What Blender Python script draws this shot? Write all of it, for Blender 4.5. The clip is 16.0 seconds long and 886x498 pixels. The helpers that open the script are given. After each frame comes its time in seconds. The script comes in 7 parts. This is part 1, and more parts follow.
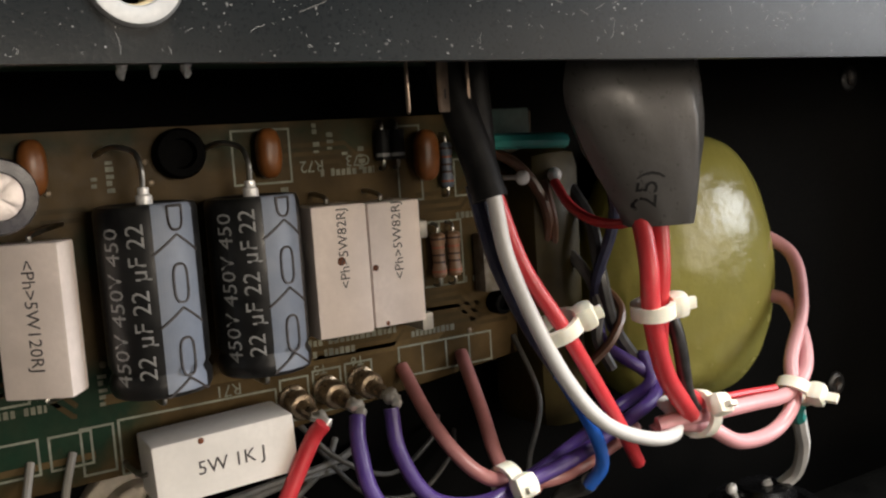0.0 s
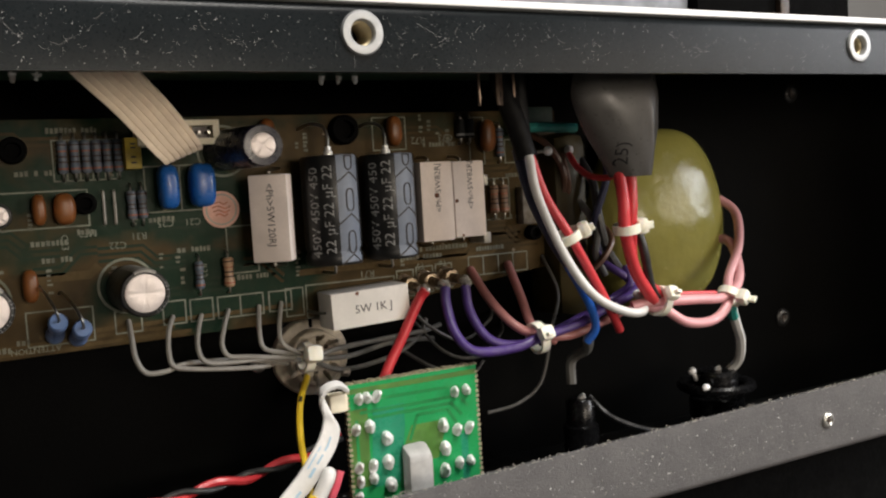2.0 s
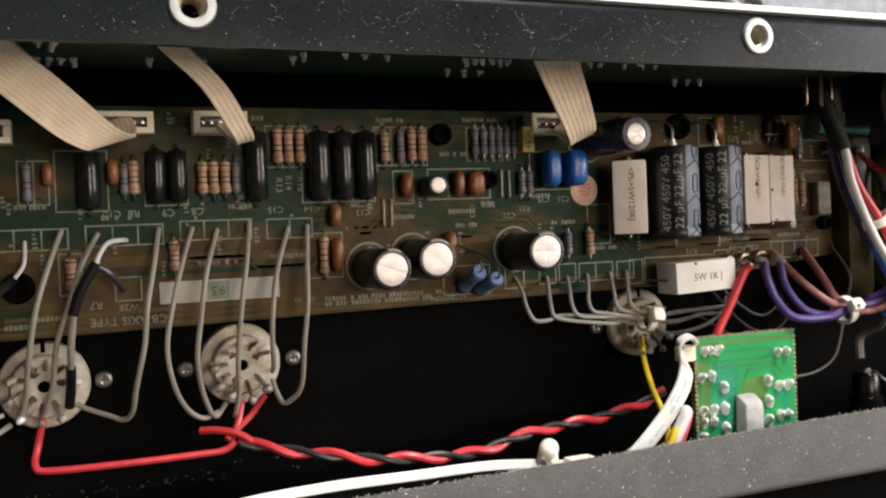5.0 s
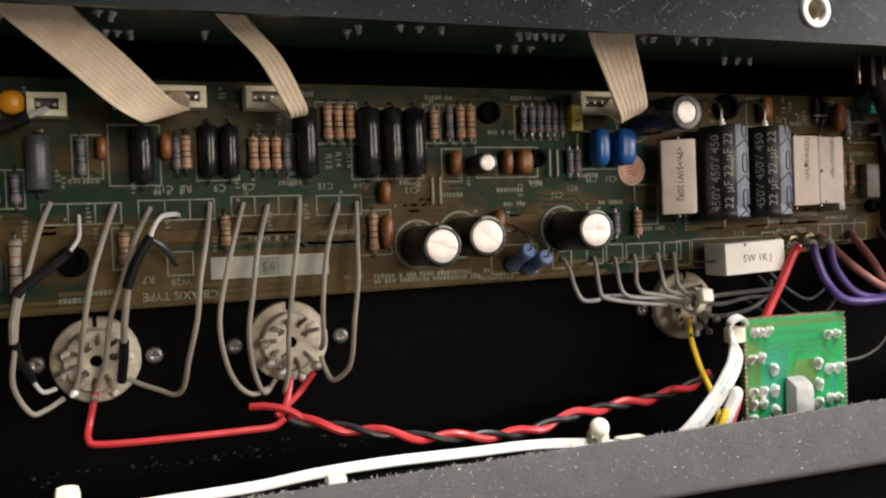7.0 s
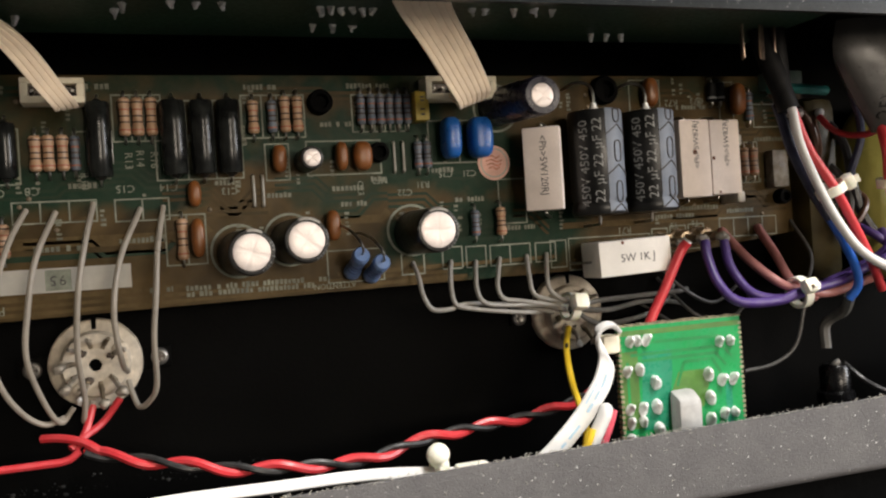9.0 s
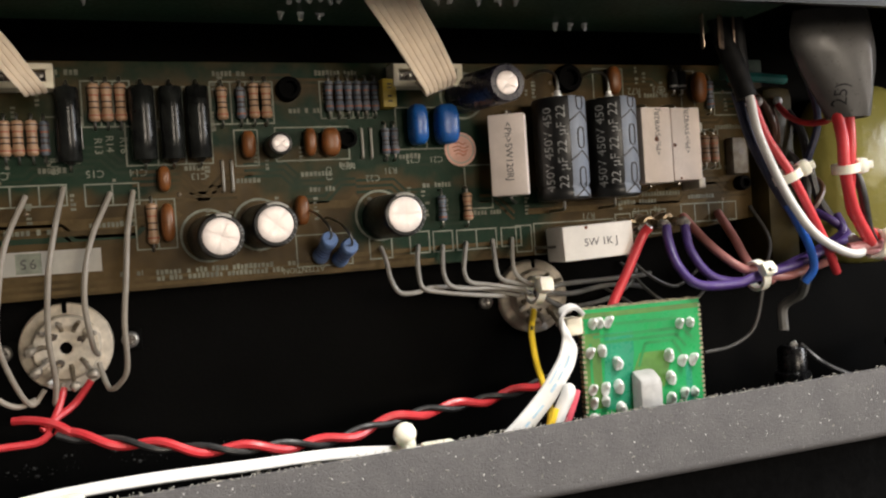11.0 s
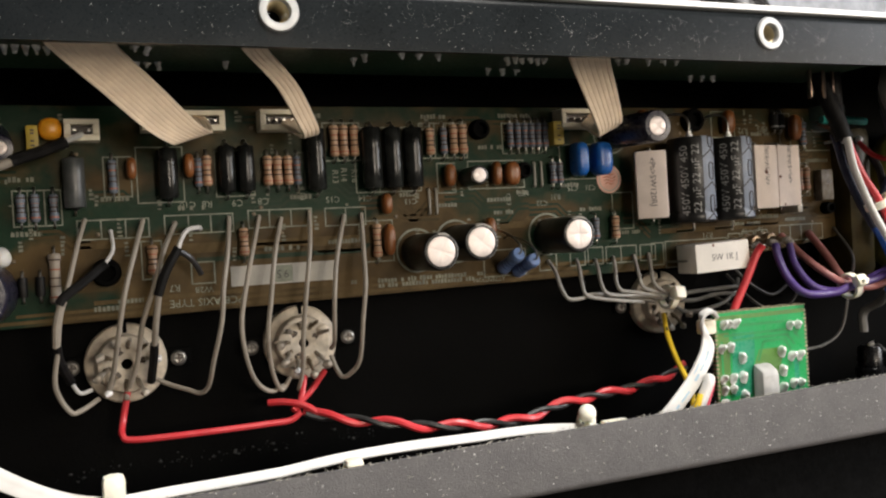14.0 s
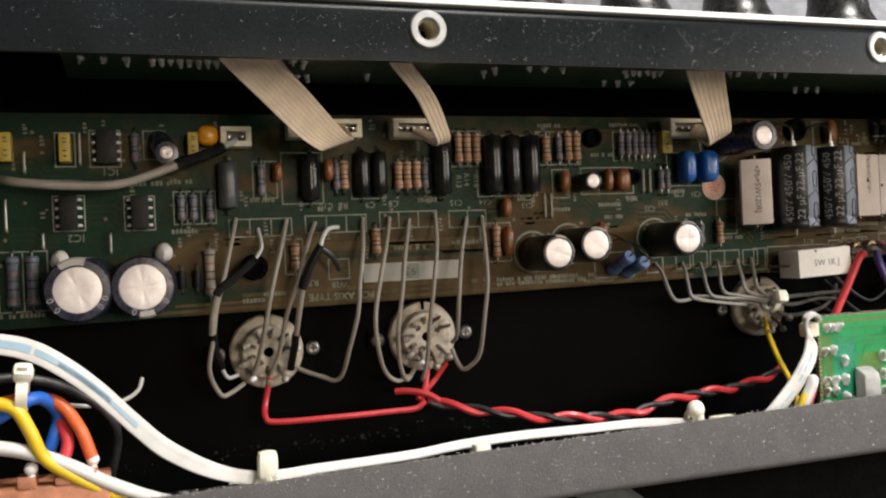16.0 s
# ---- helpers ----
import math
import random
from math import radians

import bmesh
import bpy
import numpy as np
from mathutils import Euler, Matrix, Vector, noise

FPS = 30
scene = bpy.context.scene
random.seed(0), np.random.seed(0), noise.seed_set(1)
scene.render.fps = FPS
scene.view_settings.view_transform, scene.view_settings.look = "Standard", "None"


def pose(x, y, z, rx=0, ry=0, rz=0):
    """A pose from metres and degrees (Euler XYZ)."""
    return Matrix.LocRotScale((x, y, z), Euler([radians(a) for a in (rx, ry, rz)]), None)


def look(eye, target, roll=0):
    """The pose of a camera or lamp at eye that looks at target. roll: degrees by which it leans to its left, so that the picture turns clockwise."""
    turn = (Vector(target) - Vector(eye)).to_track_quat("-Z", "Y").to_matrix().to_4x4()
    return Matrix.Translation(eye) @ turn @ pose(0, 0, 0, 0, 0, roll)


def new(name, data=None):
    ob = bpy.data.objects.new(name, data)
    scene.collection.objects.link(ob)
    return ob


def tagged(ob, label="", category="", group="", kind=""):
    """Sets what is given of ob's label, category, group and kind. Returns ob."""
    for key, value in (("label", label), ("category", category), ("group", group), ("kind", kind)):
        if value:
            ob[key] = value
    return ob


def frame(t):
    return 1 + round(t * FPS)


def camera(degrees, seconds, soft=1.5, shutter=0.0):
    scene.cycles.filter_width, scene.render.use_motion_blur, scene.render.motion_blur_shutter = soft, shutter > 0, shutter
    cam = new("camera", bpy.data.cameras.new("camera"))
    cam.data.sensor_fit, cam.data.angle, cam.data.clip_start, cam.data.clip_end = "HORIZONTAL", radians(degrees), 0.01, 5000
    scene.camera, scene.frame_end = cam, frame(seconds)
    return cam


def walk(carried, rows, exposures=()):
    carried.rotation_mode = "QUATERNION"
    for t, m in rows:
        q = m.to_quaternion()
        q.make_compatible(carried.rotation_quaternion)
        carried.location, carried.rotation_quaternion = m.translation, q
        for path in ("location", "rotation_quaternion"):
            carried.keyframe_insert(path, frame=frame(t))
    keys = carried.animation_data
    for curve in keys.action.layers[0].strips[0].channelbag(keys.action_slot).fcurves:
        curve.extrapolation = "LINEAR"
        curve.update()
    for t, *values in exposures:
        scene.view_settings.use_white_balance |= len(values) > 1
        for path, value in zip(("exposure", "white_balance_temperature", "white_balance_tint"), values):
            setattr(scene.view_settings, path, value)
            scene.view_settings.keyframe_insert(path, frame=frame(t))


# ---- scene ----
from mathutils.bvhtree import BVHTree

cam = camera(52.41, 16.0, soft=2.2)
PATH = [
    (0, (-0.01921, -0.08531, 0.09283), (0.10546, 0.12963, 0.06531), -3.80),
    (0.5, (-0.03156, -0.10383, 0.09524), (0.09273, 0.11133, 0.06771), -3.70),
    (1, (-0.04284, -0.12914, 0.09026), (0.07918, 0.08781, 0.06699), -3.78),
    (1.5, (-0.05729, -0.15177, 0.08344), (0.06264, 0.06652, 0.06188), -3.49),
    (2, (-0.07131, -0.16614, 0.07998), (0.04379, 0.05500, 0.06119), -3.36),
    (2.5, (-0.09431, -0.17530, 0.07926), (0.01531, 0.04875, 0.06238), -3.40),
    (3, (-0.12111, -0.17863, 0.07445), (-0.01546, 0.04763, 0.06242), -3.55),
    (3.5, (-0.13828, -0.18176, 0.07418), (-0.03761, 0.04684, 0.06399), -3.20),
    (4, (-0.14749, -0.17798, 0.06928), (-0.04792, 0.05116, 0.06023), -2.79),
    (4.5, (-0.15270, -0.17646, 0.06075), (-0.05609, 0.05405, 0.05529), -2.56),
    (5, (-0.15468, -0.17483, 0.06561), (-0.06163, 0.05716, 0.06077), -2.29),
    (5.2, (-0.15611, -0.17475, 0.06548), (-0.0639, 0.05754, 0.05936), -2.13),
    (7.3, (-0.16226, -0.17034, 0.05875), (-0.07385, 0.06347, 0.05458), -2.13),
    (7.5, (-0.16025, -0.17144, 0.05774), (-0.07156, 0.06229, 0.05557), -2.25),
    (8, (-0.14791, -0.17191, 0.05643), (-0.06062, 0.06234, 0.05328), -2.32),
    (8.5, (-0.12518, -0.17529, 0.05751), (-0.04477, 0.06143, 0.05635), -3.09),
    (9, (-0.10805, -0.16189, 0.05504), (-0.02585, 0.07421, 0.05450), -3.68),
    (9.2, (-0.10372, -0.1596, 0.05347), (-0.02156, 0.07651, 0.05233), -3.81),
    (11.3, (-0.11016, -0.17033, 0.05341), (-0.0181, 0.06207, 0.04961), -3.75),
    (11.5, (-0.11553, -0.17368, 0.05491), (-0.02126, 0.05786, 0.05271), -3.86),
    (12, (-0.13010, -0.18854, 0.06052), (-0.03575, 0.04294, 0.05675), -3.81),
    (12.5, (-0.14092, -0.19229, 0.05964), (-0.04703, 0.03940, 0.05781), -3.70),
    (13, (-0.15379, -0.19396, 0.05890), (-0.05862, 0.03721, 0.05744), -3.62),
    (13.5, (-0.16416, -0.19673, 0.05811), (-0.06783, 0.03396, 0.05792), -3.68),
    (14, (-0.17752, -0.18894, 0.05862), (-0.08130, 0.04180, 0.05724), -3.38),
    (14.5, (-0.18516, -0.19891, 0.05491), (-0.09157, 0.03291, 0.05506), -3.26),
    (15, (-0.19086, -0.19829, 0.05404), (-0.10309, 0.03580, 0.05466), -2.83),
    (15.5, (-0.19256, -0.19829, 0.05695), (-0.10858, 0.03718, 0.05807), -2.68),
    (16, (-0.20014, -0.19774, 0.05782), (-0.11877, 0.03864, 0.05914), -2.60),
]
EXPOSURES = [(0, -0.02), (0.5, 0.0), (1.0, -0.22), (1.5, -0.33), (2.5, -0.22), (3.5, -0.14), (4.5, 0.04), (5.0, 0.13), (7.5, 0.16), (9.0, 0.17), (11.5, 0.14), (13.5, 0.12), (14.5, 0.08), (16.0, 0.0)]
walk(cam, [(t, look(eye, aim, roll)) for t, eye, aim, roll in PATH], EXPOSURES)

# ---- light of the room ----
world = bpy.data.worlds.new("room_light")
world.use_nodes = True
world.node_tree.nodes["Background"].inputs[0].default_value = (0.82, 0.88, 1.0, 1)
world.node_tree.nodes["Background"].inputs[1].default_value = 0.085
scene.world = world


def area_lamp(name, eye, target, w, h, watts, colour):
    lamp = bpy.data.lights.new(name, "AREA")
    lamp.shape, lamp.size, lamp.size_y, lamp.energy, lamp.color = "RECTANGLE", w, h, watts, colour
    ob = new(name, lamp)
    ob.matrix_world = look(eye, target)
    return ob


# a ceiling lamp above and before the bench, a low warm bench lamp and a window off to one side, and an added front fill
area_lamp("ceiling_lamp", (0.22, -0.66, 1.15), (0.05, 0.03, 0.02), 0.4, 0.3, 25.0, (1.0, 0.96, 0.9))
area_lamp("bench_lamp", (0.84, -0.92, 0.2), (0.02, 0.03, 0.06), 0.4, 0.4, 3.6, (1.0, 0.85, 0.69))
area_lamp("window_light", (1.42, -0.84, 0.5), (0.03, 0.0, 0.06), 0.5, 0.7, 17.0, (0.95, 0.96, 1.0))
# unseen fill lamp, added in front to brighten surfaces that face it
area_lamp("front_fill_lamp", (0.16, -1.35, 0.16), (0.02, 0.03, 0.06), 0.4, 0.3, 6.0, (1.0, 0.86, 0.7))

# ---- materials ----
MM = 0.001


def material(name, colour, rough=0.5, metal=0.0, second=None, patch=60, grain=900, vary=0.18, bump=0.15, dust=0.0,
             dust_colour=(0.5, 0.48, 0.45), specks=0.0, coat=0.0, through_light=0.0, speck_size=260, gloss=0.5):
    """A surface with broad stains, fine grain, relief and, where asked, dust film and single specks."""
    m = bpy.data.materials.new(name)
    m.use_nodes = True
    t = m.node_tree
    n, link = t.nodes, t.links.new
    b = n["Principled BSDF"]
    at = n.new("ShaderNodeTexCoord").outputs["Object"]
    info = n.new("ShaderNodeObjectInfo")
    shift = n.new("ShaderNodeVectorMath")
    shift.operation = "MULTIPLY_ADD"
    link(info.outputs["Random"], shift.inputs[0])
    shift.inputs[1].default_value = (0.3, 0.7, 0.5)
    link(at, shift.inputs[2])
    at = shift.outputs[0]

    def cloud(scale, detail=4.0):
        c = n.new("ShaderNodeTexNoise")
        c.inputs["Scale"].default_value, c.inputs["Detail"].default_value = scale, detail
        link(at, c.inputs["Vector"])
        return c.outputs["Fac"]

    def spread(fac, lo, hi, a=0.0, z=1.0):
        r = n.new("ShaderNodeMapRange")
        r.inputs[1].default_value, r.inputs[2].default_value = lo, hi
        r.inputs[3].default_value, r.inputs[4].default_value = a, z
        link(fac, r.inputs[0])
        return r.outputs[0]

    def mix(fac, a, z):
        x = n.new("ShaderNodeMix")
        x.data_type = "RGBA"
        for slot, v in ((0, fac), (6, a), (7, z)):
            if isinstance(v, (int, float)):
                x.inputs[slot].default_value = v
            elif isinstance(v, tuple):
                x.inputs[slot].default_value = (*v[:3], 1)
            else:
                link(v, x.inputs[slot])
        return x.outputs[2]

    broad, fine = cloud(patch), cloud(grain, 6.0)
    dark = tuple(c * (1 - 2 * vary) for c in colour)
    light = tuple(min(1.0, c * (1 + vary)) for c in colour)
    out = mix(spread(broad, 0.3, 0.7), dark if second is None else second, light if second is None else colour)
    out = mix(spread(fine, 0.35, 0.75, 0.0, 0.55), out, tuple(c * (1 - 1.6 * vary) for c in colour))
    if dust:
        out = mix(spread(cloud(patch * 2.3, 8.0), 0.38, 0.72, 0.0, dust), out, dust_colour)
    if specks:
        for size, reach, share in ((speck_size, 0.10, 0.50), (speck_size * 2.6, 0.16, 0.47)):
            v = n.new("ShaderNodeTexVoronoi")
            v.inputs["Scale"].default_value = size
            bent = n.new("ShaderNodeVectorMath")
            bent.operation = "MULTIPLY_ADD"
            wob = n.new("ShaderNodeTexNoise")
            wob.inputs["Scale"].default_value = size * 1.7
            link(at, wob.inputs["Vector"])
            link(wob.outputs["Color"], bent.inputs[0])
            bent.inputs[1].default_value = (0.9 / size,) * 3
            link(at, bent.inputs[2])
            link(bent.outputs[0], v.inputs["Vector"])
            one = n.new("ShaderNodeSeparateColor")
            link(v.outputs["Color"], one.inputs[0])
            near = n.new("ShaderNodeMath")
            near.operation = "MULTIPLY_ADD"
            link(one.outputs[0], near.inputs[0])
            near.inputs[1].default_value, near.inputs[2].default_value = 0.9, 0.0
            far = n.new("ShaderNodeMath")
            far.operation = "ADD"
            link(near.outputs[0], far.inputs[0])
            link(v.outputs["Distance"], far.inputs[1])
            hit = spread(far.outputs[0], reach, reach + 0.1, 1.0, 0.0)
            some = spread(cloud(patch * 3, 3.0), share - 0.03, share + 0.12, 0.0, specks)
            both = n.new("ShaderNodeMath")
            both.operation = "MULTIPLY"
            link(hit, both.inputs[0])
            link(some, both.inputs[1])
            out = mix(both.outputs[0], out, (0.62, 0.61, 0.59))
    link(out, b.inputs["Base Color"])
    link(spread(fine, 0.2, 0.8, max(0.03, rough - 0.1), min(1, rough + 0.12)), b.inputs["Roughness"])
    b.inputs["Metallic"].default_value = metal
    b.inputs["Specular IOR Level"].default_value = gloss
    b.inputs["Coat Weight"].default_value = coat
    if through_light:
        b.inputs["Subsurface Weight"].default_value = through_light
        b.inputs["Subsurface Radius"].default_value = (0.002, 0.0015, 0.001)
    if bump:
        k = n.new("ShaderNodeBump")
        k.inputs["Strength"].default_value, k.inputs["Distance"].default_value = bump, 0.0004
        link(fine, k.inputs["Height"])
        link(k.outputs[0], b.inputs["Normal"])
    return m


STEEL_BLACK = material("black_coated_steel", (0.0085, 0.011, 0.0125), 0.3, patch=40, grain=3000, bump=0.05, dust=0.03,
                       dust_colour=(0.11, 0.12, 0.125), specks=0.45, speck_size=900, gloss=0.11)
STEEL_DUSTY = material("dusty_grey_coated_steel", (0.135, 0.131, 0.133), 0.7, second=(0.115, 0.111, 0.114), patch=70, grain=2600, bump=0.55, vary=0.28, dust=0.12,
                       dust_colour=(0.3, 0.29, 0.28), specks=0.9, speck_size=700, gloss=0.2)
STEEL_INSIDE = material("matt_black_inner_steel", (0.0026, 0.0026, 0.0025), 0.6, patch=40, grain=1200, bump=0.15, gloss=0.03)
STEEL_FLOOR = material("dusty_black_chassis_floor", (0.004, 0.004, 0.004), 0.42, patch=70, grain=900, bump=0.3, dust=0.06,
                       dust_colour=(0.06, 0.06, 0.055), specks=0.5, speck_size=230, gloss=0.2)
SILVER = material("bright_zinc", (0.62, 0.61, 0.58), 0.34, 0.9, patch=300, grain=2500, vary=0.06, bump=0.03)
SOLDER = material("tin_solder", (0.95, 0.945, 0.93), 0.24, 0.12, patch=700, grain=2500, vary=0.12, bump=0.1)
SOLDER_BRIGHT = material("bright_metallic_solder", (0.86, 0.83, 0.78), 0.2, 0.5, patch=700, grain=1200, vary=0.2, bump=0.25)
POST_METAL = material("brown_tinned_post", (0.42, 0.33, 0.23), 0.3, 0.75, patch=600, grain=1500, vary=0.3, bump=0.15)
WIRE_TIN = material("tinned_wire", (0.36, 0.35, 0.32), 0.35, 1.0, patch=500, vary=0.15, bump=0.05)
ALU = material("brushed_aluminium_can", (0.87, 0.79, 0.755), 0.42, 0.35, patch=260, grain=1800, vary=0.07, bump=0.1)
PCB = material("green_and_brown_circuit_board", (0.008, 0.028, 0.015), 0.4, second=(0.011, 0.033, 0.017), patch=150, grain=900,
               vary=0.2, bump=0.1, dust=0.2, dust_colour=(0.045, 0.05, 0.03), gloss=0.08)


def brown_the_mask(m):
    """Lays an uneven heat-browned film over the green mask, by the board's own 'browning' attribute."""
    n, link = m.node_tree.nodes, m.node_tree.links.new
    base = n["Principled BSDF"].inputs["Base Color"]
    green = base.links[0].from_socket
    at = n.new("ShaderNodeTexCoord").outputs["Object"]
    age = n.new("ShaderNodeAttribute")
    age.attribute_name = "browning"

    def cloud(scale, detail):
        c = n.new("ShaderNodeTexNoise")
        c.inputs["Scale"].default_value, c.inputs["Detail"].default_value = scale, detail
        link(at, c.inputs["Vector"])
        return c.outputs["Fac"]

    def mixed(fac, a, z):
        x = n.new("ShaderNodeMix")
        x.data_type = "RGBA"
        for slot, v in ((0, fac), (6, a), (7, z)):
            if isinstance(v, tuple):
                x.inputs[slot].default_value = (*v, 1)
            else:
                link(v, x.inputs[slot])
        return x.outputs[2]

    shift = n.new("ShaderNodeMath")
    shift.operation = "MULTIPLY_ADD"
    link(cloud(170, 6), shift.inputs[0])
    shift.inputs[1].default_value = 0.9
    link(age.outputs["Fac"], shift.inputs[2])
    step = n.new("ShaderNodeMapRange")
    step.inputs[1].default_value, step.inputs[2].default_value = 0.75, 1.2
    link(shift.outputs[0], step.inputs[0])
    tone = n.new("ShaderNodeMapRange")
    tone.inputs[1].default_value, tone.inputs[2].default_value = 0.35, 0.65
    link(cloud(90, 7), tone.inputs[0])
    brown = mixed(tone.outputs[0], (0.05, 0.033, 0.0125), (0.1, 0.066, 0.027))
    link(mixed(step.outputs[0], green, brown), base)


brown_the_mask(PCB)
PCB_EDGE = material("pale_cut_board_edge", (0.34, 0.30, 0.19), 0.8, patch=900, grain=2500, vary=0.3, bump=0.5)
PCB_GREEN = material("bright_green_circuit_board", (0.016, 0.26, 0.07), 0.3, second=(0.02, 0.28, 0.095), patch=90, grain=600,
                     vary=0.12, bump=0.04, gloss=0.25)
PCB_DARK = material("dark_green_board_underside", (0.02, 0.056, 0.034), 0.4, patch=70, vary=0.2, bump=0.05)
TRACE = material("green_mask_over_copper", (0.014, 0.038, 0.021), 0.4, second=(0.02, 0.03, 0.015), patch=120, vary=0.2, bump=0.03, gloss=0.1)
TRACE_DEEP = material("deep_green_mask_over_copper", (0.012, 0.21, 0.055), 0.32, patch=120, vary=0.15, bump=0.03)
TRACE_OLD = material("browned_mask_over_copper", (0.085, 0.056, 0.022), 0.42, second=(0.05, 0.038, 0.016), patch=110, vary=0.25, bump=0.03, gloss=0.08)
TRACE_BAND = material("tan_browned_mask", (0.125, 0.085, 0.036), 0.45, second=(0.085, 0.058, 0.024), patch=140, vary=0.3, bump=0.03, gloss=0.08)
SILK = material("pale_board_print", (0.24, 0.26, 0.2), 0.6, patch=300, grain=1800, vary=0.25, bump=0.0)
PAPER = material("grey_white_sticker", (0.46, 0.44, 0.39), 0.75, patch=150, vary=0.1, bump=0.03)
CEMENT_WHITE = material("clean_white_cement_ceramic", (0.88, 0.84, 0.78), 0.65, patch=140, grain=1300, vary=0.05, bump=0.1, dust=0.05)
CEMENT = material("white_cement_ceramic", (0.9, 0.8, 0.745), 0.7, patch=140, grain=1300, vary=0.06, bump=0.12, dust=0.08,
                  dust_colour=(0.6, 0.54, 0.46))
RUST = material("brown_stain", (0.22, 0.07, 0.025), 0.7, patch=600, vary=0.3, bump=0.1)
INK = material("dark_print", (0.07, 0.062, 0.06), 0.6, patch=900, grain=2200, vary=0.3, bump=0.0)
SLEEVE_BLACK = material("black_shrink_sleeve", (0.008, 0.0085, 0.009), 0.36, patch=120, vary=0.2, bump=0.06, dust=0.03)
SLEEVE_BLUE = material("blue_black_shrink_sleeve", (0.012, 0.012, 0.032), 0.28, patch=120, vary=0.2, bump=0.05, dust=0.06)
STRIPE = material("grey_blue_sleeve_stripe", (0.2, 0.235, 0.3), 0.5, patch=120, vary=0.08, bump=0.05, dust=0.1)
SILK_FAINT = material("faint_board_print", (0.20, 0.205, 0.15), 0.6, patch=300, grain=1800, vary=0.3, bump=0.0)
PRINT_PALE = material("pale_sleeve_print", (0.36, 0.37, 0.37), 0.5, patch=600, grain=2000, vary=0.2, bump=0.0)
FILM_BLACK = material("glossy_black_capacitor", (0.009, 0.0098, 0.0095), 0.18, patch=160, grain=900, vary=0.3, bump=0.04, dust=0.4, dust_colour=(0.04, 0.044, 0.04), specks=0.16, speck_size=1100, gloss=0.24)
FILM_GREY = material("dark_grey_capacitor", (0.06, 0.067, 0.068), 0.35, patch=150, vary=0.2, bump=0.06, dust=0.1)
RES_TAN = material("tan_resistor_lacquer", (0.45, 0.275, 0.16), 0.4, patch=300, vary=0.15, bump=0.05, dust=0.1)
# darker copy of the tan lacquer, paints the shade on two resistors
RES_TAN_SHADED = material("shaded_tan_resistor_lacquer", (0.24, 0.13, 0.065), 0.45, patch=300, vary=0.2, bump=0.05, dust=0.1)
RES_GREY = material("grey_beige_resistor_lacquer", (0.36, 0.31, 0.25), 0.5, patch=300, vary=0.15, bump=0.05, dust=0.1)
RES_BLUE = material("blue_grey_resistor_lacquer", (0.1, 0.132, 0.178), 0.42, patch=300, vary=0.15, bump=0.05, dust=0.2)
BAND_DARK = material("dark_band", (0.05, 0.022, 0.012), 0.45, patch=400, vary=0.1, bump=0.0)
BAND_RED = material("red_band", (0.34, 0.10, 0.05), 0.45, patch=400, vary=0.1, bump=0.0)
BROWN_CAP = material("brown_dipped_capacitor", (0.24, 0.085, 0.022), 0.35, patch=250, vary=0.2, bump=0.1)
ORANGE_CAP = material("orange_disc_capacitor", (0.85, 0.36, 0.02), 0.35, patch=250, vary=0.1, bump=0.08)
BLUE_CAP = material("blue_dipped_capacitor", (0.008, 0.105, 0.41), 0.3, patch=250, vary=0.15, bump=0.05, dust=0.02)
BLUE_DARK = material("dark_blue_band", (0.05, 0.08, 0.2), 0.45, patch=400, vary=0.1, bump=0.0)
BLUE_PALE = material("pale_blue_lacquer", (0.14, 0.235, 0.47), 0.42, patch=250, vary=0.15, bump=0.1, dust=0.1)
YELLOW_BOX = material("yellow_box_capacitor", (0.5, 0.36, 0.03), 0.45, patch=250, vary=0.12, bump=0.05, dust=0.1)
CHIP = material("black_chip_plastic", (0.007, 0.007, 0.007), 0.5, patch=200, vary=0.15, bump=0.1, dust=0.015, gloss=0.25)
PINK_DOT = material("salmon_pink_sticker", (0.84, 0.5, 0.4), 0.65, patch=250, vary=0.1, bump=0.02)
NYLON = material("ivory_nylon", (0.9, 0.87, 0.74), 0.42, patch=300, vary=0.06, bump=0.05, through_light=0.25)
HOUSING = material("ivory_connector_plastic", (0.86, 0.79, 0.62), 0.5, patch=250, vary=0.08, bump=0.05, dust=0.05,
                   dust_colour=(0.35, 0.31, 0.24))
RIBBON = material("beige_ribbon_cable", (0.95, 0.79, 0.61), 0.42, patch=200, vary=0.07, bump=0.06)
CERAMIC = material("white_socket_ceramic", (0.68, 0.6, 0.48), 0.45, patch=260, vary=0.16, bump=0.12, dust=0.55,
                   dust_colour=(0.36, 0.31, 0.24))
GLUE = material("white_hot_glue", (0.7, 0.69, 0.65), 0.4, patch=200, vary=0.06, bump=0.1, through_light=0.3)
TAPE = material("olive_yellow_transformer_tape", (0.285, 0.265, 0.07), 0.2, patch=70, grain=190, vary=0.1, bump=0.9, gloss=0.35)
# darker copy of the tape: shade on the coil side put into its colour
TAPE_SHADED = material("shaded_olive_tape", (0.06, 0.046, 0.014), 0.4, patch=90, grain=260, vary=0.3, bump=0.4, gloss=0.15)
SHRINK_GREY = material("grey_shrink_tubing", (0.075, 0.072, 0.069), 0.32, patch=150, vary=0.12, bump=0.08, gloss=0.4)
SHRINK_BLACK = material("black_shrink_tubing", (0.007, 0.007, 0.0075), 0.5, patch=150, vary=0.15, bump=0.06, dust=0.015, gloss=0.16)
TERMINAL = material("orange_brown_terminal_plastic", (0.52, 0.2, 0.10), 0.5, patch=250, vary=0.2, bump=0.15, dust=0.1)
TOLEX = material("grey_grained_vinyl", (0.22, 0.232, 0.255), 0.5, patch=120, grain=420, vary=0.2, bump=0.6)
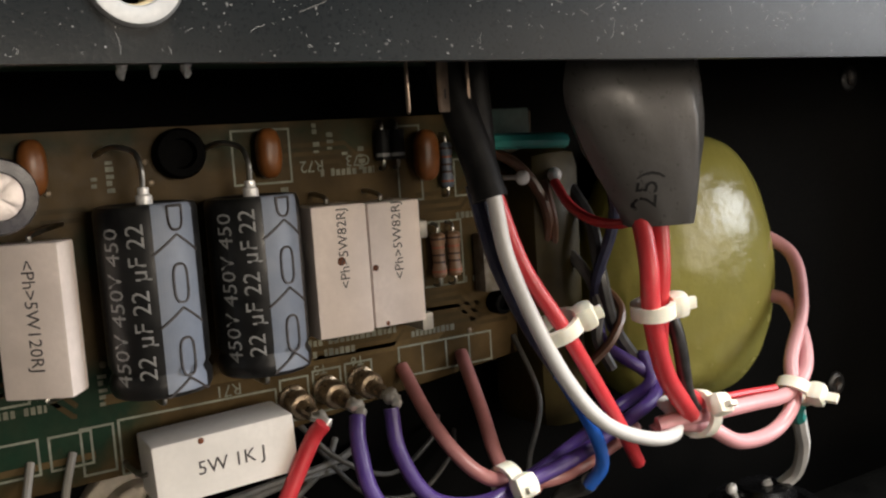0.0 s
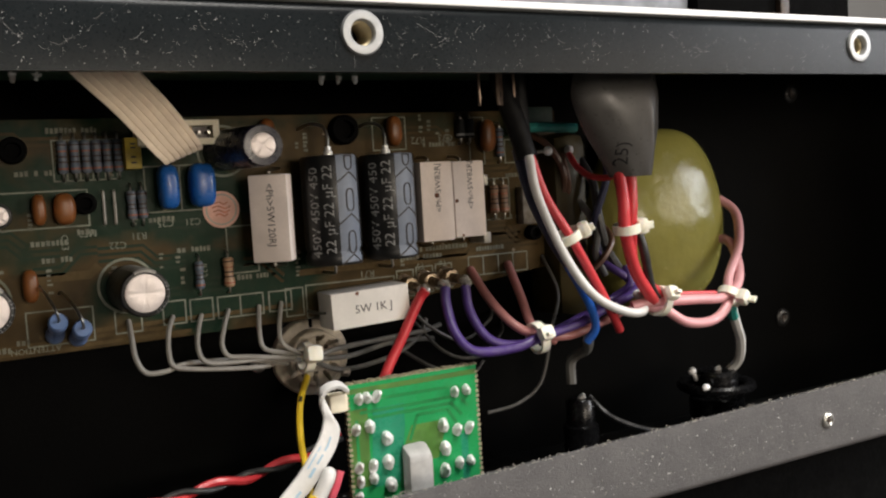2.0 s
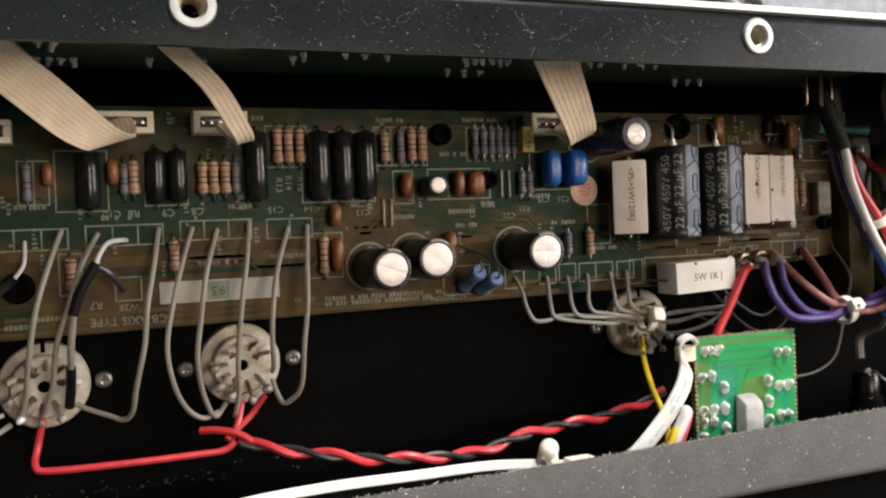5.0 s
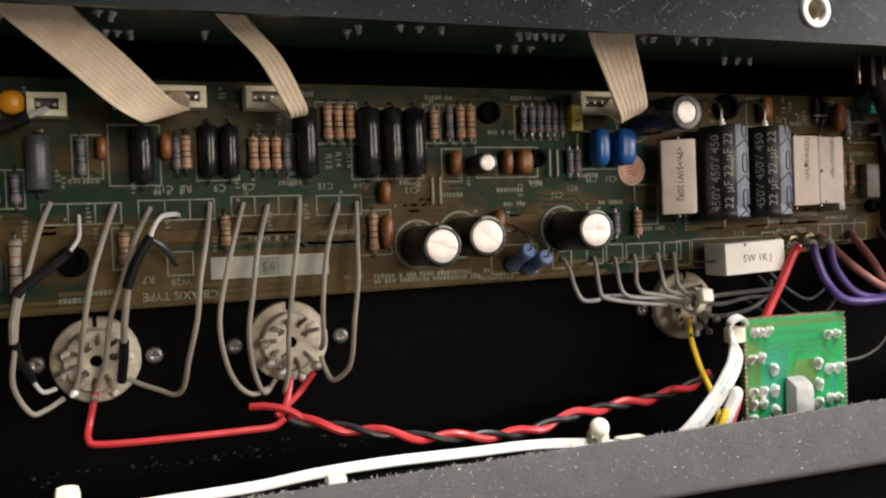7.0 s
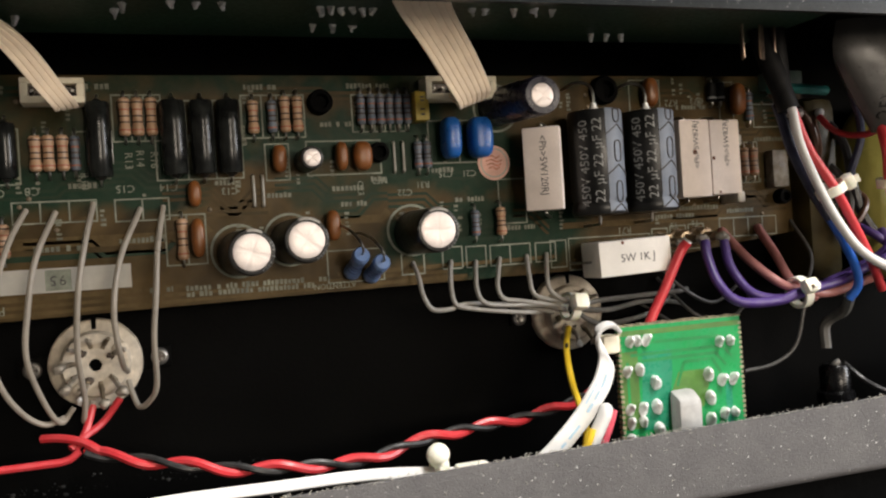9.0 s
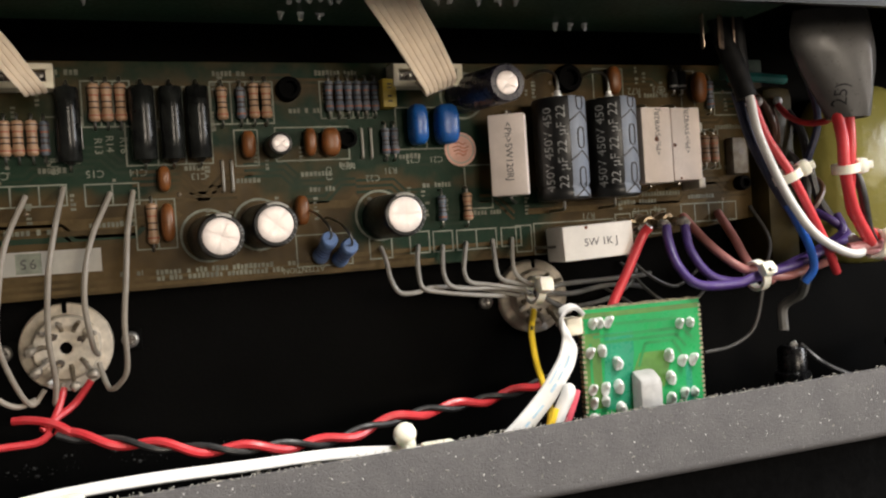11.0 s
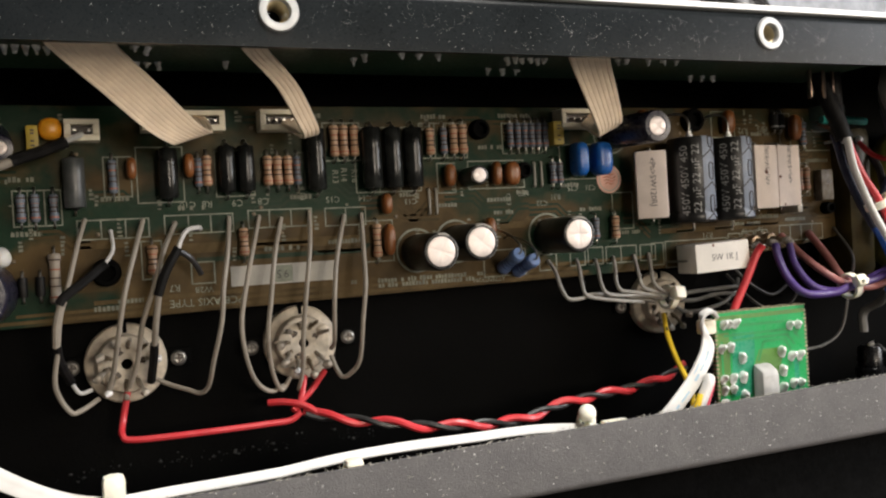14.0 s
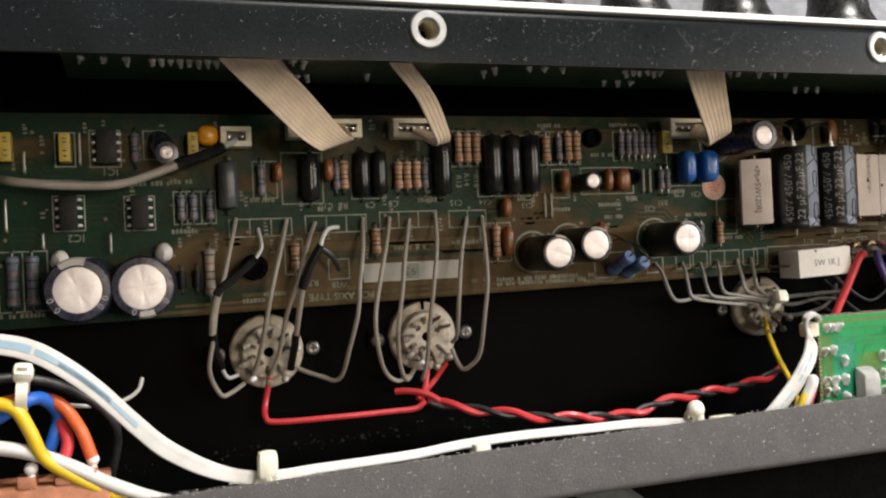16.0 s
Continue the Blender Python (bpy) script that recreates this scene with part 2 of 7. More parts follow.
BRIGHT_METAL = material("bright_metal", (0.88, 0.88, 0.88), 0.5, 0.2, patch=60, grain=1500, vary=0.04, bump=0.05)
TOLEX_BLACK = material("black_cabinet_vinyl", (0.0018, 0.0018, 0.0018), 0.8, patch=200, grain=700, vary=0.3, bump=0.5, gloss=0.05)
KNOB_BLACK = material("glossy_black_knob", (0.008, 0.008, 0.009), 0.28, patch=200, vary=0.1, bump=0.02, dust=0.06)
WALL_PAINT = material("plain_room_paint", (0.32, 0.31, 0.295), 0.8, patch=2, grain=40, vary=0.06, bump=0.05)
JUMPER = material("dull_tinned_jumper", (0.44, 0.42, 0.37), 0.4, 0.35, patch=500, vary=0.12, bump=0.05)
MASK_TEAL = material("teal_mask_patch", (0.018, 0.23, 0.125), 0.28, patch=120, vary=0.1, bump=0.03)
MASK_OLIVE = material("olive_brown_bare_board", (0.075, 0.19, 0.035), 0.35, patch=150, vary=0.2, bump=0.03)
ENAMEL_DULL = material("dull_brown_tag", (0.20, 0.16, 0.11), 0.45, 0.5, patch=500, vary=0.2, bump=0.1)
TAG_GREY = material("dull_tinned_tag", (0.42, 0.38, 0.32), 0.42, 0.45, patch=500, vary=0.25, bump=0.1)
DARK_BROWN = material("dark_brown_flux_and_recess", (0.05, 0.03, 0.018), 0.4, patch=500, vary=0.3, bump=0.2)
DUST_GRAIN = material("pale_dust_grain", (0.78, 0.77, 0.75), 0.8, patch=900, vary=0.1, bump=0.0)
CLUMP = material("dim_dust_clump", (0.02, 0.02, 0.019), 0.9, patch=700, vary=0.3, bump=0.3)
SOCKET_BLACK = material("glossy_black_socket_plastic", (0.004, 0.004, 0.0045), 0.25, patch=200, vary=0.1, bump=0.03, gloss=0.35)
BENCH = material("dark_bench_top", (0.03, 0.027, 0.024), 0.6, patch=8, grain=120, vary=0.2, bump=0.1)


def insulation(name, colour, rough=0.36, dust=0.05):
    return material(name + "_wire_insulation", colour, rough, patch=160, grain=1100, vary=0.08, bump=0.05, dust=dust)


GREY_WIRE = insulation("grey", (0.32, 0.285, 0.235), 0.5, 0.15)
MID_WIRE = insulation("mid_grey", (0.30, 0.285, 0.255), 0.45, 0.15)
# darker grey insulation, paints the shade on wires set deep behind others
SHADED_GREY_WIRE = insulation("shaded_grey", (0.075, 0.073, 0.068), 0.45, 0.1)
DULL_WIRE = insulation("dull_grey", (0.15, 0.148, 0.14), 0.45, 0.15)
RED_WIRE = insulation("red", (0.6, 0.035, 0.045))
DARK_RED_WIRE = insulation("dark_red", (0.30, 0.02, 0.02))
BLACK_WIRE = insulation("black", (0.014, 0.014, 0.015))
WHITE_WIRE = insulation("white", (0.67, 0.66, 0.64), 0.36, 0.04)
BLUE_WIRE = insulation("blue", (0.012, 0.11, 0.50))
PALE_BLUE_WIRE = insulation("pale_blue", (0.34, 0.50, 0.62))
PINK_WIRE = insulation("pink", (0.70, 0.34, 0.36))
DUSTY_PINK_WIRE = insulation("dusty_pink", (0.42, 0.17, 0.16))
PURPLE_WIRE = insulation("purple", (0.058, 0.026, 0.165))
YELLOW_WIRE = insulation("yellow", (0.78, 0.52, 0.02))
ORANGE_WIRE = insulation("orange_red", (0.75, 0.13, 0.03))
TEAL_WIRE = insulation("teal", (0.02, 0.25, 0.22))
BROWN_WIRE = insulation("brown", (0.12, 0.055, 0.03))
PINK_RED_WIRE = insulation("pink_red", (0.62, 0.08, 0.12))
NAVY_WIRE = insulation("navy", (0.008, 0.012, 0.045), 0.42)
GREEN_WIRE = insulation("dark_green", (0.01, 0.10, 0.03))


# ---- mesh tools (all in millimetres) ----
def block(bm, x0, x1, y0, y1, z0, z1, bevel=0.0, rot=None):
    """An upright box between the limits, with its edges rounded off."""
    r = bmesh.ops.create_cube(bm, size=1.0)
    m = Matrix.Translation(((x0 + x1) / 2, (y0 + y1) / 2, (z0 + z1) / 2)) @ Matrix.Diagonal((x1 - x0, y1 - y0, z1 - z0, 1))
    if rot is not None:
        c = Matrix.Translation(((x0 + x1) / 2, (y0 + y1) / 2, (z0 + z1) / 2))
        m = c @ rot.to_4x4() @ c.inverted() @ m
    bmesh.ops.transform(bm, matrix=m, verts=r["verts"])
    if bevel:
        edges = list({e for v in r["verts"] for e in v.link_edges})
        bmesh.ops.bevel(bm, geom=edges, offset=bevel, segments=2, profile=0.6, affect="EDGES")
    return bm


def lathe(bm, profile, place=(0, 0, 0), axis=(0, 0, 1), seg=20):
    """Turns (radius, height) pairs round an axis through place."""
    q = Vector((0, 0, 1)).rotation_difference(Vector(axis)).to_matrix()
    o = Vector(place)
    rings = []
    for r, h in profile:
        if r < 1e-4:
            rings.append([bm.verts.new(o + q @ Vector((0, 0, h)))])
        else:
            rings.append([bm.verts.new(o + q @ Vector((r * math.cos(a), r * math.sin(a), h)))
                          for a in (2 * math.pi * i / seg for i in range(seg))])
    for a, b in zip(rings, rings[1:]):
        for i in range(seg):
            j = (i + 1) % seg
            if len(a) == 1 and len(b) == 1:
                continue
            if len(a) == 1:
                bm.faces.new((a[0], b[i], b[j]))
            elif len(b) == 1:
                bm.faces.new((a[i], b[0], a[j]))
            else:
                bm.faces.new((a[i], b[i], b[j], a[j]))
    return bm


def smooth_path(points, steps=6):
    """A Catmull-Rom line through the points."""
    p = [Vector(q) for q in points]
    if len(p) < 3:
        return p
    p = [2 * p[0] - p[1]] + p + [2 * p[-1] - p[-2]]
    out = []
    for i in range(1, len(p) - 2):
        a, b, c, d = p[i - 1:i + 3]
        for k in range(steps):
            t = k / steps
            out.append(0.5 * (2 * b + (c - a) * t + (2 * a - 5 * b + 4 * c - d) * t * t + (3 * b - a - 3 * c + d) * t ** 3))
    return out + [p[-2]]


def tube(bm, points, r, seg=8, steps=6, smooth=True, taper=None, closed=False):
    """A round rod of radius r along the points, with closed ends."""
    line = smooth_path(points, steps) if smooth else [Vector(q) for q in points]
    n = len(line)
    side = None
    rings = []
    for i, p in enumerate(line):
        a, b = line[(i - 1) % n if closed else max(0, i - 1)], line[(i + 1) % n if closed else min(n - 1, i + 1)]
        d = (b - a).normalized()
        if side is None:
            side = d.orthogonal().normalized()
        side = (side - d * side.dot(d)).normalized()
        up = d.cross(side)
        rr = r if taper is None else r * (taper[0] + (taper[1] - taper[0]) * i / max(1, n - 1))
        rings.append([bm.verts.new(p + rr * (math.cos(t) * side + math.sin(t) * up)) for t in (2 * math.pi * k / seg for k in range(seg))])
    pairs = list(zip(rings, rings[1:])) + ([(rings[-1], rings[0])] if closed else [])
    for a, b in pairs:
        for k in range(seg):
            j = (k + 1) % seg
            bm.faces.new((a[k], a[j], b[j], b[k]))
    if not closed:
        bm.faces.new(rings[0][::-1])
        bm.faces.new(rings[-1])
    return bm


def blob(bm, place, size, seg=12, power=1.0):
    """A dipped, rounded body with the half sizes given."""
    r = bmesh.ops.create_uvsphere(bm, u_segments=seg, v_segments=max(6, seg // 2 + 2), radius=1.0)
    for v in r["verts"]:
        c = v.co
        v.co = Vector([math.copysign(abs(q) ** power, q) * s + o for q, s, o in zip(c, size, place)])
    return bm


def lettering(bm, words, height, place, right=(1, 0, 0), up=(0, 0, 1), wrap=None, centre=True):
    """Flat letters standing at place; wrap=(cx, cy, radius) lays them round an upright cylinder."""
    curve = bpy.data.curves.new("lettering", "FONT")
    curve.body, curve.size, curve.resolution_u = words, height / 0.69, 2
    curve.align_x, curve.align_y = ("CENTER" if centre else "LEFT"), "CENTER"
    ob = bpy.data.objects.new("lettering", curve)
    mesh = bpy.data.meshes.new_from_object(ob)
    bpy.data.objects.remove(ob)
    bpy.data.curves.remove(curve)
    part_bm = bmesh.new()
    part_bm.from_mesh(mesh)
    bpy.data.meshes.remove(mesh)
    o, a, b = Vector(place), Vector(right).normalized(), Vector(up).normalized()
    for v in part_bm.verts:
        p = o + a * v.co.x + b * v.co.y
        if wrap:
            cx, cy, r = wrap
            t = (p.x - cx) / r
            p = Vector((cx + r * math.sin(t), cy - r * math.cos(t), p.z))
        v.co = p
    made = bpy.data.meshes.new("lettering")
    part_bm.to_mesh(made)
    part_bm.free()
    bm.from_mesh(made)
    bpy.data.meshes.remove(made)
    return bm


def outline(bm, x0, x1, z0, z1, y, w=0.35, cuts=()):
    """A printed rectangle in thin strips on a face at y, with upright dividers at cuts."""
    xs = [x0, x0 + w] + [x + e for x in cuts for e in (-w / 2, w / 2)] + [x1 - w, x1]
    grid = [[bm.verts.new((x, y - 0.05, z)) for z in (z0, z0 + w, z1 - w, z1)] for x in xs]
    for i in range(len(xs) - 1):
        for j in range(3):
            if j != 1 or i % 2 == 0:
                bm.faces.new((grid[i][j], grid[i + 1][j], grid[i + 1][j + 1], grid[i][j + 1]))
    return bm


def finish(bm, name, mat, shade=True):
    mesh = bpy.data.meshes.new(name)
    bmesh.ops.scale(bm, vec=(MM, MM, MM), verts=bm.verts)
    bmesh.ops.recalc_face_normals(bm, faces=bm.faces)
    bm.to_mesh(mesh)
    bm.free()
    mesh.materials.append(mat)
    if shade:
        for p in mesh.polygons:
            p.use_smooth = True
        mesh.set_sharp_from_angle(angle=radians(38))
    return mesh


def thing(name, place, label, category, group="", kind=""):
    """An empty at the thing's base, to carry its parts."""
    ob = new(name)
    ob.location = Vector(place) * MM
    ob.empty_display_size = 0.005
    return tagged(ob, label, category, group, kind)


def part(name, bm, mat, parent, label=""):
    ob = new(name, finish(bm, name, mat))
    ob.parent = parent
    return tagged(ob, label)


def solid(name, bm, mat, label, category, group="", kind="", place=(0, 0, 0)):
    """A thing or piece of the setting that is one mesh."""
    ob = new(name, finish(bm, name, mat))
    ob.location = Vector(place) * MM
    return tagged(ob, label, category, group, kind)


B = bmesh.new
NUT_ZINC = material("worn_zinc_plate", (0.46, 0.47, 0.475), 0.42, 0.4, patch=300, grain=2500, vary=0.1, bump=0.06)
BRASS = material("dull_brass", (0.6, 0.5, 0.3), 0.4, 0.3, patch=400, grain=1800, vary=0.15, bump=0.05)
TAB_METAL = material("browned_tab_metal", (0.42, 0.32, 0.25), 0.35, 0.8, patch=500, vary=0.15, bump=0.05)
# ---- the setting ----
# X1: unseen right end, set to block lamp light from the bay
X0, X1 = -275, 264            # inner ends of the chassis
BACK, FLOOR, TOP = 69.0, -6.0, 113.8
BOARD = 56.0                  # front face of the main board

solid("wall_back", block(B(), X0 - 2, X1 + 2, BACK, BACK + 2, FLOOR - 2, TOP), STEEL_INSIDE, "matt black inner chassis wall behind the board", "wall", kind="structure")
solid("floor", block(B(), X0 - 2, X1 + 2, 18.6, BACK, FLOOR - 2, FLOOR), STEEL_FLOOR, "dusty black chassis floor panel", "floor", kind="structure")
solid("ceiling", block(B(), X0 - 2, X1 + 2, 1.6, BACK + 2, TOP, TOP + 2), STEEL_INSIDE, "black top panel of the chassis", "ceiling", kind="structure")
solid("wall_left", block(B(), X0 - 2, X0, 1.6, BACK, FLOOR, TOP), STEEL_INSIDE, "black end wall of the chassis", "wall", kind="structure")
# unseen end wall, placed near enough to shade the right bay
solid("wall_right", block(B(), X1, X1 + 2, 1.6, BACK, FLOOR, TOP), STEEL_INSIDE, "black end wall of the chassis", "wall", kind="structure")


def flange(name, y, z0, z1, mat, label, fold_back, holes=()):
    """A folded sheet-metal lip with a rounded fold along the edge that meets the panel."""
    bm = B()
    r = 2.2
    if fold_back > 0:          # the fold is on top
        prof = [(y + 1.6, z0), (y, z0), (y, z1 - r)] + [(y + r - r * math.cos(a), z1 - r + r * math.sin(a)) for a in (0.4, 0.8, 1.2, 1.57)] + \
            [(y + 3.5, z1), (y + 3.5, z1 - 1.6), (y + 1.6, z1 - 1.6)]
    else:                      # the fold is at the bottom
        prof = [(y + 1.6, z1), (y, z1), (y, z0 + r)] + [(y + r - r * math.cos(a), z0 + r - r * math.sin(a)) for a in (0.4, 0.8, 1.2, 1.57)] + \
            [(y + 3.5, z0), (y + 3.5, z0 + 1.6), (y + 1.6, z0 + 1.6)]
    n = len(prof)
    cuts = [X0 - 2] + [x + e for x, _ in holes for e in (-2.9, 2.9)] + [X1 + 2]
    rings = [[bm.verts.new((x, p, q)) for p, q in prof] for x in cuts]
    for k, (a, b) in enumerate(zip(rings, rings[1:])):
        for i in range(n):
            j = (i + 1) % n
            if k % 2 and i in (1, n - 1):          # front and back skin with a round hole
                continue
            bm.faces.new((a[i], a[j], b[j], b[i]))
    for x, z in holes:
        count = 32
        walls = []
        for skin, top in ((y, z1 - r), (y + 1.6, z1 - 1.6)):
            hole, outer = [], []
            for k in range(count):
                c, q = math.cos(2 * math.pi * (k + 0.5) / count), math.sin(2 * math.pi * (k + 0.5) / count)
                reach = min(2.9 / abs(c), (top - z if q > 0 else z - z0) / abs(q))
                hole.append(bm.verts.new((x + 2.6 * c, skin, z + 2.6 * q)))
                outer.append(bm.verts.new((x + reach * c, skin, z + reach * q)))
            for k in range(count):
                m = (k + 1) % count
                bm.faces.new((hole[k], hole[m], outer[m], outer[k]))
                p, q = outer[k].co, outer[m].co
                if abs(p.x - q.x) > 1e-4 and abs(p.z - q.z) > 1e-4:      # the corner between two sides
                    corner = (x + math.copysign(2.9, p.x - x), skin, top if p.z > z else z0)
                    bm.faces.new((outer[k], outer[m], bm.verts.new(corner)))
            walls.append(hole)
        for k in range(count):
            m = (k + 1) % count
            bm.faces.new((walls[0][k], walls[0][m], walls[1][m], walls[1][k]))
    bm.faces.new(rings[0])
    bm.faces.new(rings[-1][::-1])
    bmesh.ops.recalc_face_normals(bm, faces=bm.faces)
    return solid(name, bm, mat, label, "chassis lip", kind="structure")


NUTS = (-266, -133.3, 0.0, 145.8, 256)
flange("trim_top", 0.0, 102.4, 115.9, STEEL_BLACK, "glossy black folded chassis lip with dust specks", 1, [(x, 110) for x in NUTS])
low_lip = flange("trim_bottom", 17.0, -8.4, 8.2, STEEL_DUSTY, "grey dusty folded chassis lip", -1)


def lip_top(x):
    """The upper edge of the lower lip, sloped to fit the camera's view."""
    return 8.8 + 0.0175 * x


for vtx in low_lip.data.vertices:
    if vtx.co.z > 0:
        vtx.co.z = lip_top(vtx.co.x / MM) * MM

# added plate whose pale front edge paints the highlight along the lip's fold
solid("faceplate", block(B(), X0 - 2, X1 + 2, -0.4, BACK + 2, 116.0, 117.6, 0.5), BRIGHT_METAL, "bright plate standing in for the lip's lit top edge", "panel", kind="structure")
# arc scratches on the lip
lip = bpy.data.objects["trim_top"]
for cx, r, a0, a1, cz in ((-57, 9.5, 205, 335, 116.5), (-24, 9.5, 215, 300, 117), (-96, 9, 220, 330, 116.5), (14, 9.5, 200, 325, 117), (-132, 9, 215, 300, 118), (52, 9, 210, 320, 117), (88, 9, 220, 310, 117)):
    bm = B()
    rough = random.Random(int(cx) + 500)
    pts = [(cx + (r + rough.uniform(-0.5, 0.5)) * math.cos(radians(a0 + (a1 - a0) * k / 14)), 0.0, min(114, cz + (r + rough.uniform(-0.5, 0.5)) * math.sin(radians(a0 + (a1 - a0) * k / 14)))) for k in range(15)]
    for k in range(14):
        if rough.random() < 0.5:
            tube(bm, pts[k:k + 2], 0.035, 4, smooth=False)
    part("scratch", bm, DULL_WIRE, lip, "pale dusty arc scratch")

for k in range(36):
    bm = B()
    rough = random.Random(k + 40)
    x, z, a = rough.uniform(-235, 190), rough.uniform(104, 113), rough.uniform(0, 6.28)
    pts = [Vector((x, 0.0, z))]
    for j in range(rough.randint(3, 7)):
        a += rough.uniform(-0.7, 0.7)
        pts.append(pts[-1] + Vector((math.cos(a), 0, math.sin(a))) * rough.uniform(0.2, 0.55))
    for p in pts:
        p.z = min(113.4, max(102.8, p.z))
    tube(bm, pts, rough.uniform(0.006, 0.014), 4, 2)
    part("scratch", bm, DUST_GRAIN, lip, "pale curled scratch")

bm = tube(B(), [(12.2, 0.0, 112.2), (14.8, 0.0, 110.9), (17.3, 0.0, 109.6), (19.4, 0.0, 108.7), (20.0, 0.0, 108.8), (20.5, 0.0, 109.2)], 0.013, 4, 8)
part("scratch", bm, DUST_GRAIN, lip, "long pale curved scratch")

# plain room round the bench, unseen; its wall tone is set to bounce fill light
solid("bench_top", block(B(), -1800, 1800, -1600, 900, -262, -240), BENCH, "dark bench top under the amplifier", "bench", kind="structure")
solid("wall_room_back", block(B(), -1800, 1800, 900, 950, -262, 2200), WALL_PAINT, "plain painted room wall", "wall", kind="structure")
solid("wall_room_front", block(B(), -1800, 1800, -1650, -1600, -262, 2200), WALL_PAINT, "plain painted room wall", "wall", kind="structure")
solid("wall_room_left", block(B(), -1850, -1800, -1650, 950, -262, 2200), WALL_PAINT, "plain painted room wall", "wall", kind="structure")
solid("wall_room_right", block(B(), 1800, 1850, -1650, 950, -262, 2200), WALL_PAINT, "plain painted room wall", "wall", kind="structure")
solid("ceiling_room", block(B(), -1850, 1850, -1650, 950, 2200, 2230), WALL_PAINT, "plain painted room ceiling", "ceiling", kind="structure")

# the cabinet that carries the chassis: black panel below, grey grained vinyl behind the knobs
cab = thing("amplifier_cabinet", (0, 120, -240), "black vinyl amplifier cabinet with a grey grained back panel", "cabinet")
part("front_panel", block(B(), X0 - 40, X1 + 40, -92, -86, 0, 231, 2), TOLEX_BLACK, cab, "black vinyl panel under the chassis")
part("side_panel", block(B(), X0 - 40, X0 - 4, -84, 60, 0, 360, 3), TOLEX_BLACK, cab)
part("side_panel", block(B(), X1 + 4, X1 + 40, -84, 60, 0, 360, 3), TOLEX_BLACK, cab)
part("base_panel", block(B(), X0 - 4, X1 + 4, -84, 60, 0, 12, 2), TOLEX_BLACK, cab)
bm = B()
block(bm, X0 - 2, 180, -20, -12, 357, 520, 2)
part("back_panel", bm, TOLEX, cab, "grey grained vinyl back panel")
# black block and dark strip fill the dark areas beside the grey panel
part("corner_block", block(B(), 180.5, X1 + 3, -24, -12, 357, 520, 3), TOLEX_BLACK, cab, "plain black block beside the grey panel")
part("batten", block(B(), 222, 227, -27, -23.8, 357, 520, 0.8), DARK_BROWN, cab, "dark brown bar on the black block")
part("edge_strip", block(B(), 77.5, 83.5, -22.4, -20.2, 358, 519, 0.5), BRIGHT_METAL, cab, "bright upright metal strip")
part("groove", block(B(), 83.7, 88.4, -21.2, -20.2, 358, 519, 0.2), TOLEX_BLACK, cab, "dark upright strip beside the metal strip")
bm = B()
tube(bm, [(X0, -24, 383.5), (77, -24, 383.5)], 1.6, smooth=False)
part("piping", bm, SILVER, cab, "pale piping")

bm = B()
lathe(bm, [(41, -96), (41, -92), (48, -92), (48, -94.5), (46.5, -96), (41, -96)], (-98, 0, 190), (0, 1, 0), 64)
part("speaker_ring", bm, FILM_GREY, cab, "pale grey ring on the black panel")


# ---- fixings of the chassis ----
def rivet_nut(x, y, z, label, r=4.5):
    ob = thing("rivet_nut", (x, y, z), label, "rivet nut", "threaded rivet nuts in the chassis lip")
    bm = B()
    lathe(bm, [(2.55, 1.0), (2.55, -0.45), (2.75, -0.72), (r - 1.0, -0.8), (r - 0.3, -0.68), (r, -0.2), (r, 0.3), (3.2, 0.3), (3.2, 1.0), (2.55, 1.0)], axis=(0, 1, 0), seg=40)
    part("collar", bm, NUT_ZINC, ob, "bright zinc collar with a worn rim")
    bm = B()
    profile = [(3.0, 0.9)]
    for k in range(9):
        profile += [(2.5, 1.0 + 0.8 * k), (2.12, 1.4 + 0.8 * k)]
    lathe(bm, profile + [(2.5, 8.3), (3.0, 8.3), (3.0, 0.9)], axis=(0, 1, 0), seg=28)
    part("thread", bm, BRASS, ob, "dull brass thread")
    bm = B()
    lathe(bm, [(0, 8.0), (2.4, 8.0), (2.4, 8.6), (0, 8.6)], axis=(0, 1, 0), seg=16)
    part("bore_end", bm, STEEL_INSIDE, ob)
    return ob


for x in NUTS:
    rivet_nut(x, 0, 110, "bright zinc threaded rivet nut in the glossy lip")


def screw(x, y, z, label, r=2.6, mat=SILVER, seg=20):
    ob = thing("screw", (x, y, z), label, "screw", "chassis screws")
    bm = B()
    lathe(bm, [(r, 0.1), (r, -0.35), (r * 0.93, -0.65), (r * 0.72, -0.92), (r * 0.6, -0.98), (r * 0.52, -0.72), (r * 0.2, -0.6), (0, -0.58)], axis=(0, 1, 0), seg=seg)
    part("head", bm, mat, ob)
    bm = B()
    block(bm, -r * 0.5, r * 0.5, -0.78, -0.5, -0.24, 0.24, rot=None)
    block(bm, -0.24, 0.24, -0.79, -0.5, -r * 0.5, r * 0.5)
    part("slot", bm, DARK_BROWN, ob, "dark cross on the screw head")
    return ob


SCREW_DULL = material("dull_zinc_screw", (0.34, 0.33, 0.31), 0.4, 0.8, patch=300, bump=0.05)
SCREW_DARK = material("dark_screw", (0.06, 0.06, 0.06), 0.4, 0.8, patch=300, bump=0.05)
screw(150.2, 17, 2.0, "small bright bolt in the dusty lip", 2.4)
screw(198, BACK, 104.5, "dark screw in the inner chassis wall", 3.4, SCREW_DARK)
screw(190.5, BACK, 22.5, "dark screw in the inner chassis wall", 3.4, SCREW_DARK)

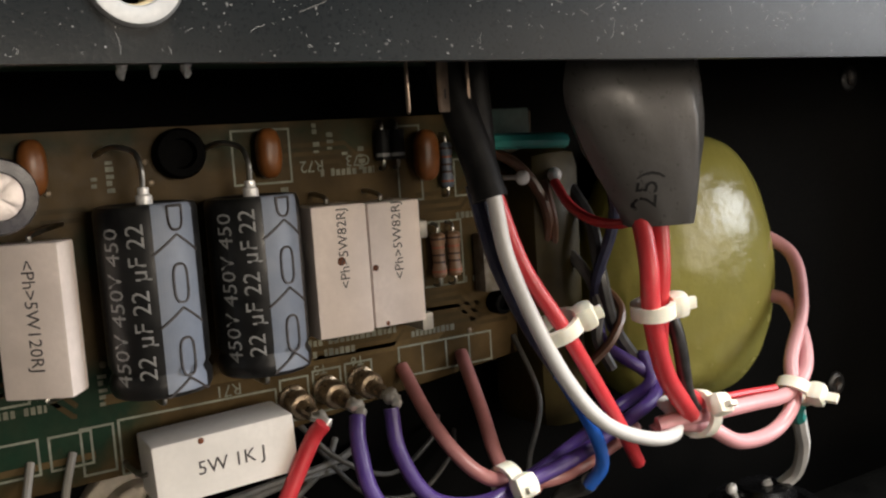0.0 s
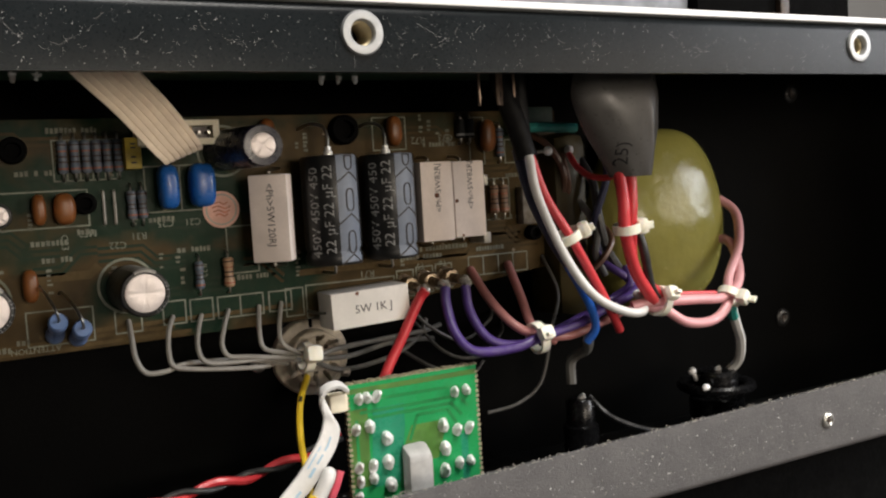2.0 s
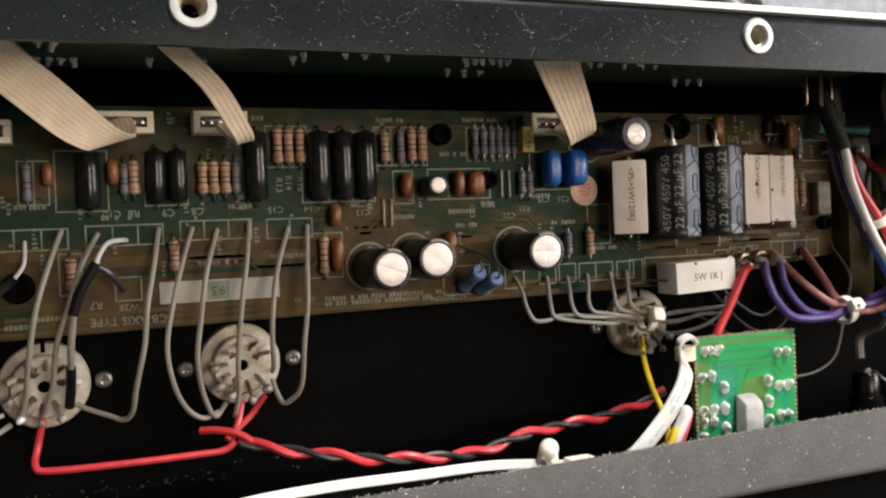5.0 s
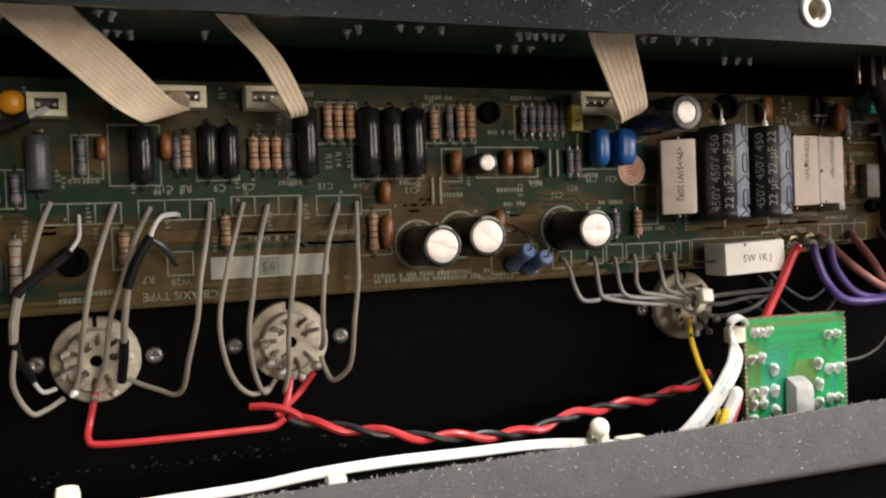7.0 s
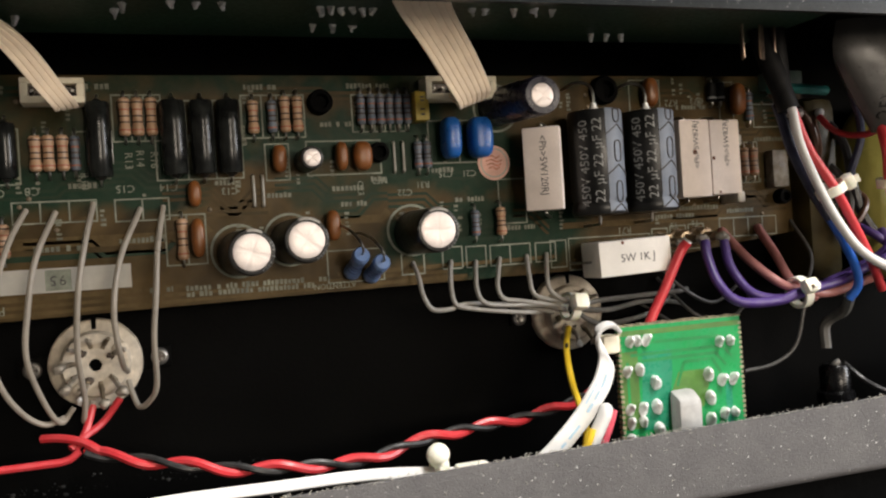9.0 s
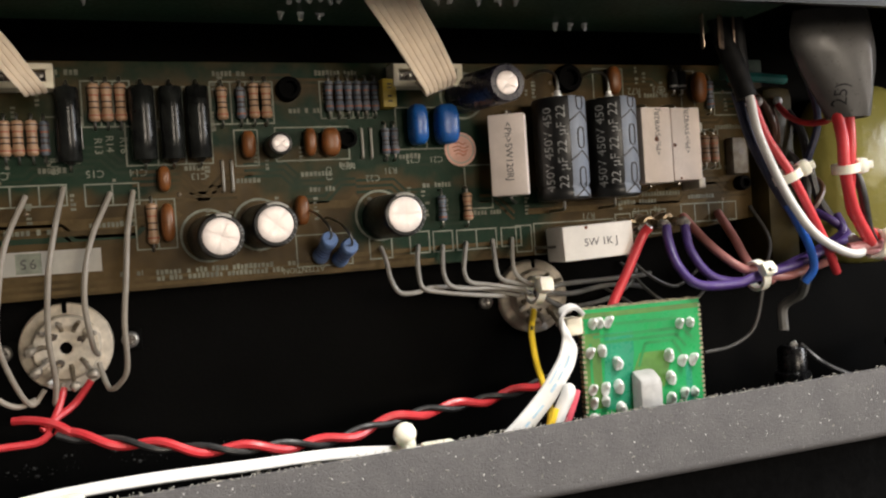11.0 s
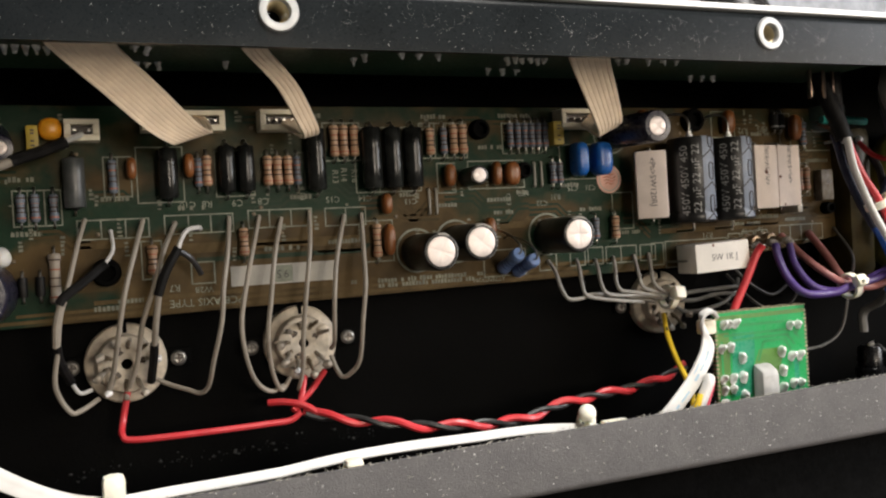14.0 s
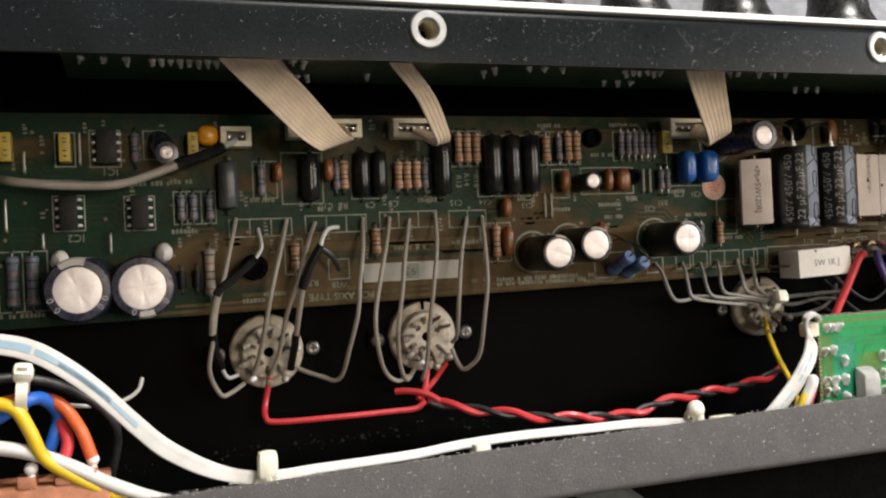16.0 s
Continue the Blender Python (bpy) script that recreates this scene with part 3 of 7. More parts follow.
# ---- control board under the top panel ----
ctrl = thing("control_board", (0, 0, 107), "dark green circuit board with solder joints, under the top panel", "circuit board")
part("board", block(B(), -214, 60, 8, 50, 0, 1.6), PCB_DARK, ctrl)
rows = [(-209.8, 24.8, 3, 5.0), (-194.1, 25.6, 8, 2.14), (-161, 23.4, 2, 2.7), (-138.5, 37, 1, 3), (-126.8, 37, 1, 3), (-107.8, 29.6, 1, 3), (-106.4, 25.4, 1, 3),
        (-97.4, 23.2, 3, 5.0), (-67.2, 23.8, 6, 2.3), (-66.0, 38.4, 3, 4.6), (-33.6, 22.4, 2, 3.1), (-23.9, 21.2, 3, 4.7), (6.8, 42, 3, 4.3), (-162, 40, 4, 2.54)]
joint_meshes = []
for k in range(4):             # cut leads with a lump of solder, no two alike
    cone = B()
    lathe(cone, [(0, -1.75), (0.3, -1.7), (0.5, -1.4), (0.52, -1.0), (0.7, -0.5), (0.9, -0.12), (0.95, 0.0), (0, 0.05)], seg=10)
    for vtx in cone.verts:
        vtx.co += Vector((0.5, 0.5, 0.2)) * noise.noise(vtx.co * 1.3 + Vector((7 * k, 3, k)))
    joint_meshes.append(finish(cone, "solder_joint", SOLDER))
for x, y, n, step in rows:
    for k in range(n):
        ob = new("solder_joint", random.choice(joint_meshes))
        ob.parent = ctrl
        ob.location = ((x + k * step) * MM, (y + random.uniform(-0.4, 0.4)) * MM, 0)
        ob.rotation_euler = (random.uniform(-0.25, 0.25), random.uniform(-0.25, 0.25), random.uniform(0, 6.28))
        ob.scale = (1, 1, random.uniform(0.8, 1.3))
# standoffs that carry it
for x in (-205, -80, 50):
    part("standoff", tube(B(), [(x, 46, 1.6), (x, 46, 10)], 2.4, seg=12, smooth=False), SILVER, ctrl)

# ---- main board ----
main = thing("main_board", (0, BOARD, 45), "browned green circuit board with pale printing, dusty", "circuit board")
edge = ((-252, 43.2), (-60, 45.8), (20, 46.6), (84, 53.8))


def board_foot(x):
    """The lower edge of the board, which rises towards the transformer."""
    for (xa, za), (xb, zb) in zip(edge, edge[1:]):
        if x <= xb:
            return za + (zb - za) * (x - xa) / (xb - xa)
    return edge[-1][1]


# green areas; those at z 96 to 97 also paint the shaded top strip darker
GREEN_SPOTS = ((-105, 78, 16, 12, 1.0), (-148, 72, 44, 8, 0.8), (-215, 73, 34, 15, 1.0), (-205, 90, 40, 8, 0.35), (-30, 80, 30, 12, 0.85), (-20, 57, 27, 10, 1.0), (-66, 84, 24, 8, 0.7),
               (-58, 70, 14, 8, 0.55), (-168, 88, 34, 8, 0.55), (-100, 92, 34, 6, 0.35), (-243, 68, 14, 26, 1.0), (72, 90, 10, 8, 0.5), (-120, 90, 24, 6, 0.4), (-170, 60, 14, 8, 0.2), (72, 74, 9, 9, 0.35), (-235, 47, 60, 6, 0.4),
               (-190, 96, 75, 5, 0.75), (-60, 97, 70, 3.6, 0.6), (40, 96, 34, 4, 0.45), (-118, 84, 14, 8, 0.6), (-218, 49, 40, 9, 1.0))
bm = B()
layer = bm.verts.layers.float.new("browning")
cols, tiers = 172, 30
sheet = []
for i in range(cols + 1):
    x = -252 + 336 * i / cols
    foot = board_foot(x)
    column = []
    for j in range(tiers + 1):
        z = foot + (99.0 - foot) * j / tiers
        vtx = bm.verts.new((x, 0, z - 45))
        green = 0.0
        for cx, cz, rx, rz, weight in GREEN_SPOTS:
            d = math.hypot((x - cx) / rx, (z - cz) / rz) + 0.5 * noise.noise(Vector((x * 0.07, 0, z * 0.11)))
            green = max(green, weight * min(1.0, max(0.0, (1.35 - d) / 0.7)))
        vtx[layer] = 1 - green
        column.append(vtx)
    sheet.append(column)
for i in range(cols):
    for j in range(tiers):
        bm.faces.new((sheet[i][j], sheet[i + 1][j], sheet[i + 1][j + 1], sheet[i][j + 1]))
rim = [c[0] for c in sheet] + sheet[-1][1:] + [c[-1] for c in sheet[-2::-1]] + sheet[0][-2:0:-1]
back = [bm.verts.new(q.co + Vector((0, 1.6, 0))) for q in rim]
for k in range(len(rim)):
    bm.faces.new((rim[k - 1], rim[k], back[k], back[k - 1]))
bm.faces.new(back)
part("board", bm, PCB, main)
for x, z in ((-240, 90), (-240, 52), (-100, 60), (76, 92), (76, 62)):
    part("standoff", tube(B(), [(x, 1.6, z - 45), (x, 13, z - 45)], 2.5, seg=12, smooth=False), SILVER, main)


def printed(words, height, x, z, turned=True, y=BOARD):
    bm = B()
    lettering(bm, words, height, (x, -0.06, z - 45), (-1, 0, 0) if turned else (1, 0, 0), (0, 0, -1) if turned else (0, 0, 1))
    part("printed_text", bm, SILK, main)


for words, h, x, z in (("R72", 1.9, 38.5, 91.5), ("C73", 1.9, 47, 92), ("R71", 1.9, 21, 56.5), ("IC2", 2.0, -214, 66.3), ("IC1", 2.0, -205, 83.6), ("R8", 1.8, -142.5, 73),
                       ("C9", 1.8, -134.5, 73), ("C8", 1.8, -127.5, 73.2), ("C10", 1.7, -147.5, 73), ("C14", 1.7, -98.5, 73), ("C15", 1.7, -108, 73), ("R7", 1.8, -152, 51.3),
                       ("W28", 1.6, -144.5, 50.4), ("ATTENTION:", 1.3, -61.0, 47.3), ("PCB AXIS TYPE", 2.0, -144, 47.2),
                       
                       ("T6", 1.6, 44, 57.3), ("T5", 1.6, 37, 57), ("R31", 1.6, -36.5, 71.3), ("C22", 1.6, -41.4, 69.5), ("MF2", 1.6, -47.8, 72.8), ("C25", 1.6, -30.2, 73.8), ("C21", 1.6, -23.7, 73.8), ("C13", 1.6, -84.7, 71.6)):
    printed(words, h, x, z)
for words, h, x, z in (("R13", 1.7, -106.9, 79.3), ("R14", 1.7, -104.4, 79.8), ("R16", 1.7, -101.3, 79.4), ("R18", 1.7, -116.6, 75.0), ("R32", 1.5, -22.0, 61.6), ("C23", 1.5, -52.9, 71.0)):
    bm = B()                   # names that run downwards
    lettering(bm, words, h, (x, -0.06, z - 45), (0, 0, -1), (1, 0, 0))
    part("printed_text", bm, SILK, main)
# unreadable small print as plain bars
bm = B()
fine = random.Random(21)
for x0, x1, z in ((-96, -62, 48.6), (-96, -66, 47.2), (-168, -160, 48.2), (-172, -166, 46.6), (-233, -222, 46.2), (-105, -99, 48.8), (31, 44, 59.0), (34, 52, 61.0), (-226, -212, 80.4),
                  (-190, -184, 80.0), (-150, -143, 71.5), (-88, -82, 73), (-60, -52, 70.5), (55, 64, 59.6), (-222, -214, 59.4), (-190, -183, 66.5), (-120, -114, 73.4), (-128, -118, 59.5), (-110, -100, 60.5),
                  (-76, -70, 69.5), (-50, -44, 72.5), (-28, -20, 66.4), (-14, -6, 58.4), (66, 76, 80), (66, 74, 68), (70, 80, 74), (40, 50, 89.6), (-200, -190, 79.6), (-183, -176, 88), (-170, -162, 74.5),
                  (-62, -54, 86.4), (-34, -28, 74.2), (-58, -50, 66.6), (-88, -80, 82.4), (-80, -72, 95.6), (-118, -110, 95.8), (-56, -44, 95.8)):
    x = x0
    while x < x1:
        w = fine.uniform(0.55, 0.9)
        hgt = fine.uniform(1.0, 1.35)
        if fine.random() < 0.86:
            block(bm, x, min(x1, x + w), -0.08, 0.0, z - 45, z - 45 + hgt)
        x += w + 0.28
for k in range(95):           # unreadable part numbers that run upwards between the parts
    x, z = fine.uniform(-232, 76), fine.choice((fine.uniform(71, 76), fine.uniform(82, 96), fine.uniform(56, 66)))
    for j in range(fine.randint(2, 5)):
        if fine.random() < 0.85:
            block(bm, x, x + fine.uniform(0.7, 1.3), -0.08, 0.0, z - 45, z - 45 + fine.uniform(0.4, 0.8))
        z += 1.05
tagged(part("printed_mark", bm, SILK_FAINT, main), kind="stuff")
for x0, x1, z0, z1, cuts in ((-175, -157.4, 64.8, 70, (-169.2, -163.3)), (-153.8, -135.8, 65.2, 70.4, (-147.6, -141.8)), (-132, -114.2, 65.8, 70.9, (-126.1, -120.1)),
                             (-110.6, -98.5, 65.4, 70.7, (-104.5,)), (-147.7, -141.4, 51.8, 57.8, ()), (-43.6, -37.3, 48.5, 54.0, ()), (-32.6, -26.9, 49.2, 55.1, ()), (-26.1, -20.3, 49.2, 54.9, ()), (-19.4, -7.6, 49.2, 54.8, (-13.6,)), (-6.4, -0.2, 49.3, 54.7, ()),
                             (-140, -129.5, 74.6, 87.2, ()), (3.5, 29, 45.8 + 0.6, 55.3, ()), (-2, 3.0, 47.5, 55, ()), (29.5, 34.8, 49, 56.5, ()), (35.4, 40.8, 49.5, 57, ()), (41.4, 46.8, 50, 57.2, ()),
                             (-16, -8, 60, 72, ()), (52, 72, 52.6, 58.3, (57, 62, 67)), (-219.5, -211.5, 68, 77.5, ()), (-202, -194, 67.6, 77, ()), (-210, -202, 84.6, 94.6, ()),
                             (-218.4, -213.2, 84.8, 94, ()), (-196.5, -190.5, 86.5, 94.5, ()), (-66, -47, 74.4, 83, ()), (25, 35, 89, 98, ()), (54.5, 59.5, 84, 97.5, ()), (-76, -70, 73.5, 82.6, ()), (-189.4, -178, 68.8, 78, (-185.8, -182)), (-168, -161, 75.4, 86, (-164.4,)), (-160, -148, 73.6, 88.4, ()), (-118.6, -115.4, 76, 86.4, ()),
                             (-110, -99, 83.6, 94.6, (-105.8, -102.9)), (-101, -81, 74.4, 93.2, (-93.8, -87.4)), (-81, -65.6, 83.8, 94.4, (-76, -72.3)), (-54, -40, 84.8, 94.4, (-51, -48.2, -45.5, -42.8)),
                             (-34.4, -17.6, 76.4, 87.6, (-26,)), (-62.5, -48, 47.8, 56, ()), (-100, -90.6, 54.6, 66.6, (-95,)), (-160, -154.6, 53.8, 64, ()), (-233, -221, 47.6, 63.4, (-227,)), (58, 67, 68, 80, (62.2,)), (66, 90, 84, 91, ())):
    part("printed_outline", outline(B(), x0, x1, z0 - 45, z1 - 45, 0.0, cuts=cuts), SILK, main)
part("paper_label", block(B(), -137.4, -107.9, -0.12, 0.02, 5.5, 10.9), PAPER, main, "grey white paper sticker with two dark marks")
part("label_mark", block(B(), -126, -120.6, -0.16, -0.1, 5.9, 10.5), SILK, main)
bm = B()
lettering(bm, "5", 2.2, (-124.4, -0.18, 8.2), (-1, 0, 0), (0, 0, -1))
lettering(bm, "9", 2.2, (-122.4, -0.18, 8.2), (-1, 0, 0), (0, 0, -1))
part("label_mark", bm, INK, main)
# copper tracks under the lacquer, and the bare brown strip along the lower edge
rnd = random.Random(5)


def track(points, w, mat):
    """A flat copper track with mitred 45 degree turns, just proud of the board."""
    bm = B()
    p = [Vector((x, -0.04, z - 45)) for x, z in points]
    sides = []
    for i, q in enumerate(p):
        d = (p[min(i + 1, len(p) - 1)] - p[max(0, i - 1)]).normalized()
        sides.append([bm.verts.new(q + Vector((-d.z, 0, d.x)) * w / 2), bm.verts.new(q - Vector((-d.z, 0, d.x)) * w / 2)])
    for u, v2 in zip(sides, sides[1:]):
        bm.faces.new((u[0], v2[0], v2[1], u[1]))
    part("copper_track", bm, mat, main)


def bundle(x, z, run, drop, n, gap=1.5, w=0.75, old=False):
    """Tracks that run side by side, turn by 45 degrees and run on."""
    for k in range(n):
        f = k * gap
        turn = x + run * 0.45 + f * (0.42 if drop > 0 else -0.42)
        track([(x, z + f), (turn, z + f), (turn + abs(drop), z + f - drop), (x + run, z + f - drop)], w, TRACE_OLD if old else TRACE)


for x, z, run, drop, n, old in ((-211, 70, 11, 2, 4, False), (-212, 78, 24, -3, 2, False), (-230, 66, 12, 2, 3, False), (-232, 84, 16, 3, 3, False), (-186, 66, 14, 3, 2, True), (-172, 75.5, 18, 2.4, 2, False), (-134, 71.6, 26, -1.5, 2, False),
                                (-112, 76, 12, 3, 3, False), (-100, 70, 24, 4, 3, True), (-92, 66, 20, -4, 2, True), (-74, 71, 20, 3, 3, False), (-60, 64, 14, -4, 2, False), (-46, 66, 20, 3, 3, False), (-34, 72.5, 26, -3, 2, False), (-44, 58, 16, 3, 3, False),
                                (-24, 56.6, 20, -2.5, 3, False), (-62, 86, 12, 3, 2, False), (-80, 94.4, 40, 1.2, 2, True), (-132, 94.6, 18, -1, 2, False), (-12, 62, 10, 5, 2, True), (36, 59, 34, -2, 3, True), (56, 64, 20, 4, 3, True), (58, 82, 20, -4, 3, True), (30, 92, 30, 2, 3, True),
                                (-4, 86, 12, 4, 2, True), (-156, 58, 16, 3, 2, True), (-176, 52, 20, -2, 2, True), (-130, 60, 30, 3, 2, True), (-204, 92, 12, 2, 2, True), (66, 92, 14, 3, 2, False)):
    bundle(x, z, run, drop, n, old=old)
# broad supply tracks along the lower edge
for x0, x1, up, w in ((-196, -26, 1.15, 0.9), (-190, -30, 2.75, 0.8), (-172, -96, 4.5, 1.1), (-60, 0, 4.2, 1.0)):
    track([(x0 + (x1 - x0) * k / 4, board_foot(x0 + (x1 - x0) * k / 4) + up) for k in range(5)], w, TRACE_BAND)
for x0, x1, z, w, mat in ((-150, -92, 61.4, 2.6, TRACE_BAND), (-176, -152, 63.6, 2.2, TRACE_BAND), (-146, -100, 58.2, 1.3, TRACE), (-62, -48, 63.2, 2.0, TRACE_BAND), (2, 60, 58.6, 1.6, TRACE_BAND)):
    track([(x0, z), (x1, z), (x1 + 2, z + 2)], w, mat)
for x, z in [(rnd.uniform(-235, 75), rnd.uniform(58, 96)) for _ in range(45)]:
    bm = B()
    lathe(bm, [(0.6, 0.0), (0.45, -0.2), (0.15, -0.28), (0, -0.29)], (x, -0.04, z - 45), (0, 1, 0), 7)
    part("solder_pad", bm, ENAMEL_DULL, main)


for x, z, r in ((-83.6, 57.2, 5.9), (-71.2, 59.2, 5.9), (-40.2, 59.8, 6.0), (-15.2, 90.5, 5.8)):      # printed rings round the can capacitors
    bm = B()
    rim = [[bm.verts.new((x + q * math.cos(a), -0.05, z - 45 + q * math.sin(a))) for q in (r, r + 0.6)] for a in (2 * math.pi * k / 40 for k in range(40))]
    for a, b2 in zip(rim, rim[1:] + rim[:1]):
        bm.faces.new((a[0], b2[0], b2[1], a[1]))
    part("printed_ring", bm, SILK, main)


# ---- parts that stand on the main board: built at its face, local y = 0 ----
def on_board(name, x, z, label, category, group):
    return thing(name, (x, BOARD, z), label, category, group)


def lead_pair(ob, half, y, drop=2.0, r=0.32):
    for s in (1, -1):
        part("lead", tube(B(), [(0, y, s * (half - 0.5)), (0, y, s * (half + drop * 0.6)), (0, y * 0.6, s * (half + drop)), (0, 0.1, s * (half + drop))], r, 6, 4), WIRE_TIN, ob)


def film_capacitor(x, z0, z1, r, mat=FILM_BLACK, label="glossy black tubular film capacitor on the board"):
    h = (z1 - z0) / 2
    ob = on_board("film_capacitor", x, (z0 + z1) / 2, label, "capacitor", "tubular capacitors on the board")
    bm = B()
    lathe(bm, [(0, -h + 0.2), (r * 0.6, -h + 0.1), (r * 0.92, -h + 0.1), (r, -h + 0.5), (r * 1.01, -h * 0.3), (r, h * 0.4), (r, h - 0.5), (r * 0.92, h - 0.1), (r * 0.6, h - 0.1), (0, h - 0.2)], (0, -r - 0.4, 0), seg=20)
    part("body", bm, mat, ob)
    bm = B()
    for s in (1, -1):
        lathe(bm, [(0, s * (h - 0.1)), (r * 0.5, s * (h - 0.02)), (0.4, s * (h + 0.7)), (0, s * (h + 0.8))], (0, -r - 0.4, 0), seg=10)
    part("end_cap", bm, SLEEVE_BLACK, ob)
    lead_pair(ob, h, -r - 0.4, 1.6)
    return ob


for x, z0, z1, r in ((-152.4, 74.4, 87.4, 2.8), (-137.2, 75.7, 88, 2.4), (-132.1, 75.7, 88, 2.4), (-112.9, 75.4, 92.4, 2.85), (-96.8, 75.4, 92.6, 3.05), (-90.4, 75.4, 92.6, 2.85), (-84.3, 75.4, 92.6, 2.95)):
    film_capacitor(x, z0, z1, r * 0.94)
film_capacitor(-175.0, 72.9, 85.4, 2.6, FILM_GREY, "dark grey tubular capacitor with a pale side")


def resistor(x, z0, z1, tan=True, r=1.35, label="", mat=None):
    h = (z1 - z0) / 2
    ob = on_board("resistor", x, (z0 + z1) / 2, label or ("tan banded resistor on the board" if tan else "blue grey banded resistor on the board"), "resistor",
                  "tan resistors on the board" if tan else "blue resistors on the board")
    y = -r - 0.7
    body = [(0, -h), (r * 0.7, -h), (r, -h + 0.5), (r, -h + 1.7), (r * 0.84, -h + 2.3), (r * 0.84, h - 2.3), (r, h - 1.7), (r, h - 0.5), (r * 0.7, h), (0, h)]
    part("body", lathe(B(), body, (0, y, 0), seg=14), mat or (RES_TAN if tan else RES_BLUE), ob)
    for k, (f, m) in enumerate(((-0.72, BAND_RED), (-0.3, BAND_DARK), (0.02, BAND_DARK), (0.36, BAND_RED), (0.74, BAND_DARK))):
        rr = r * (1.02 if abs(f) > 0.6 else 0.86)
        w = 0.19
        part("band", lathe(B(), [(rr - 0.2, f * h - w), (rr, f * h - w), (rr, f * h + w), (rr - 0.2, f * h + w)], (0, y, 0), seg=14), m, ob)
    lead_pair(ob, h, y, 1.6, 0.28)
    return ob


for x, z0, z1 in ((-142.3, 77.6, 85.6), (-126.2, 77.3, 85.2), (-123.5, 77.3, 85.2), (-120.6, 77.3, 85.2), (-107.2, 84.8, 93.4), (-104.4, 84.8, 93.4), (-101.4, 84.8, 93.4), (-78.4, 84.8, 92.6), (-70.8, 85, 93.5),
                  (-67.8, 85, 93.5), (-157.3, 55.2, 62.8), (-133.7, 58.6, 66), (-96.2, 56, 65.4), (-16.4, 57.2, 64.4)):
    resistor(x, z0, z1)
for x in (60.6, 63.8):
    resistor(x, 70, 78, True, 1.35, "tan banded resistor coloured darker for shade, beside the cement resistors", RES_TAN_SHADED)
for x, z0, z1 in ((-165.8, 76.4, 84.9), (-187.4, 70, 76.8), (-184.2, 70, 76.8), (-179.9, 70, 76.7), (-51.9, 86.6, 94), (-49.3, 86.6, 94), (-46.9, 86.6, 94), (-44.6, 86.6, 94), (-42.3, 86.6, 94), (-39.9, 86.6, 94),
                  (-73.9, 85, 92.6), (-37.8, 75.4, 82), (-35.4, 75.4, 82), (-118, 77.3, 85), (-198.5, 86, 93.4), (63.6, 86, 94), (-144.5, 77.5, 85), (-23.5, 57.4, 64)):
    resistor(x, z0, z1, False, 1.12)
for x in (-229.2, -224.6):
    resistor(x, 49.2, 62, False, 1.7, label="thick blue banded resistor beside a large can capacitor")
resistor(-180.6, 49.4, 62, True, 1.5, "grey beige power resistor with pale leads", RES_GREY)


def jumper(x, z0, z1):
    bm = B()
    tube(bm, [(0, 0.1, z0), (0, -0.9, z0 + 0.2), (0, -1.1, z0 + 1), (0, -1.1, z1 - 1), (0, -0.9, z1 - 0.2), (0, 0.1, z1)], 0.36, 6, 3)
    solid("jumper_wire", bm, JUMPER, "bare tinned jumper wire on the board", "wire", "jumpers on the board", place=(x, BOARD, 0))


for x, z0, z1 in ((-79.2, 67.6, 75), (-77, 67.6, 75), (-225.6, 83.5, 88.8), (-230.4, 68.5, 76.5), (-221.9, 63.8, 67.6), (-205.6, 62, 67), (-212.2, 85.5, 93.6), (-43.9, 74.6, 82.2), (-41.5, 74.6, 82.2), (-110.4, 79, 86)):
    jumper(x, z0, z1)


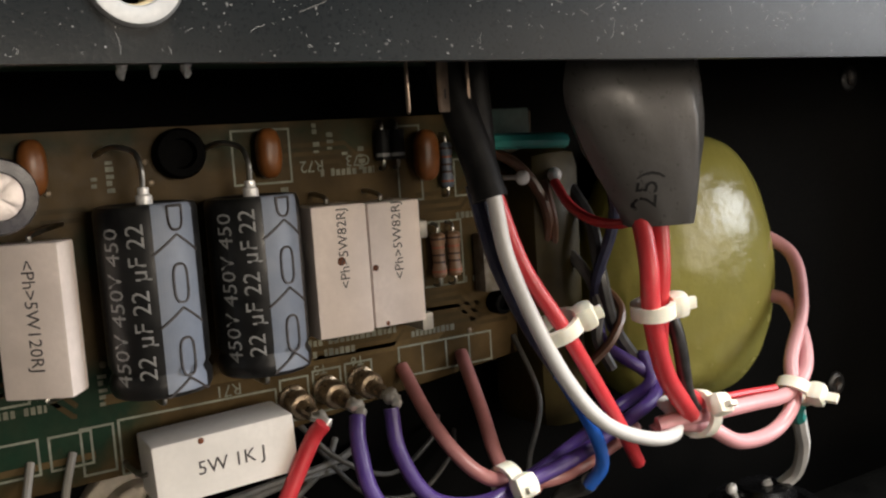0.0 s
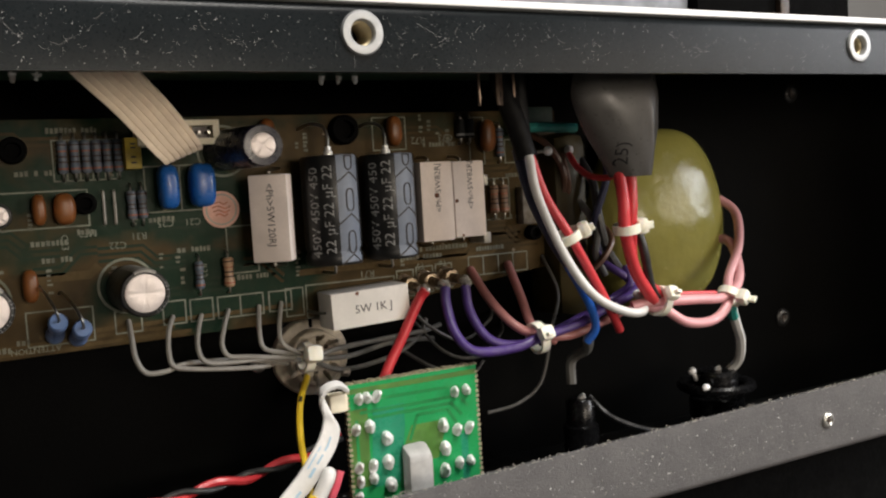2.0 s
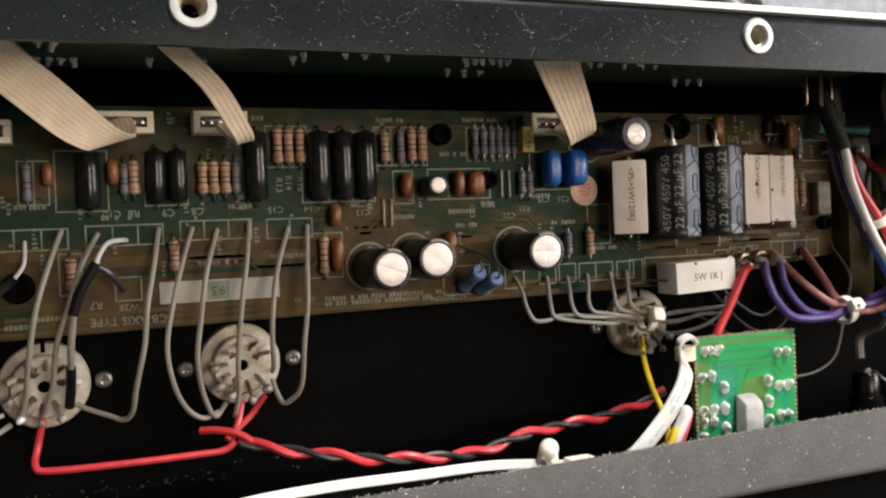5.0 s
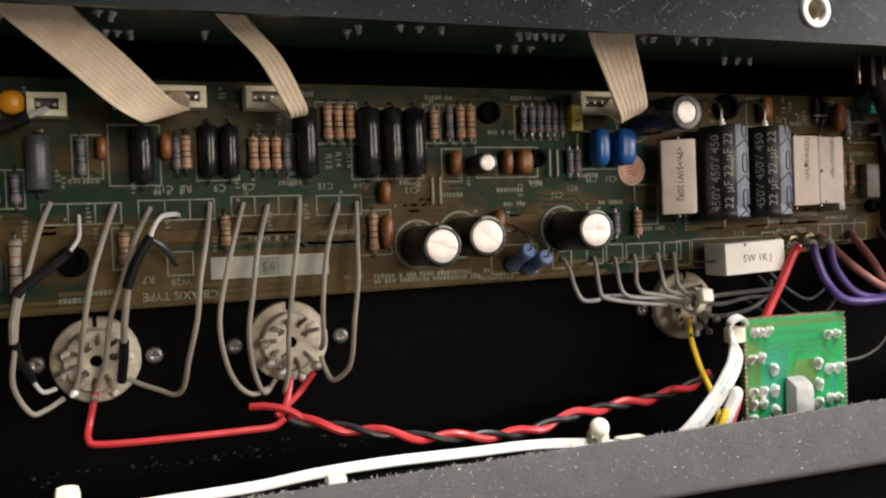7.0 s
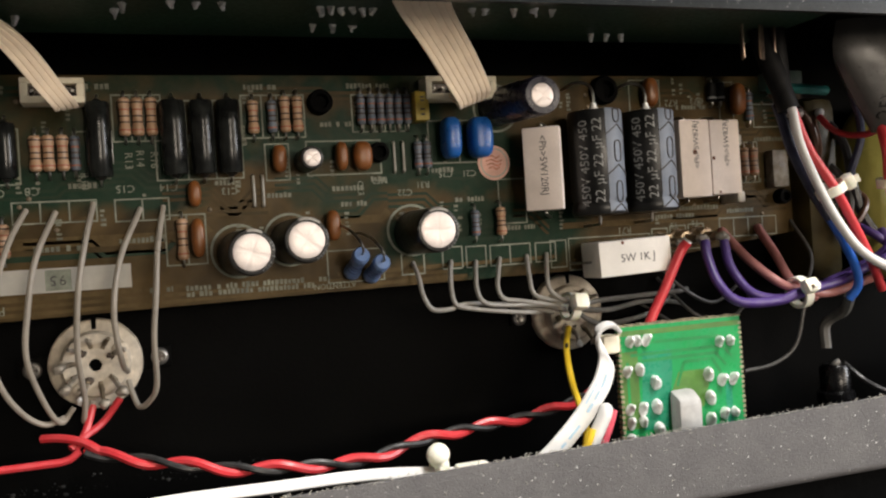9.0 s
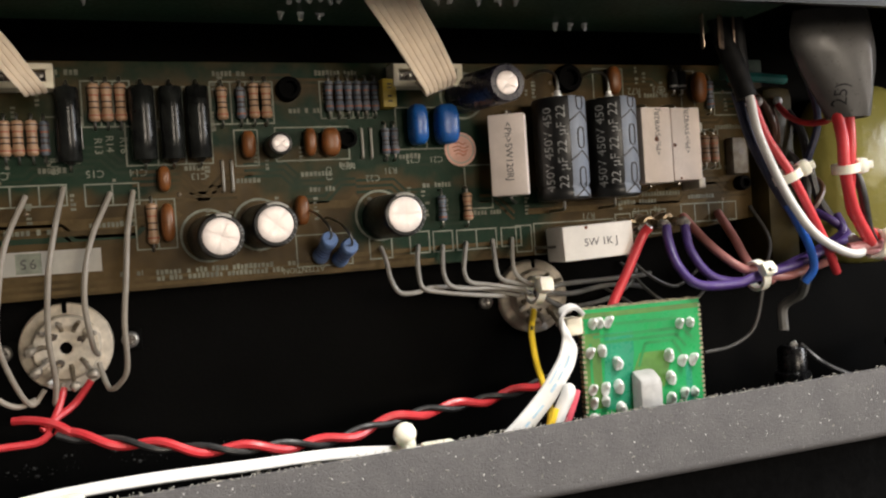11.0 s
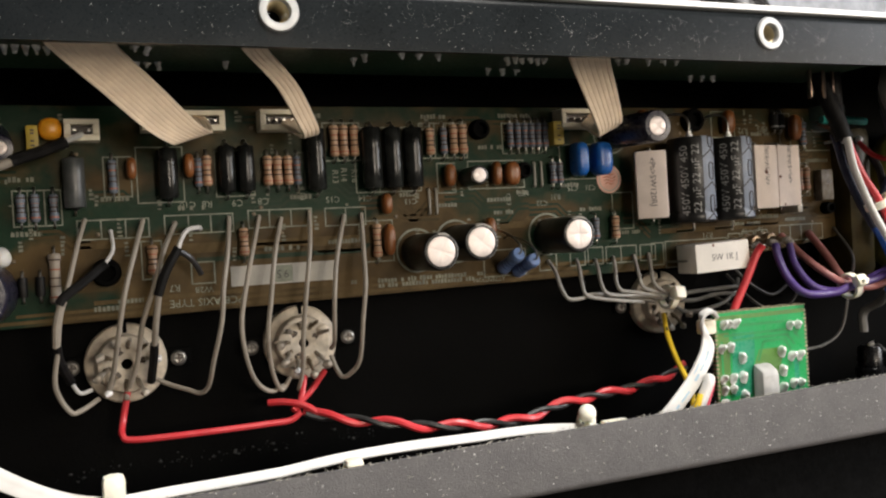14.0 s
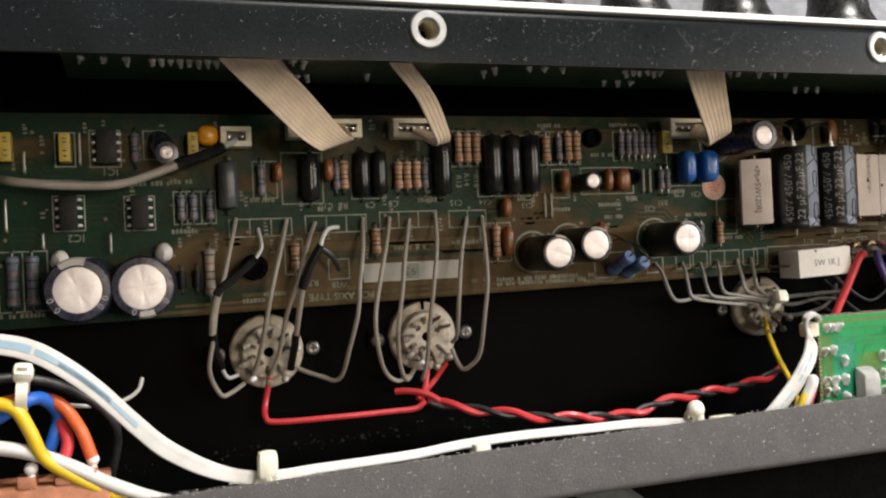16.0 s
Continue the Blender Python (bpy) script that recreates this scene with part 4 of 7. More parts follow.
def can_capacitor(x, z, y_front, r, disc, sleeve=SLEEVE_BLACK, label="", marks=False, turn=20, stripe=None, lean=0.0, rise=0.0):
    """A radial can standing out from the board, with a scored aluminium top."""
    ob = on_board("can_capacitor", x, z, label or "black sleeved can capacitor with a bright scored top", "capacitor", "can capacitors on the board")
    d = BOARD - y_front
    bm = B()
    lathe(bm, [(0, 0), (r * 0.96, 0), (r, -0.6), (r, -d + 1.4), (r * 0.985, -d + 0.5), (r * 0.93, -d + 0.05), (disc + 0.1, -d - 0.05), (disc - 0.1, -d + 0.35), (0, -d + 0.4)], axis=(0, 1, 0), seg=32)
    part("sleeve", bm, sleeve, ob)
    bm = B()
    centre = bm.verts.new((0, -d + 0.2, 0))
    n = 10
    rim = []
    for k in range(4 * n):
        a = radians(turn) + math.pi / 2 * k / n
        dip = 0.1 if k % n == 0 else (-0.02 if k % n in (1, n - 1) else 0.0)
        rim.append([bm.verts.new((q * math.cos(a), -d + y + dip * q / disc, q * math.sin(a))) for q, y in ((disc * 0.45, 0.02 if k % n else 0.1), (disc * 0.9, 0.05), (disc * 0.98, 0.16), (disc, 0.4))])
    for k in range(4 * n):
        p, q = rim[k], rim[(k + 1) % (4 * n)]
        bm.faces.new((centre, p[0], q[0]))
        for e in range(3):
            bm.faces.new((p[e], p[e + 1], q[e + 1], q[e]))
    part("top", bm, ALU, ob, "bright aluminium top with a pressed cross")
    if marks in (1, 2):
        for a in ((200, 225, 320, 340) if marks == 1 else (250, 275, 325)):
            bm = B()
            rr = (r + disc) / 2 - 0.15
            px, pz = rr * math.cos(radians(a)), rr * math.sin(radians(a))
            lettering(bm, "0", 1.7, (px, -d - 0.12, pz), (math.sin(radians(a)), 0, -math.cos(radians(a))), (-math.cos(radians(a)), 0, -math.sin(radians(a))))
            part("printed_text", bm, PRINT_PALE, ob)
    if marks == 3:             # small pale ticks on the rolled rim
        bm = B()
        for a in (-62, -52, -42, -32, -14, 4, 14, 24):
            c, q = math.cos(radians(a)), math.sin(radians(a))
            tube(bm, [((disc + 0.25) * c, -d + 0.0, (disc + 0.25) * q), ((r * 0.97) * c, -d + 0.28, (r * 0.97) * q)], 0.13, 4, smooth=False)
        part("printed_tick", bm, PRINT_PALE, ob)
    if stripe:
        bm = B()
        a0, a1 = stripe
        n = 8
        for i in range(n):
            aa, ab = (radians(a0 + (a1 - a0) * k / n) for k in (i, i + 1))
            ring = []
            for a in (aa, ab):
                ring.append([bm.verts.new((q * math.cos(a), y, q * math.sin(a))) for q, y in ((r + 0.03, -1.0), (r + 0.03, -d + 1.4), (r * 0.99 + 0.03, -d + 0.5), (r * 0.935, -d + 0.0), (disc + 0.35, -d - 0.1))])
            for (p, q2), (p2, q3) in zip(zip(ring[0], ring[1]), zip(ring[0][1:], ring[1][1:])):
                bm.faces.new((p, q2, q3, p2))
        part("stripe", bm, PAPER, ob, "pale grey polarity stripe")
    if lean or rise:       # the can leans to one side: sheared to fit the camera's view
        for c in ob.children:
            for vtx in c.data.vertices:
                vtx.co.x += lean * MM * (vtx.co.y / MM + d) / d
                vtx.co.z += rise * MM * (vtx.co.y / MM + d) / d
    return ob


can_capacitor(-82.4, 56.6, 40, 5.3, 4.25, turn=70, stripe=(60, 100), label="black can capacitor with a bright dented top", lean=-0.8, marks=3)
can_capacitor(-70.0, 58.6, 40, 5.3, 4.25, turn=50, stripe=(50, 110), lean=-0.8, marks=3)
can_capacitor(-38.8, 59.2, 39, 5.4, 4.35, turn=88, stripe=(60, 115), lean=-0.8, marks=3)
can_capacitor(-10.4, 90.6, 37, 4.9, 3.0, SLEEVE_BLUE, "blue black can capacitor with a bright top", turn=50, lean=-5.0)
can_capacitor(-66.2, 78.0, 47, 2.8, 2.1, turn=40, label="small black can capacitor with a bright top")
can_capacitor(-190.8, 87.3, 46, 3.1, 1.7, SLEEVE_BLUE, "small dark can capacitor with a lilac grey top", turn=10, lean=-1.4, rise=4.2)
can_capacitor(-213.2, 53.0, 37, 8.0, 5.7, SLEEVE_BLUE, "large blue black can capacitor with printed rim", 1, 22, (75, 125), lean=2.5)
can_capacitor(-198.2, 53.0, 37, 7.8, 5.7, SLEEVE_BLUE, "large blue black can capacitor with printed rim", 2, 5, (262, 292), lean=1.5)

for x, z in ((-218, 60.5), (-192.4, 61.5)):
    bm = B()
    blob(bm, (0, -2, 0), (2.4, 3.0, 2.6), 12)
    for vtx in bm.verts:
        vtx.co += Vector((0.3, 0.2, 0.35)) * noise.noise(vtx.co * 0.5)
    solid("glue_blob", bm, GLUE, "white blob of hot glue beside a large capacitor", "glue", "glue blobs", place=(x, BOARD, z))


# upright axial electrolytics with printed sleeves
def axial_electrolytic(x, z0, z1, r, shift):
    ob = on_board("axial_capacitor", x, z0, "black sleeved axial capacitor with a grey blue stripe", "capacitor", "axial electrolytic capacitors")
    h = z1 - z0
    y = -r - 1.4
    bm = B()
    lathe(bm, [(0, 0.3), (r * 0.75, 0.1), (r * 0.94, 0.25), (r, 1.0), (r, 2.6), (r * 0.94, 3.4), (r * 0.94, 3.8), (r, 4.6), (r, h - 1.0), (r * 0.95, h - 0.2), (r * 0.8, h), (r * 0.72, h - 0.6), (0, h - 0.6)], (0, y, 0), seg=40)
    part("sleeve", bm, SLEEVE_BLACK, ob)
    bm = B()
    a0, a1, n = -7, 46, 14
    for i in range(n):
        pair = []
        for a in (radians(a0 + (a1 - a0) * k / n) for k in (i, i + 1)):
            pair.append([bm.verts.new((q * math.sin(a), y - q * math.cos(a), z)) for q, z in ((r + 0.04, 0.9), (r + 0.04, 2.6), (r * 0.945, 3.4), (r * 0.945, 3.8), (r + 0.04, 4.6), (r + 0.04, h - 0.9), (r * 0.955, h - 0.15), (r * 0.86, h + 0.03))])
        for k in range(7):
            bm.faces.new((pair[0][k], pair[1][k], pair[1][k + 1], pair[0][k + 1]))
    stripe = part("stripe", bm, STRIPE, ob, "grey blue polarity stripe")
    bm = B()
    rr = r + 0.1
    mid = radians((a0 + a1) / 2)

    def lay(u, z):
        t = mid + u / r
        return (rr * math.sin(t), y - rr * math.cos(t), z)
    for zc in (h * 0.20, h * 0.58, h * 0.95):
        pts = []
        for k in range(28):
            a = 2 * math.pi * k / 28
            pts.append(lay(1.1 * math.copysign(abs(math.cos(a)) ** 0.7, math.cos(a)), min(h - 0.4, zc + shift + 2.7 * math.copysign(abs(math.sin(a)) ** 0.6, math.sin(a)))))
        tube(bm, pts, 0.2, 4, smooth=False, closed=True)
    for zc in (h * 0.02, h * 0.385, h * 0.76):
        for side in (-1, 1):
            tube(bm, [lay(side * 3.5 * k / 8, max(0.5, zc + shift + 1.9 - 2.6 * k / 8)) for k in range(9)], 0.2, 4, smooth=False)
    part("printed_sign", bm, INK, stripe)
    for text, ang, z in (("22 \u00b5F 22 \u00b5F 22", -25, h * 0.5 + shift), ("450V 450V 450", -54, h * 0.5 + shift - 0.6)):
        bm = B()
        t = radians(ang)
        # letters run up the can, with their feet towards the right
        lettering(bm, text, 2.45, (r * t, 0, z), (0, 0, 1), (-1, 0, 0), wrap=(0, y, r + 0.05))
        part("printed_text", bm, PRINT_PALE, ob)
    part("rubber_seal", lathe(B(), [(r * 0.7, h - 0.55), (r * 0.7, h - 0.3), (1.2, h - 0.2), (0, h - 0.2)], (0, y, 0), seg=24), CHIP, ob)
    part("solder_stub", lathe(B(), [(1.2, h - 0.3), (1.2, h + 1.0), (0.8, h + 1.3), (0.8, h + 2.2), (0, h + 2.4)], (0, y, 0), seg=12), SOLDER, ob)
    part("lead", tube(B(), [(0, y, h + 2), (0, y, h + 5), (-0.6, y + 1.5, h + 7.4), (-3, y + 4, h + 8.2), (-4.6, 0.1, h + 7.2)], 0.4, 8), WIRE_TIN, ob)
    part("lead", tube(B(), [(0, y, 0.4), (0, y, -1.2), (0, y + 1, -2.2), (0, 0.1, -2.4)], 0.4, 8), WIRE_TIN, ob)
    return ob


axial_electrolytic(9.0, 60.6, 88.0, 7.2, 0.3)
axial_electrolytic(24.8, 60.8, 87.8, 7.1, 0.9)


def cement_resistor(x0, x1, z0, z1, front, text, upright=True, tilt=0.0, label="", stains=(), reverse=False, yaw=0.0, mat=CEMENT, size=1.7, shift=0.0, deep=9.8):
    cx, cz = (x0 + x1) / 2, (z0 + z1) / 2
    ob = on_board("cement_resistor", cx, cz, label or "white cement power resistor with dark print", "resistor", "white cement resistors")
    ob.rotation_euler = (0, -radians(tilt), radians(yaw))
    w, h = (x1 - x0) / 2, (z1 - z0) / 2
    d = BOARD - front
    bm = block(B(), -w, w, -d, -d + deep, -h, h, 0.5)
    part("body", bm, mat, ob)
    bm = block(B(), -w + 0.9, w - 0.9, -d + deep - 0.1, -d + deep + 0.5, -h + 0.9, h - 0.9, 0.2)
    part("potting", bm, PAPER, ob)
    bm = B()
    if upright:
        s = 1 if reverse else -1
        lettering(bm, text, size, (0.3, -d - 0.05, shift), (0, 0, s), (-s, 0, 0))
    else:
        lettering(bm, text, 2.05, (0.6, -d - 0.05, -0.2))
    part("printed_text", bm, INK, ob)
    for sx, sz, r in stains:
        part("stain", lathe(B(), [(0, -d - 0.04), (r * 0.8, -d - 0.05), (r, -d + 0.01)], (sx, 0, sz), (0, 1, 0), 9), RUST, ob, "rust brown spot")
    for s in (1, -1):
        pts = [(0, -d + deep * 0.5, s * (h - 0.3)), (0, -d + deep * 0.5, s * (h + 0.9)), (0, -d * 0.25, s * (h + 1.5)), (0, 0.1, s * (h + 1.6))]
        if not upright:
            pts = [(p[2] * 0.0 + s * (w - 0.3 + (abs(p[2]) - h + 0.3)), p[1], -0.5) for p in pts]
        part("lead", tube(B(), pts, 0.4, 6, 4), WIRE_TIN, ob)
    return ob


cement_resistor(-5.9, 3.6, 62.8, 84.0, 43.6, "<Ph>5W120RJ", size=1.75, shift=0.8, yaw=-32.0, deep=5.2)
cement_resistor(33.2, 42.7, 64.2, 85.2, 45, "<Ph>5W82RJ", reverse=True, size=1.6, shift=3.6, stains=((-0.2, 1.6, 0.75),), label="white cement power resistor with a rust spot")
cement_resistor(42.9, 52.4, 64.6, 85.0, 45, "<Ph>5W82RJ", reverse=True, size=1.6, shift=3.8, stains=((-4.0, -0.3, 0.55), (-2.5, -9.6, 0.4)), label="white cement power resistor with small brown stains")
cement_resistor(5.6, 27, 44.8, 54.0, 43, "5W 1K J", False, 2.0, "white cement power resistor lying across the board edge", stains=((-3.6, 3.9, 0.5),), mat=CEMENT_WHITE)


def dipped(x, z, w, h, d, mat, label, group, lean=0.0):
    ob = on_board("dipped_capacitor", x, z, label, "capacitor", group)
    ob.rotation_euler = (0, radians(lean), 0)
    part("body", blob(B(), (0, -d - 0.8, 0), (w / 2, d, h / 2), 20, 0.55 if mat is BLUE_CAP else 0.75), mat, ob)
    for s in (1, -1):
        part("lead", tube(B(), [(0, -d * 0.9, s * h * 0.3), (0, -d * 0.4, s * h * 0.36), (0, 0.1, s * h * 0.36)], 0.3, 6, 3), WIRE_TIN, ob)
    return ob


for x, w in ((-29.7, 4.6), (-21.8, 6.0)):
    dipped(x, 82.4, w, 10.4, 3.4, BLUE_CAP, "glossy blue dipped capacitor", "blue capacitors")


def upright_resistor(x, z, rise, label):
    """A blue banded body standing out from the board on one lead, the other lead bent back from its free end."""
    ob = on_board("upright_resistor", x, z, label, "resistor", "upright blue resistors")
    way = Vector((0.02, -1, rise / 13)).normalized()
    r, h = 2.05, 13.0
    part("body", lathe(B(), [(0, 1.0), (r * 0.8, 1.0), (r, 1.6), (r, 3.4), (r * 0.86, 4.2), (r * 0.86, h - 3.2), (r, h - 2.4), (r, h - 0.5), (r * 0.85, h), (0, h)], axis=way, seg=20), BLUE_PALE, ob)
    for f in (4.6, 6.2, 7.6):
        part("band", lathe(B(), [(r * 0.8, f), (r * 0.88, f), (r * 0.88, f + 0.6), (r * 0.8, f + 0.6)], axis=way, seg=20), BLUE_DARK, ob)
    tip = way * h
    part("lead", tube(B(), [tip, tip + way * 1.4, tip + Vector((-0.4, -1.6, 2.6)), tip + Vector((-1.6, 2.0, 5.4)), Vector((-2.6, -3, rise + 7.0)), Vector((-3.0, 0.1, rise + 6.6))], 0.32, 6), WIRE_TIN, ob)
    part("lead", tube(B(), [(0, 0.1, 0), way * 1.2], 0.32, 6, smooth=False), WIRE_TIN, ob)


for x, z, rise in ((-56.8, 49.6, 5.4), (-52.0, 48.6, 4.2)):
    upright_resistor(x, z, rise, "blue banded resistor standing out from the board")
for x, z, w, h in ((-72.9, 78.6, 3.4, 6.6), (-57.8, 78.8, 3.0, 7.0), (-52.5, 78.7, 4.8, 7.2), (-4.5, 94, 4, 8), (30.2, 94, 4, 8), (-147, 83, 2.8, 6.4), (-92.8, 60.8, 3.2, 9), (-93, 71, 3, 6),
                   (-60.9, 62.0, 3.4, 7.4), (-161.3, 82.6, 2.6, 5.6), (59, 92, 4.5, 9)):
    dipped(x, z, w, h, 2.0, BROWN_CAP, "brown dipped capacitor on the board", "brown capacitors")
dipped(-179.7, 92.7, 5.4, 5.4, 2.2, ORANGE_CAP, "orange disc capacitor beside a connector", "orange capacitors")


def box_capacitor(x, z, w, h):
    ob = on_board("box_capacitor", x, z, "yellow box capacitor with dark print", "capacitor", "yellow box capacitors")
    part("body", block(B(), -w / 2, w / 2, -5.5, -0.4, -h / 2, h / 2, 0.35), YELLOW_BOX, ob)
    bm = B()
    for k in (-0.3, -0.12, 0.18, 0.3):
        block(bm, -w * 0.16, w * 0.16, -5.56, -5.48, k * h - 0.2, k * h + 0.2)
    part("printed_bar", bm, INK, ob)
    for s in (1, -1):
        part("lead", tube(B(), [(0, -0.6, s * h * 0.3), (0, 0.2, s * h * 0.3)], 0.3, 6, smooth=False), WIRE_TIN, ob)


for x, z, w, h in ((-37.1, 90.5, 3.6, 7.2), (-215.6, 89.4, 2.8, 7.4), (-229.4, 89.6, 2.8, 7.4), (-183.8, 90.2, 2.8, 6.2)):
    box_capacitor(x, z, w, h)


def chip(x, z, w, h):
    ob = on_board("chip", x, z, "black eight pin chip on the board", "chip", "chips on the board")
    part("body", block(B(), -w / 2, w / 2, -4.2, -0.8, -h / 2, h / 2, 0.35), CHIP, ob)
    for s in (1, -1):
        for k in range(4):
            z1 = (k - 1.5) * h * 0.25
            bm = B()
            tube(bm, [(s * w * 0.48, -2.4, z1), (s * (w / 2 + 0.6), -2.4, z1), (s * (w / 2 + 0.8), -1.4, z1), (s * (w / 2 + 0.8), 0.1, z1)], 0.4, 5, 3)
            part("pin", bm, SOLDER, ob)


for x, z, w in ((-205.6, 89.8, 5.2), (-215.5, 72.8, 4.4), (-198.0, 72.4, 4.4)):
    chip(x, z, w, 9)


def transistor(x, z, r, label):
    ob = on_board("transistor", x, z, label, "transistor", "round black parts on the board")
    part("body", lathe(B(), [(0, 0), (r, 0), (r, -2.6), (r * 0.9, -3.2), (r * 0.6, -3.3), (r * 0.55, -1.4), (0, -1.3)], axis=(0, 1, 0), seg=20), STEEL_INSIDE, ob)
    return ob


transistor(-62.0, 92.2, 3.0, "round black transistor on the board")
transistor(-48.0, 79.6, 2.5, "small round black transistor beside brown capacitors")
# near-black piece put in place of a dark hole
transistor(16.4, 94.8, 3.9, "round near-black piece on the board")
transistor(-168.6, 56.4, 3.6, "round near-black piece on the board")
transistor(73.5, 63.5, 2.2, "small round black part on the board")
for x in (51.2, 54.0):
    ob = on_board("diode", x, 94.2, "black diode on the board", "diode", "diodes on the board")
    part("body", lathe(B(), [(0, -2.6), (1.2, -2.6), (1.3, -2.2), (1.3, 2.2), (1.2, 2.6), (0, 2.6)], (0, -1.6, 0), seg=14), CHIP, ob)
    part("band", lathe(B(), [(1.25, -2.0), (1.33, -2.0), (1.33, -1.4), (1.25, -1.4)], (0, -1.6, 0), seg=14), PRINT_PALE, ob)
    lead_pair(ob, 2.6, -1.6, 1.4)
for x, w in ((-192, 1.6), (-188, 1.6), (-184, 1.6)):
    ob = on_board("diode", x, 54, "small black diode on the board", "diode", "diodes on the board")
    part("body", lathe(B(), [(0, -2.4), (1.0, -2.4), (1.1, -2), (1.1, 2), (1.0, 2.4), (0, 2.4)], (0, -1.6, 0), seg=12), CHIP, ob)
    lead_pair(ob, 2.4, -1.6, 1.4)
bm = B()
lathe(bm, [(0, -0.14), (4.5, -0.14), (4.55, 0.0)], axis=(0, 1, 0), seg=28)
dot = solid("round_sticker", bm, PINK_DOT, "round salmon pink sticker on the board", "sticker", place=(-16.6, BOARD, 76.2))
bm = B()
for k in range(28):
    a, b2 = 2 * math.pi * k / 28, 2 * math.pi * (k + 1) / 28
    q = [bm.verts.new((r * math.cos(t), -0.17, r * math.sin(t))) for r, t in ((3.5, a), (3.5, b2), (3.9, b2), (3.9, a))]
    bm.faces.new(q)
part("printed_ring", bm, PAPER, dot)
bm = B()
for k, (z, half) in enumerate(((1.5, 1.6), (0.5, 2.3), (-0.5, 2.0), (-1.4, 1.5))):
    tube(bm, [(-half, -0.15, z), (-half * 0.3, -0.16, z + 0.35), (half * 0.4, -0.16, z - 0.3), (half, -0.15, z + 0.25)], 0.2, 4, 3)
part("printed_mark", bm, material("rust_red_print", (0.62, 0.2, 0.12), 0.6, patch=600, vary=0.3, bump=0.0), dot, "worn rust red print")


ob = on_board("box_part", 71.6, 71.6, "dull cream box shaped part at the end of the board", "capacitor", "")
part("body", block(B(), -2.7, 2.7, -4.0, -0.3, -5.4, 5.4, 0.5), material("dull_cream_plastic", (0.085, 0.066, 0.038), 0.5, patch=200, vary=0.2, dust=0.2), ob)
part("dark_mark", lathe(B(), [(0, -4.08), (0.9, -4.08), (1.0, -4.0)], (0.4, 0, 1.2), (0, 1, 0), 12), DARK_BROWN, ob)
for z in (63.8, 79.6):
    bm = block(B(), -1.1, 1.1, -8.5, 0, -1.5, 1.5, 0.4)
    solid("solder_tag", bm, JUMPER, "pale metal tag beside the cement resistors", "terminal", "solder tags", place=(54.0, BOARD, z))


# connectors and ribbon cables
def pin_header(x0, x1, z0, z1, pins):
    ob = on_board("pin_connector", (x0 + x1) / 2, (z0 + z1) / 2, "ivory plastic pin connector on the board", "connector", "ivory connectors")
    w, h = (x1 - x0) / 2, (z1 - z0) / 2
    bm = B()
    block(bm, -w, w, -2.2, 0, -h, h, 0.25)
    block(bm, -w, w, -6, -2.2, -h, -h + 1.5, 0.2)
    block(bm, -w, w, -6, -2.2, h - 1.3, h, 0.2)
    block(bm, -w, -w + 1.6, -6, -2.2, -h + 1.5, h - 1.3, 0.2)
    block(bm, w - 1.6, w, -6, -2.2, -h + 1.5, h - 1.3, 0.2)
    part("housing", bm, HOUSING, ob)
    for k in range(pins):
        x = -w + 2.4 + (2 * w - 4.8) * k / max(1, pins - 1)
        part("pin", block(B(), x - 0.32, x + 0.32, -5.4, -2, -0.32, 0.32), WIRE_TIN, ob)
    # dark plate on the recess floor paints its shade
    part("socket_recess", block(B(), -w + 1.6, w - 1.6, -2.5, -2.1, -h + 1.5, h - 1.3), DARK_BROWN, ob)
    return ob


pin_header(-176.6, -168.4, 89.4, 94.8, 2)
pin_header(-158.4, -137.4, 91.8, 97, 9)
pin_header(-128.2, -115.2, 91.8, 97.3, 5)
pin_header(-36, -17, 92, 97.8, 7)


def ribbon(points, starts, ends, n, label):
    """A flat cable of n moulded strands; its width turns from starts to ends on the way."""
    line = smooth_path(points, 10)
    a, z = Vector(starts), Vector(ends)
    bm = B()
    rings = []
    for i, p in enumerate(line):
        f = i / (len(line) - 1)
        w = a.lerp(z, f * f * (3 - 2 * f))
        d = (line[min(i + 1, len(line) - 1)] - line[max(0, i - 1)]).normalized()
        nrm = d.cross(w).normalized()
        top, low = [], []
        for k in range(n):
            for u, lift in ((0.03, 0.3), (0.14, 0.5), (0.5, 0.55), (0.86, 0.5), (0.97, 0.3)):
                q = p + w * ((k + u) / n - 0.5)
                top.append(q + nrm * lift)
                low.append(q - nrm * lift)
        rings.append([bm.verts.new(q) for q in top + low[::-1]])
    m = len(rings[0])
    for r0, r1 in zip(rings, rings[1:]):
        for k in range(m):
            bm.faces.new((r0[k], r0[(k + 1) % m], r1[(k + 1) % m], r1[k]))
    bm.faces.new(rings[0])
    bm.faces.new(rings[-1][::-1])
    return solid("ribbon_cable", bm, RIBBON, label, "ribbon cable", "ribbon cables")


ribbon([(-174, 12, 108.4), (-172.2, 15, 105.1), (-162.3, 24, 97.6), (-153.5, 31, 90.6), (-149.6, 34.4, 88.6), (-147.2, 38.5, 88.6), (-146.6, 44, 91), (-147, 51, 94.2)], (14.6, 0, 0), (9.4, 9, 5), 9, "beige ribbon cable from the control board to a connector")
ribbon([(-138, 12, 108.4), (-135.6, 15, 105.2), (-126.8, 24, 99), (-120.8, 31, 91.4), (-118.8, 34.4, 89), (-118.4, 38.5, 88.8), (-119.6, 44, 91), (-121, 51, 94.2)], (6.3, 0, 0), (4.0, 4.6, 1.8), 4, "narrow beige ribbon cable from the control board")
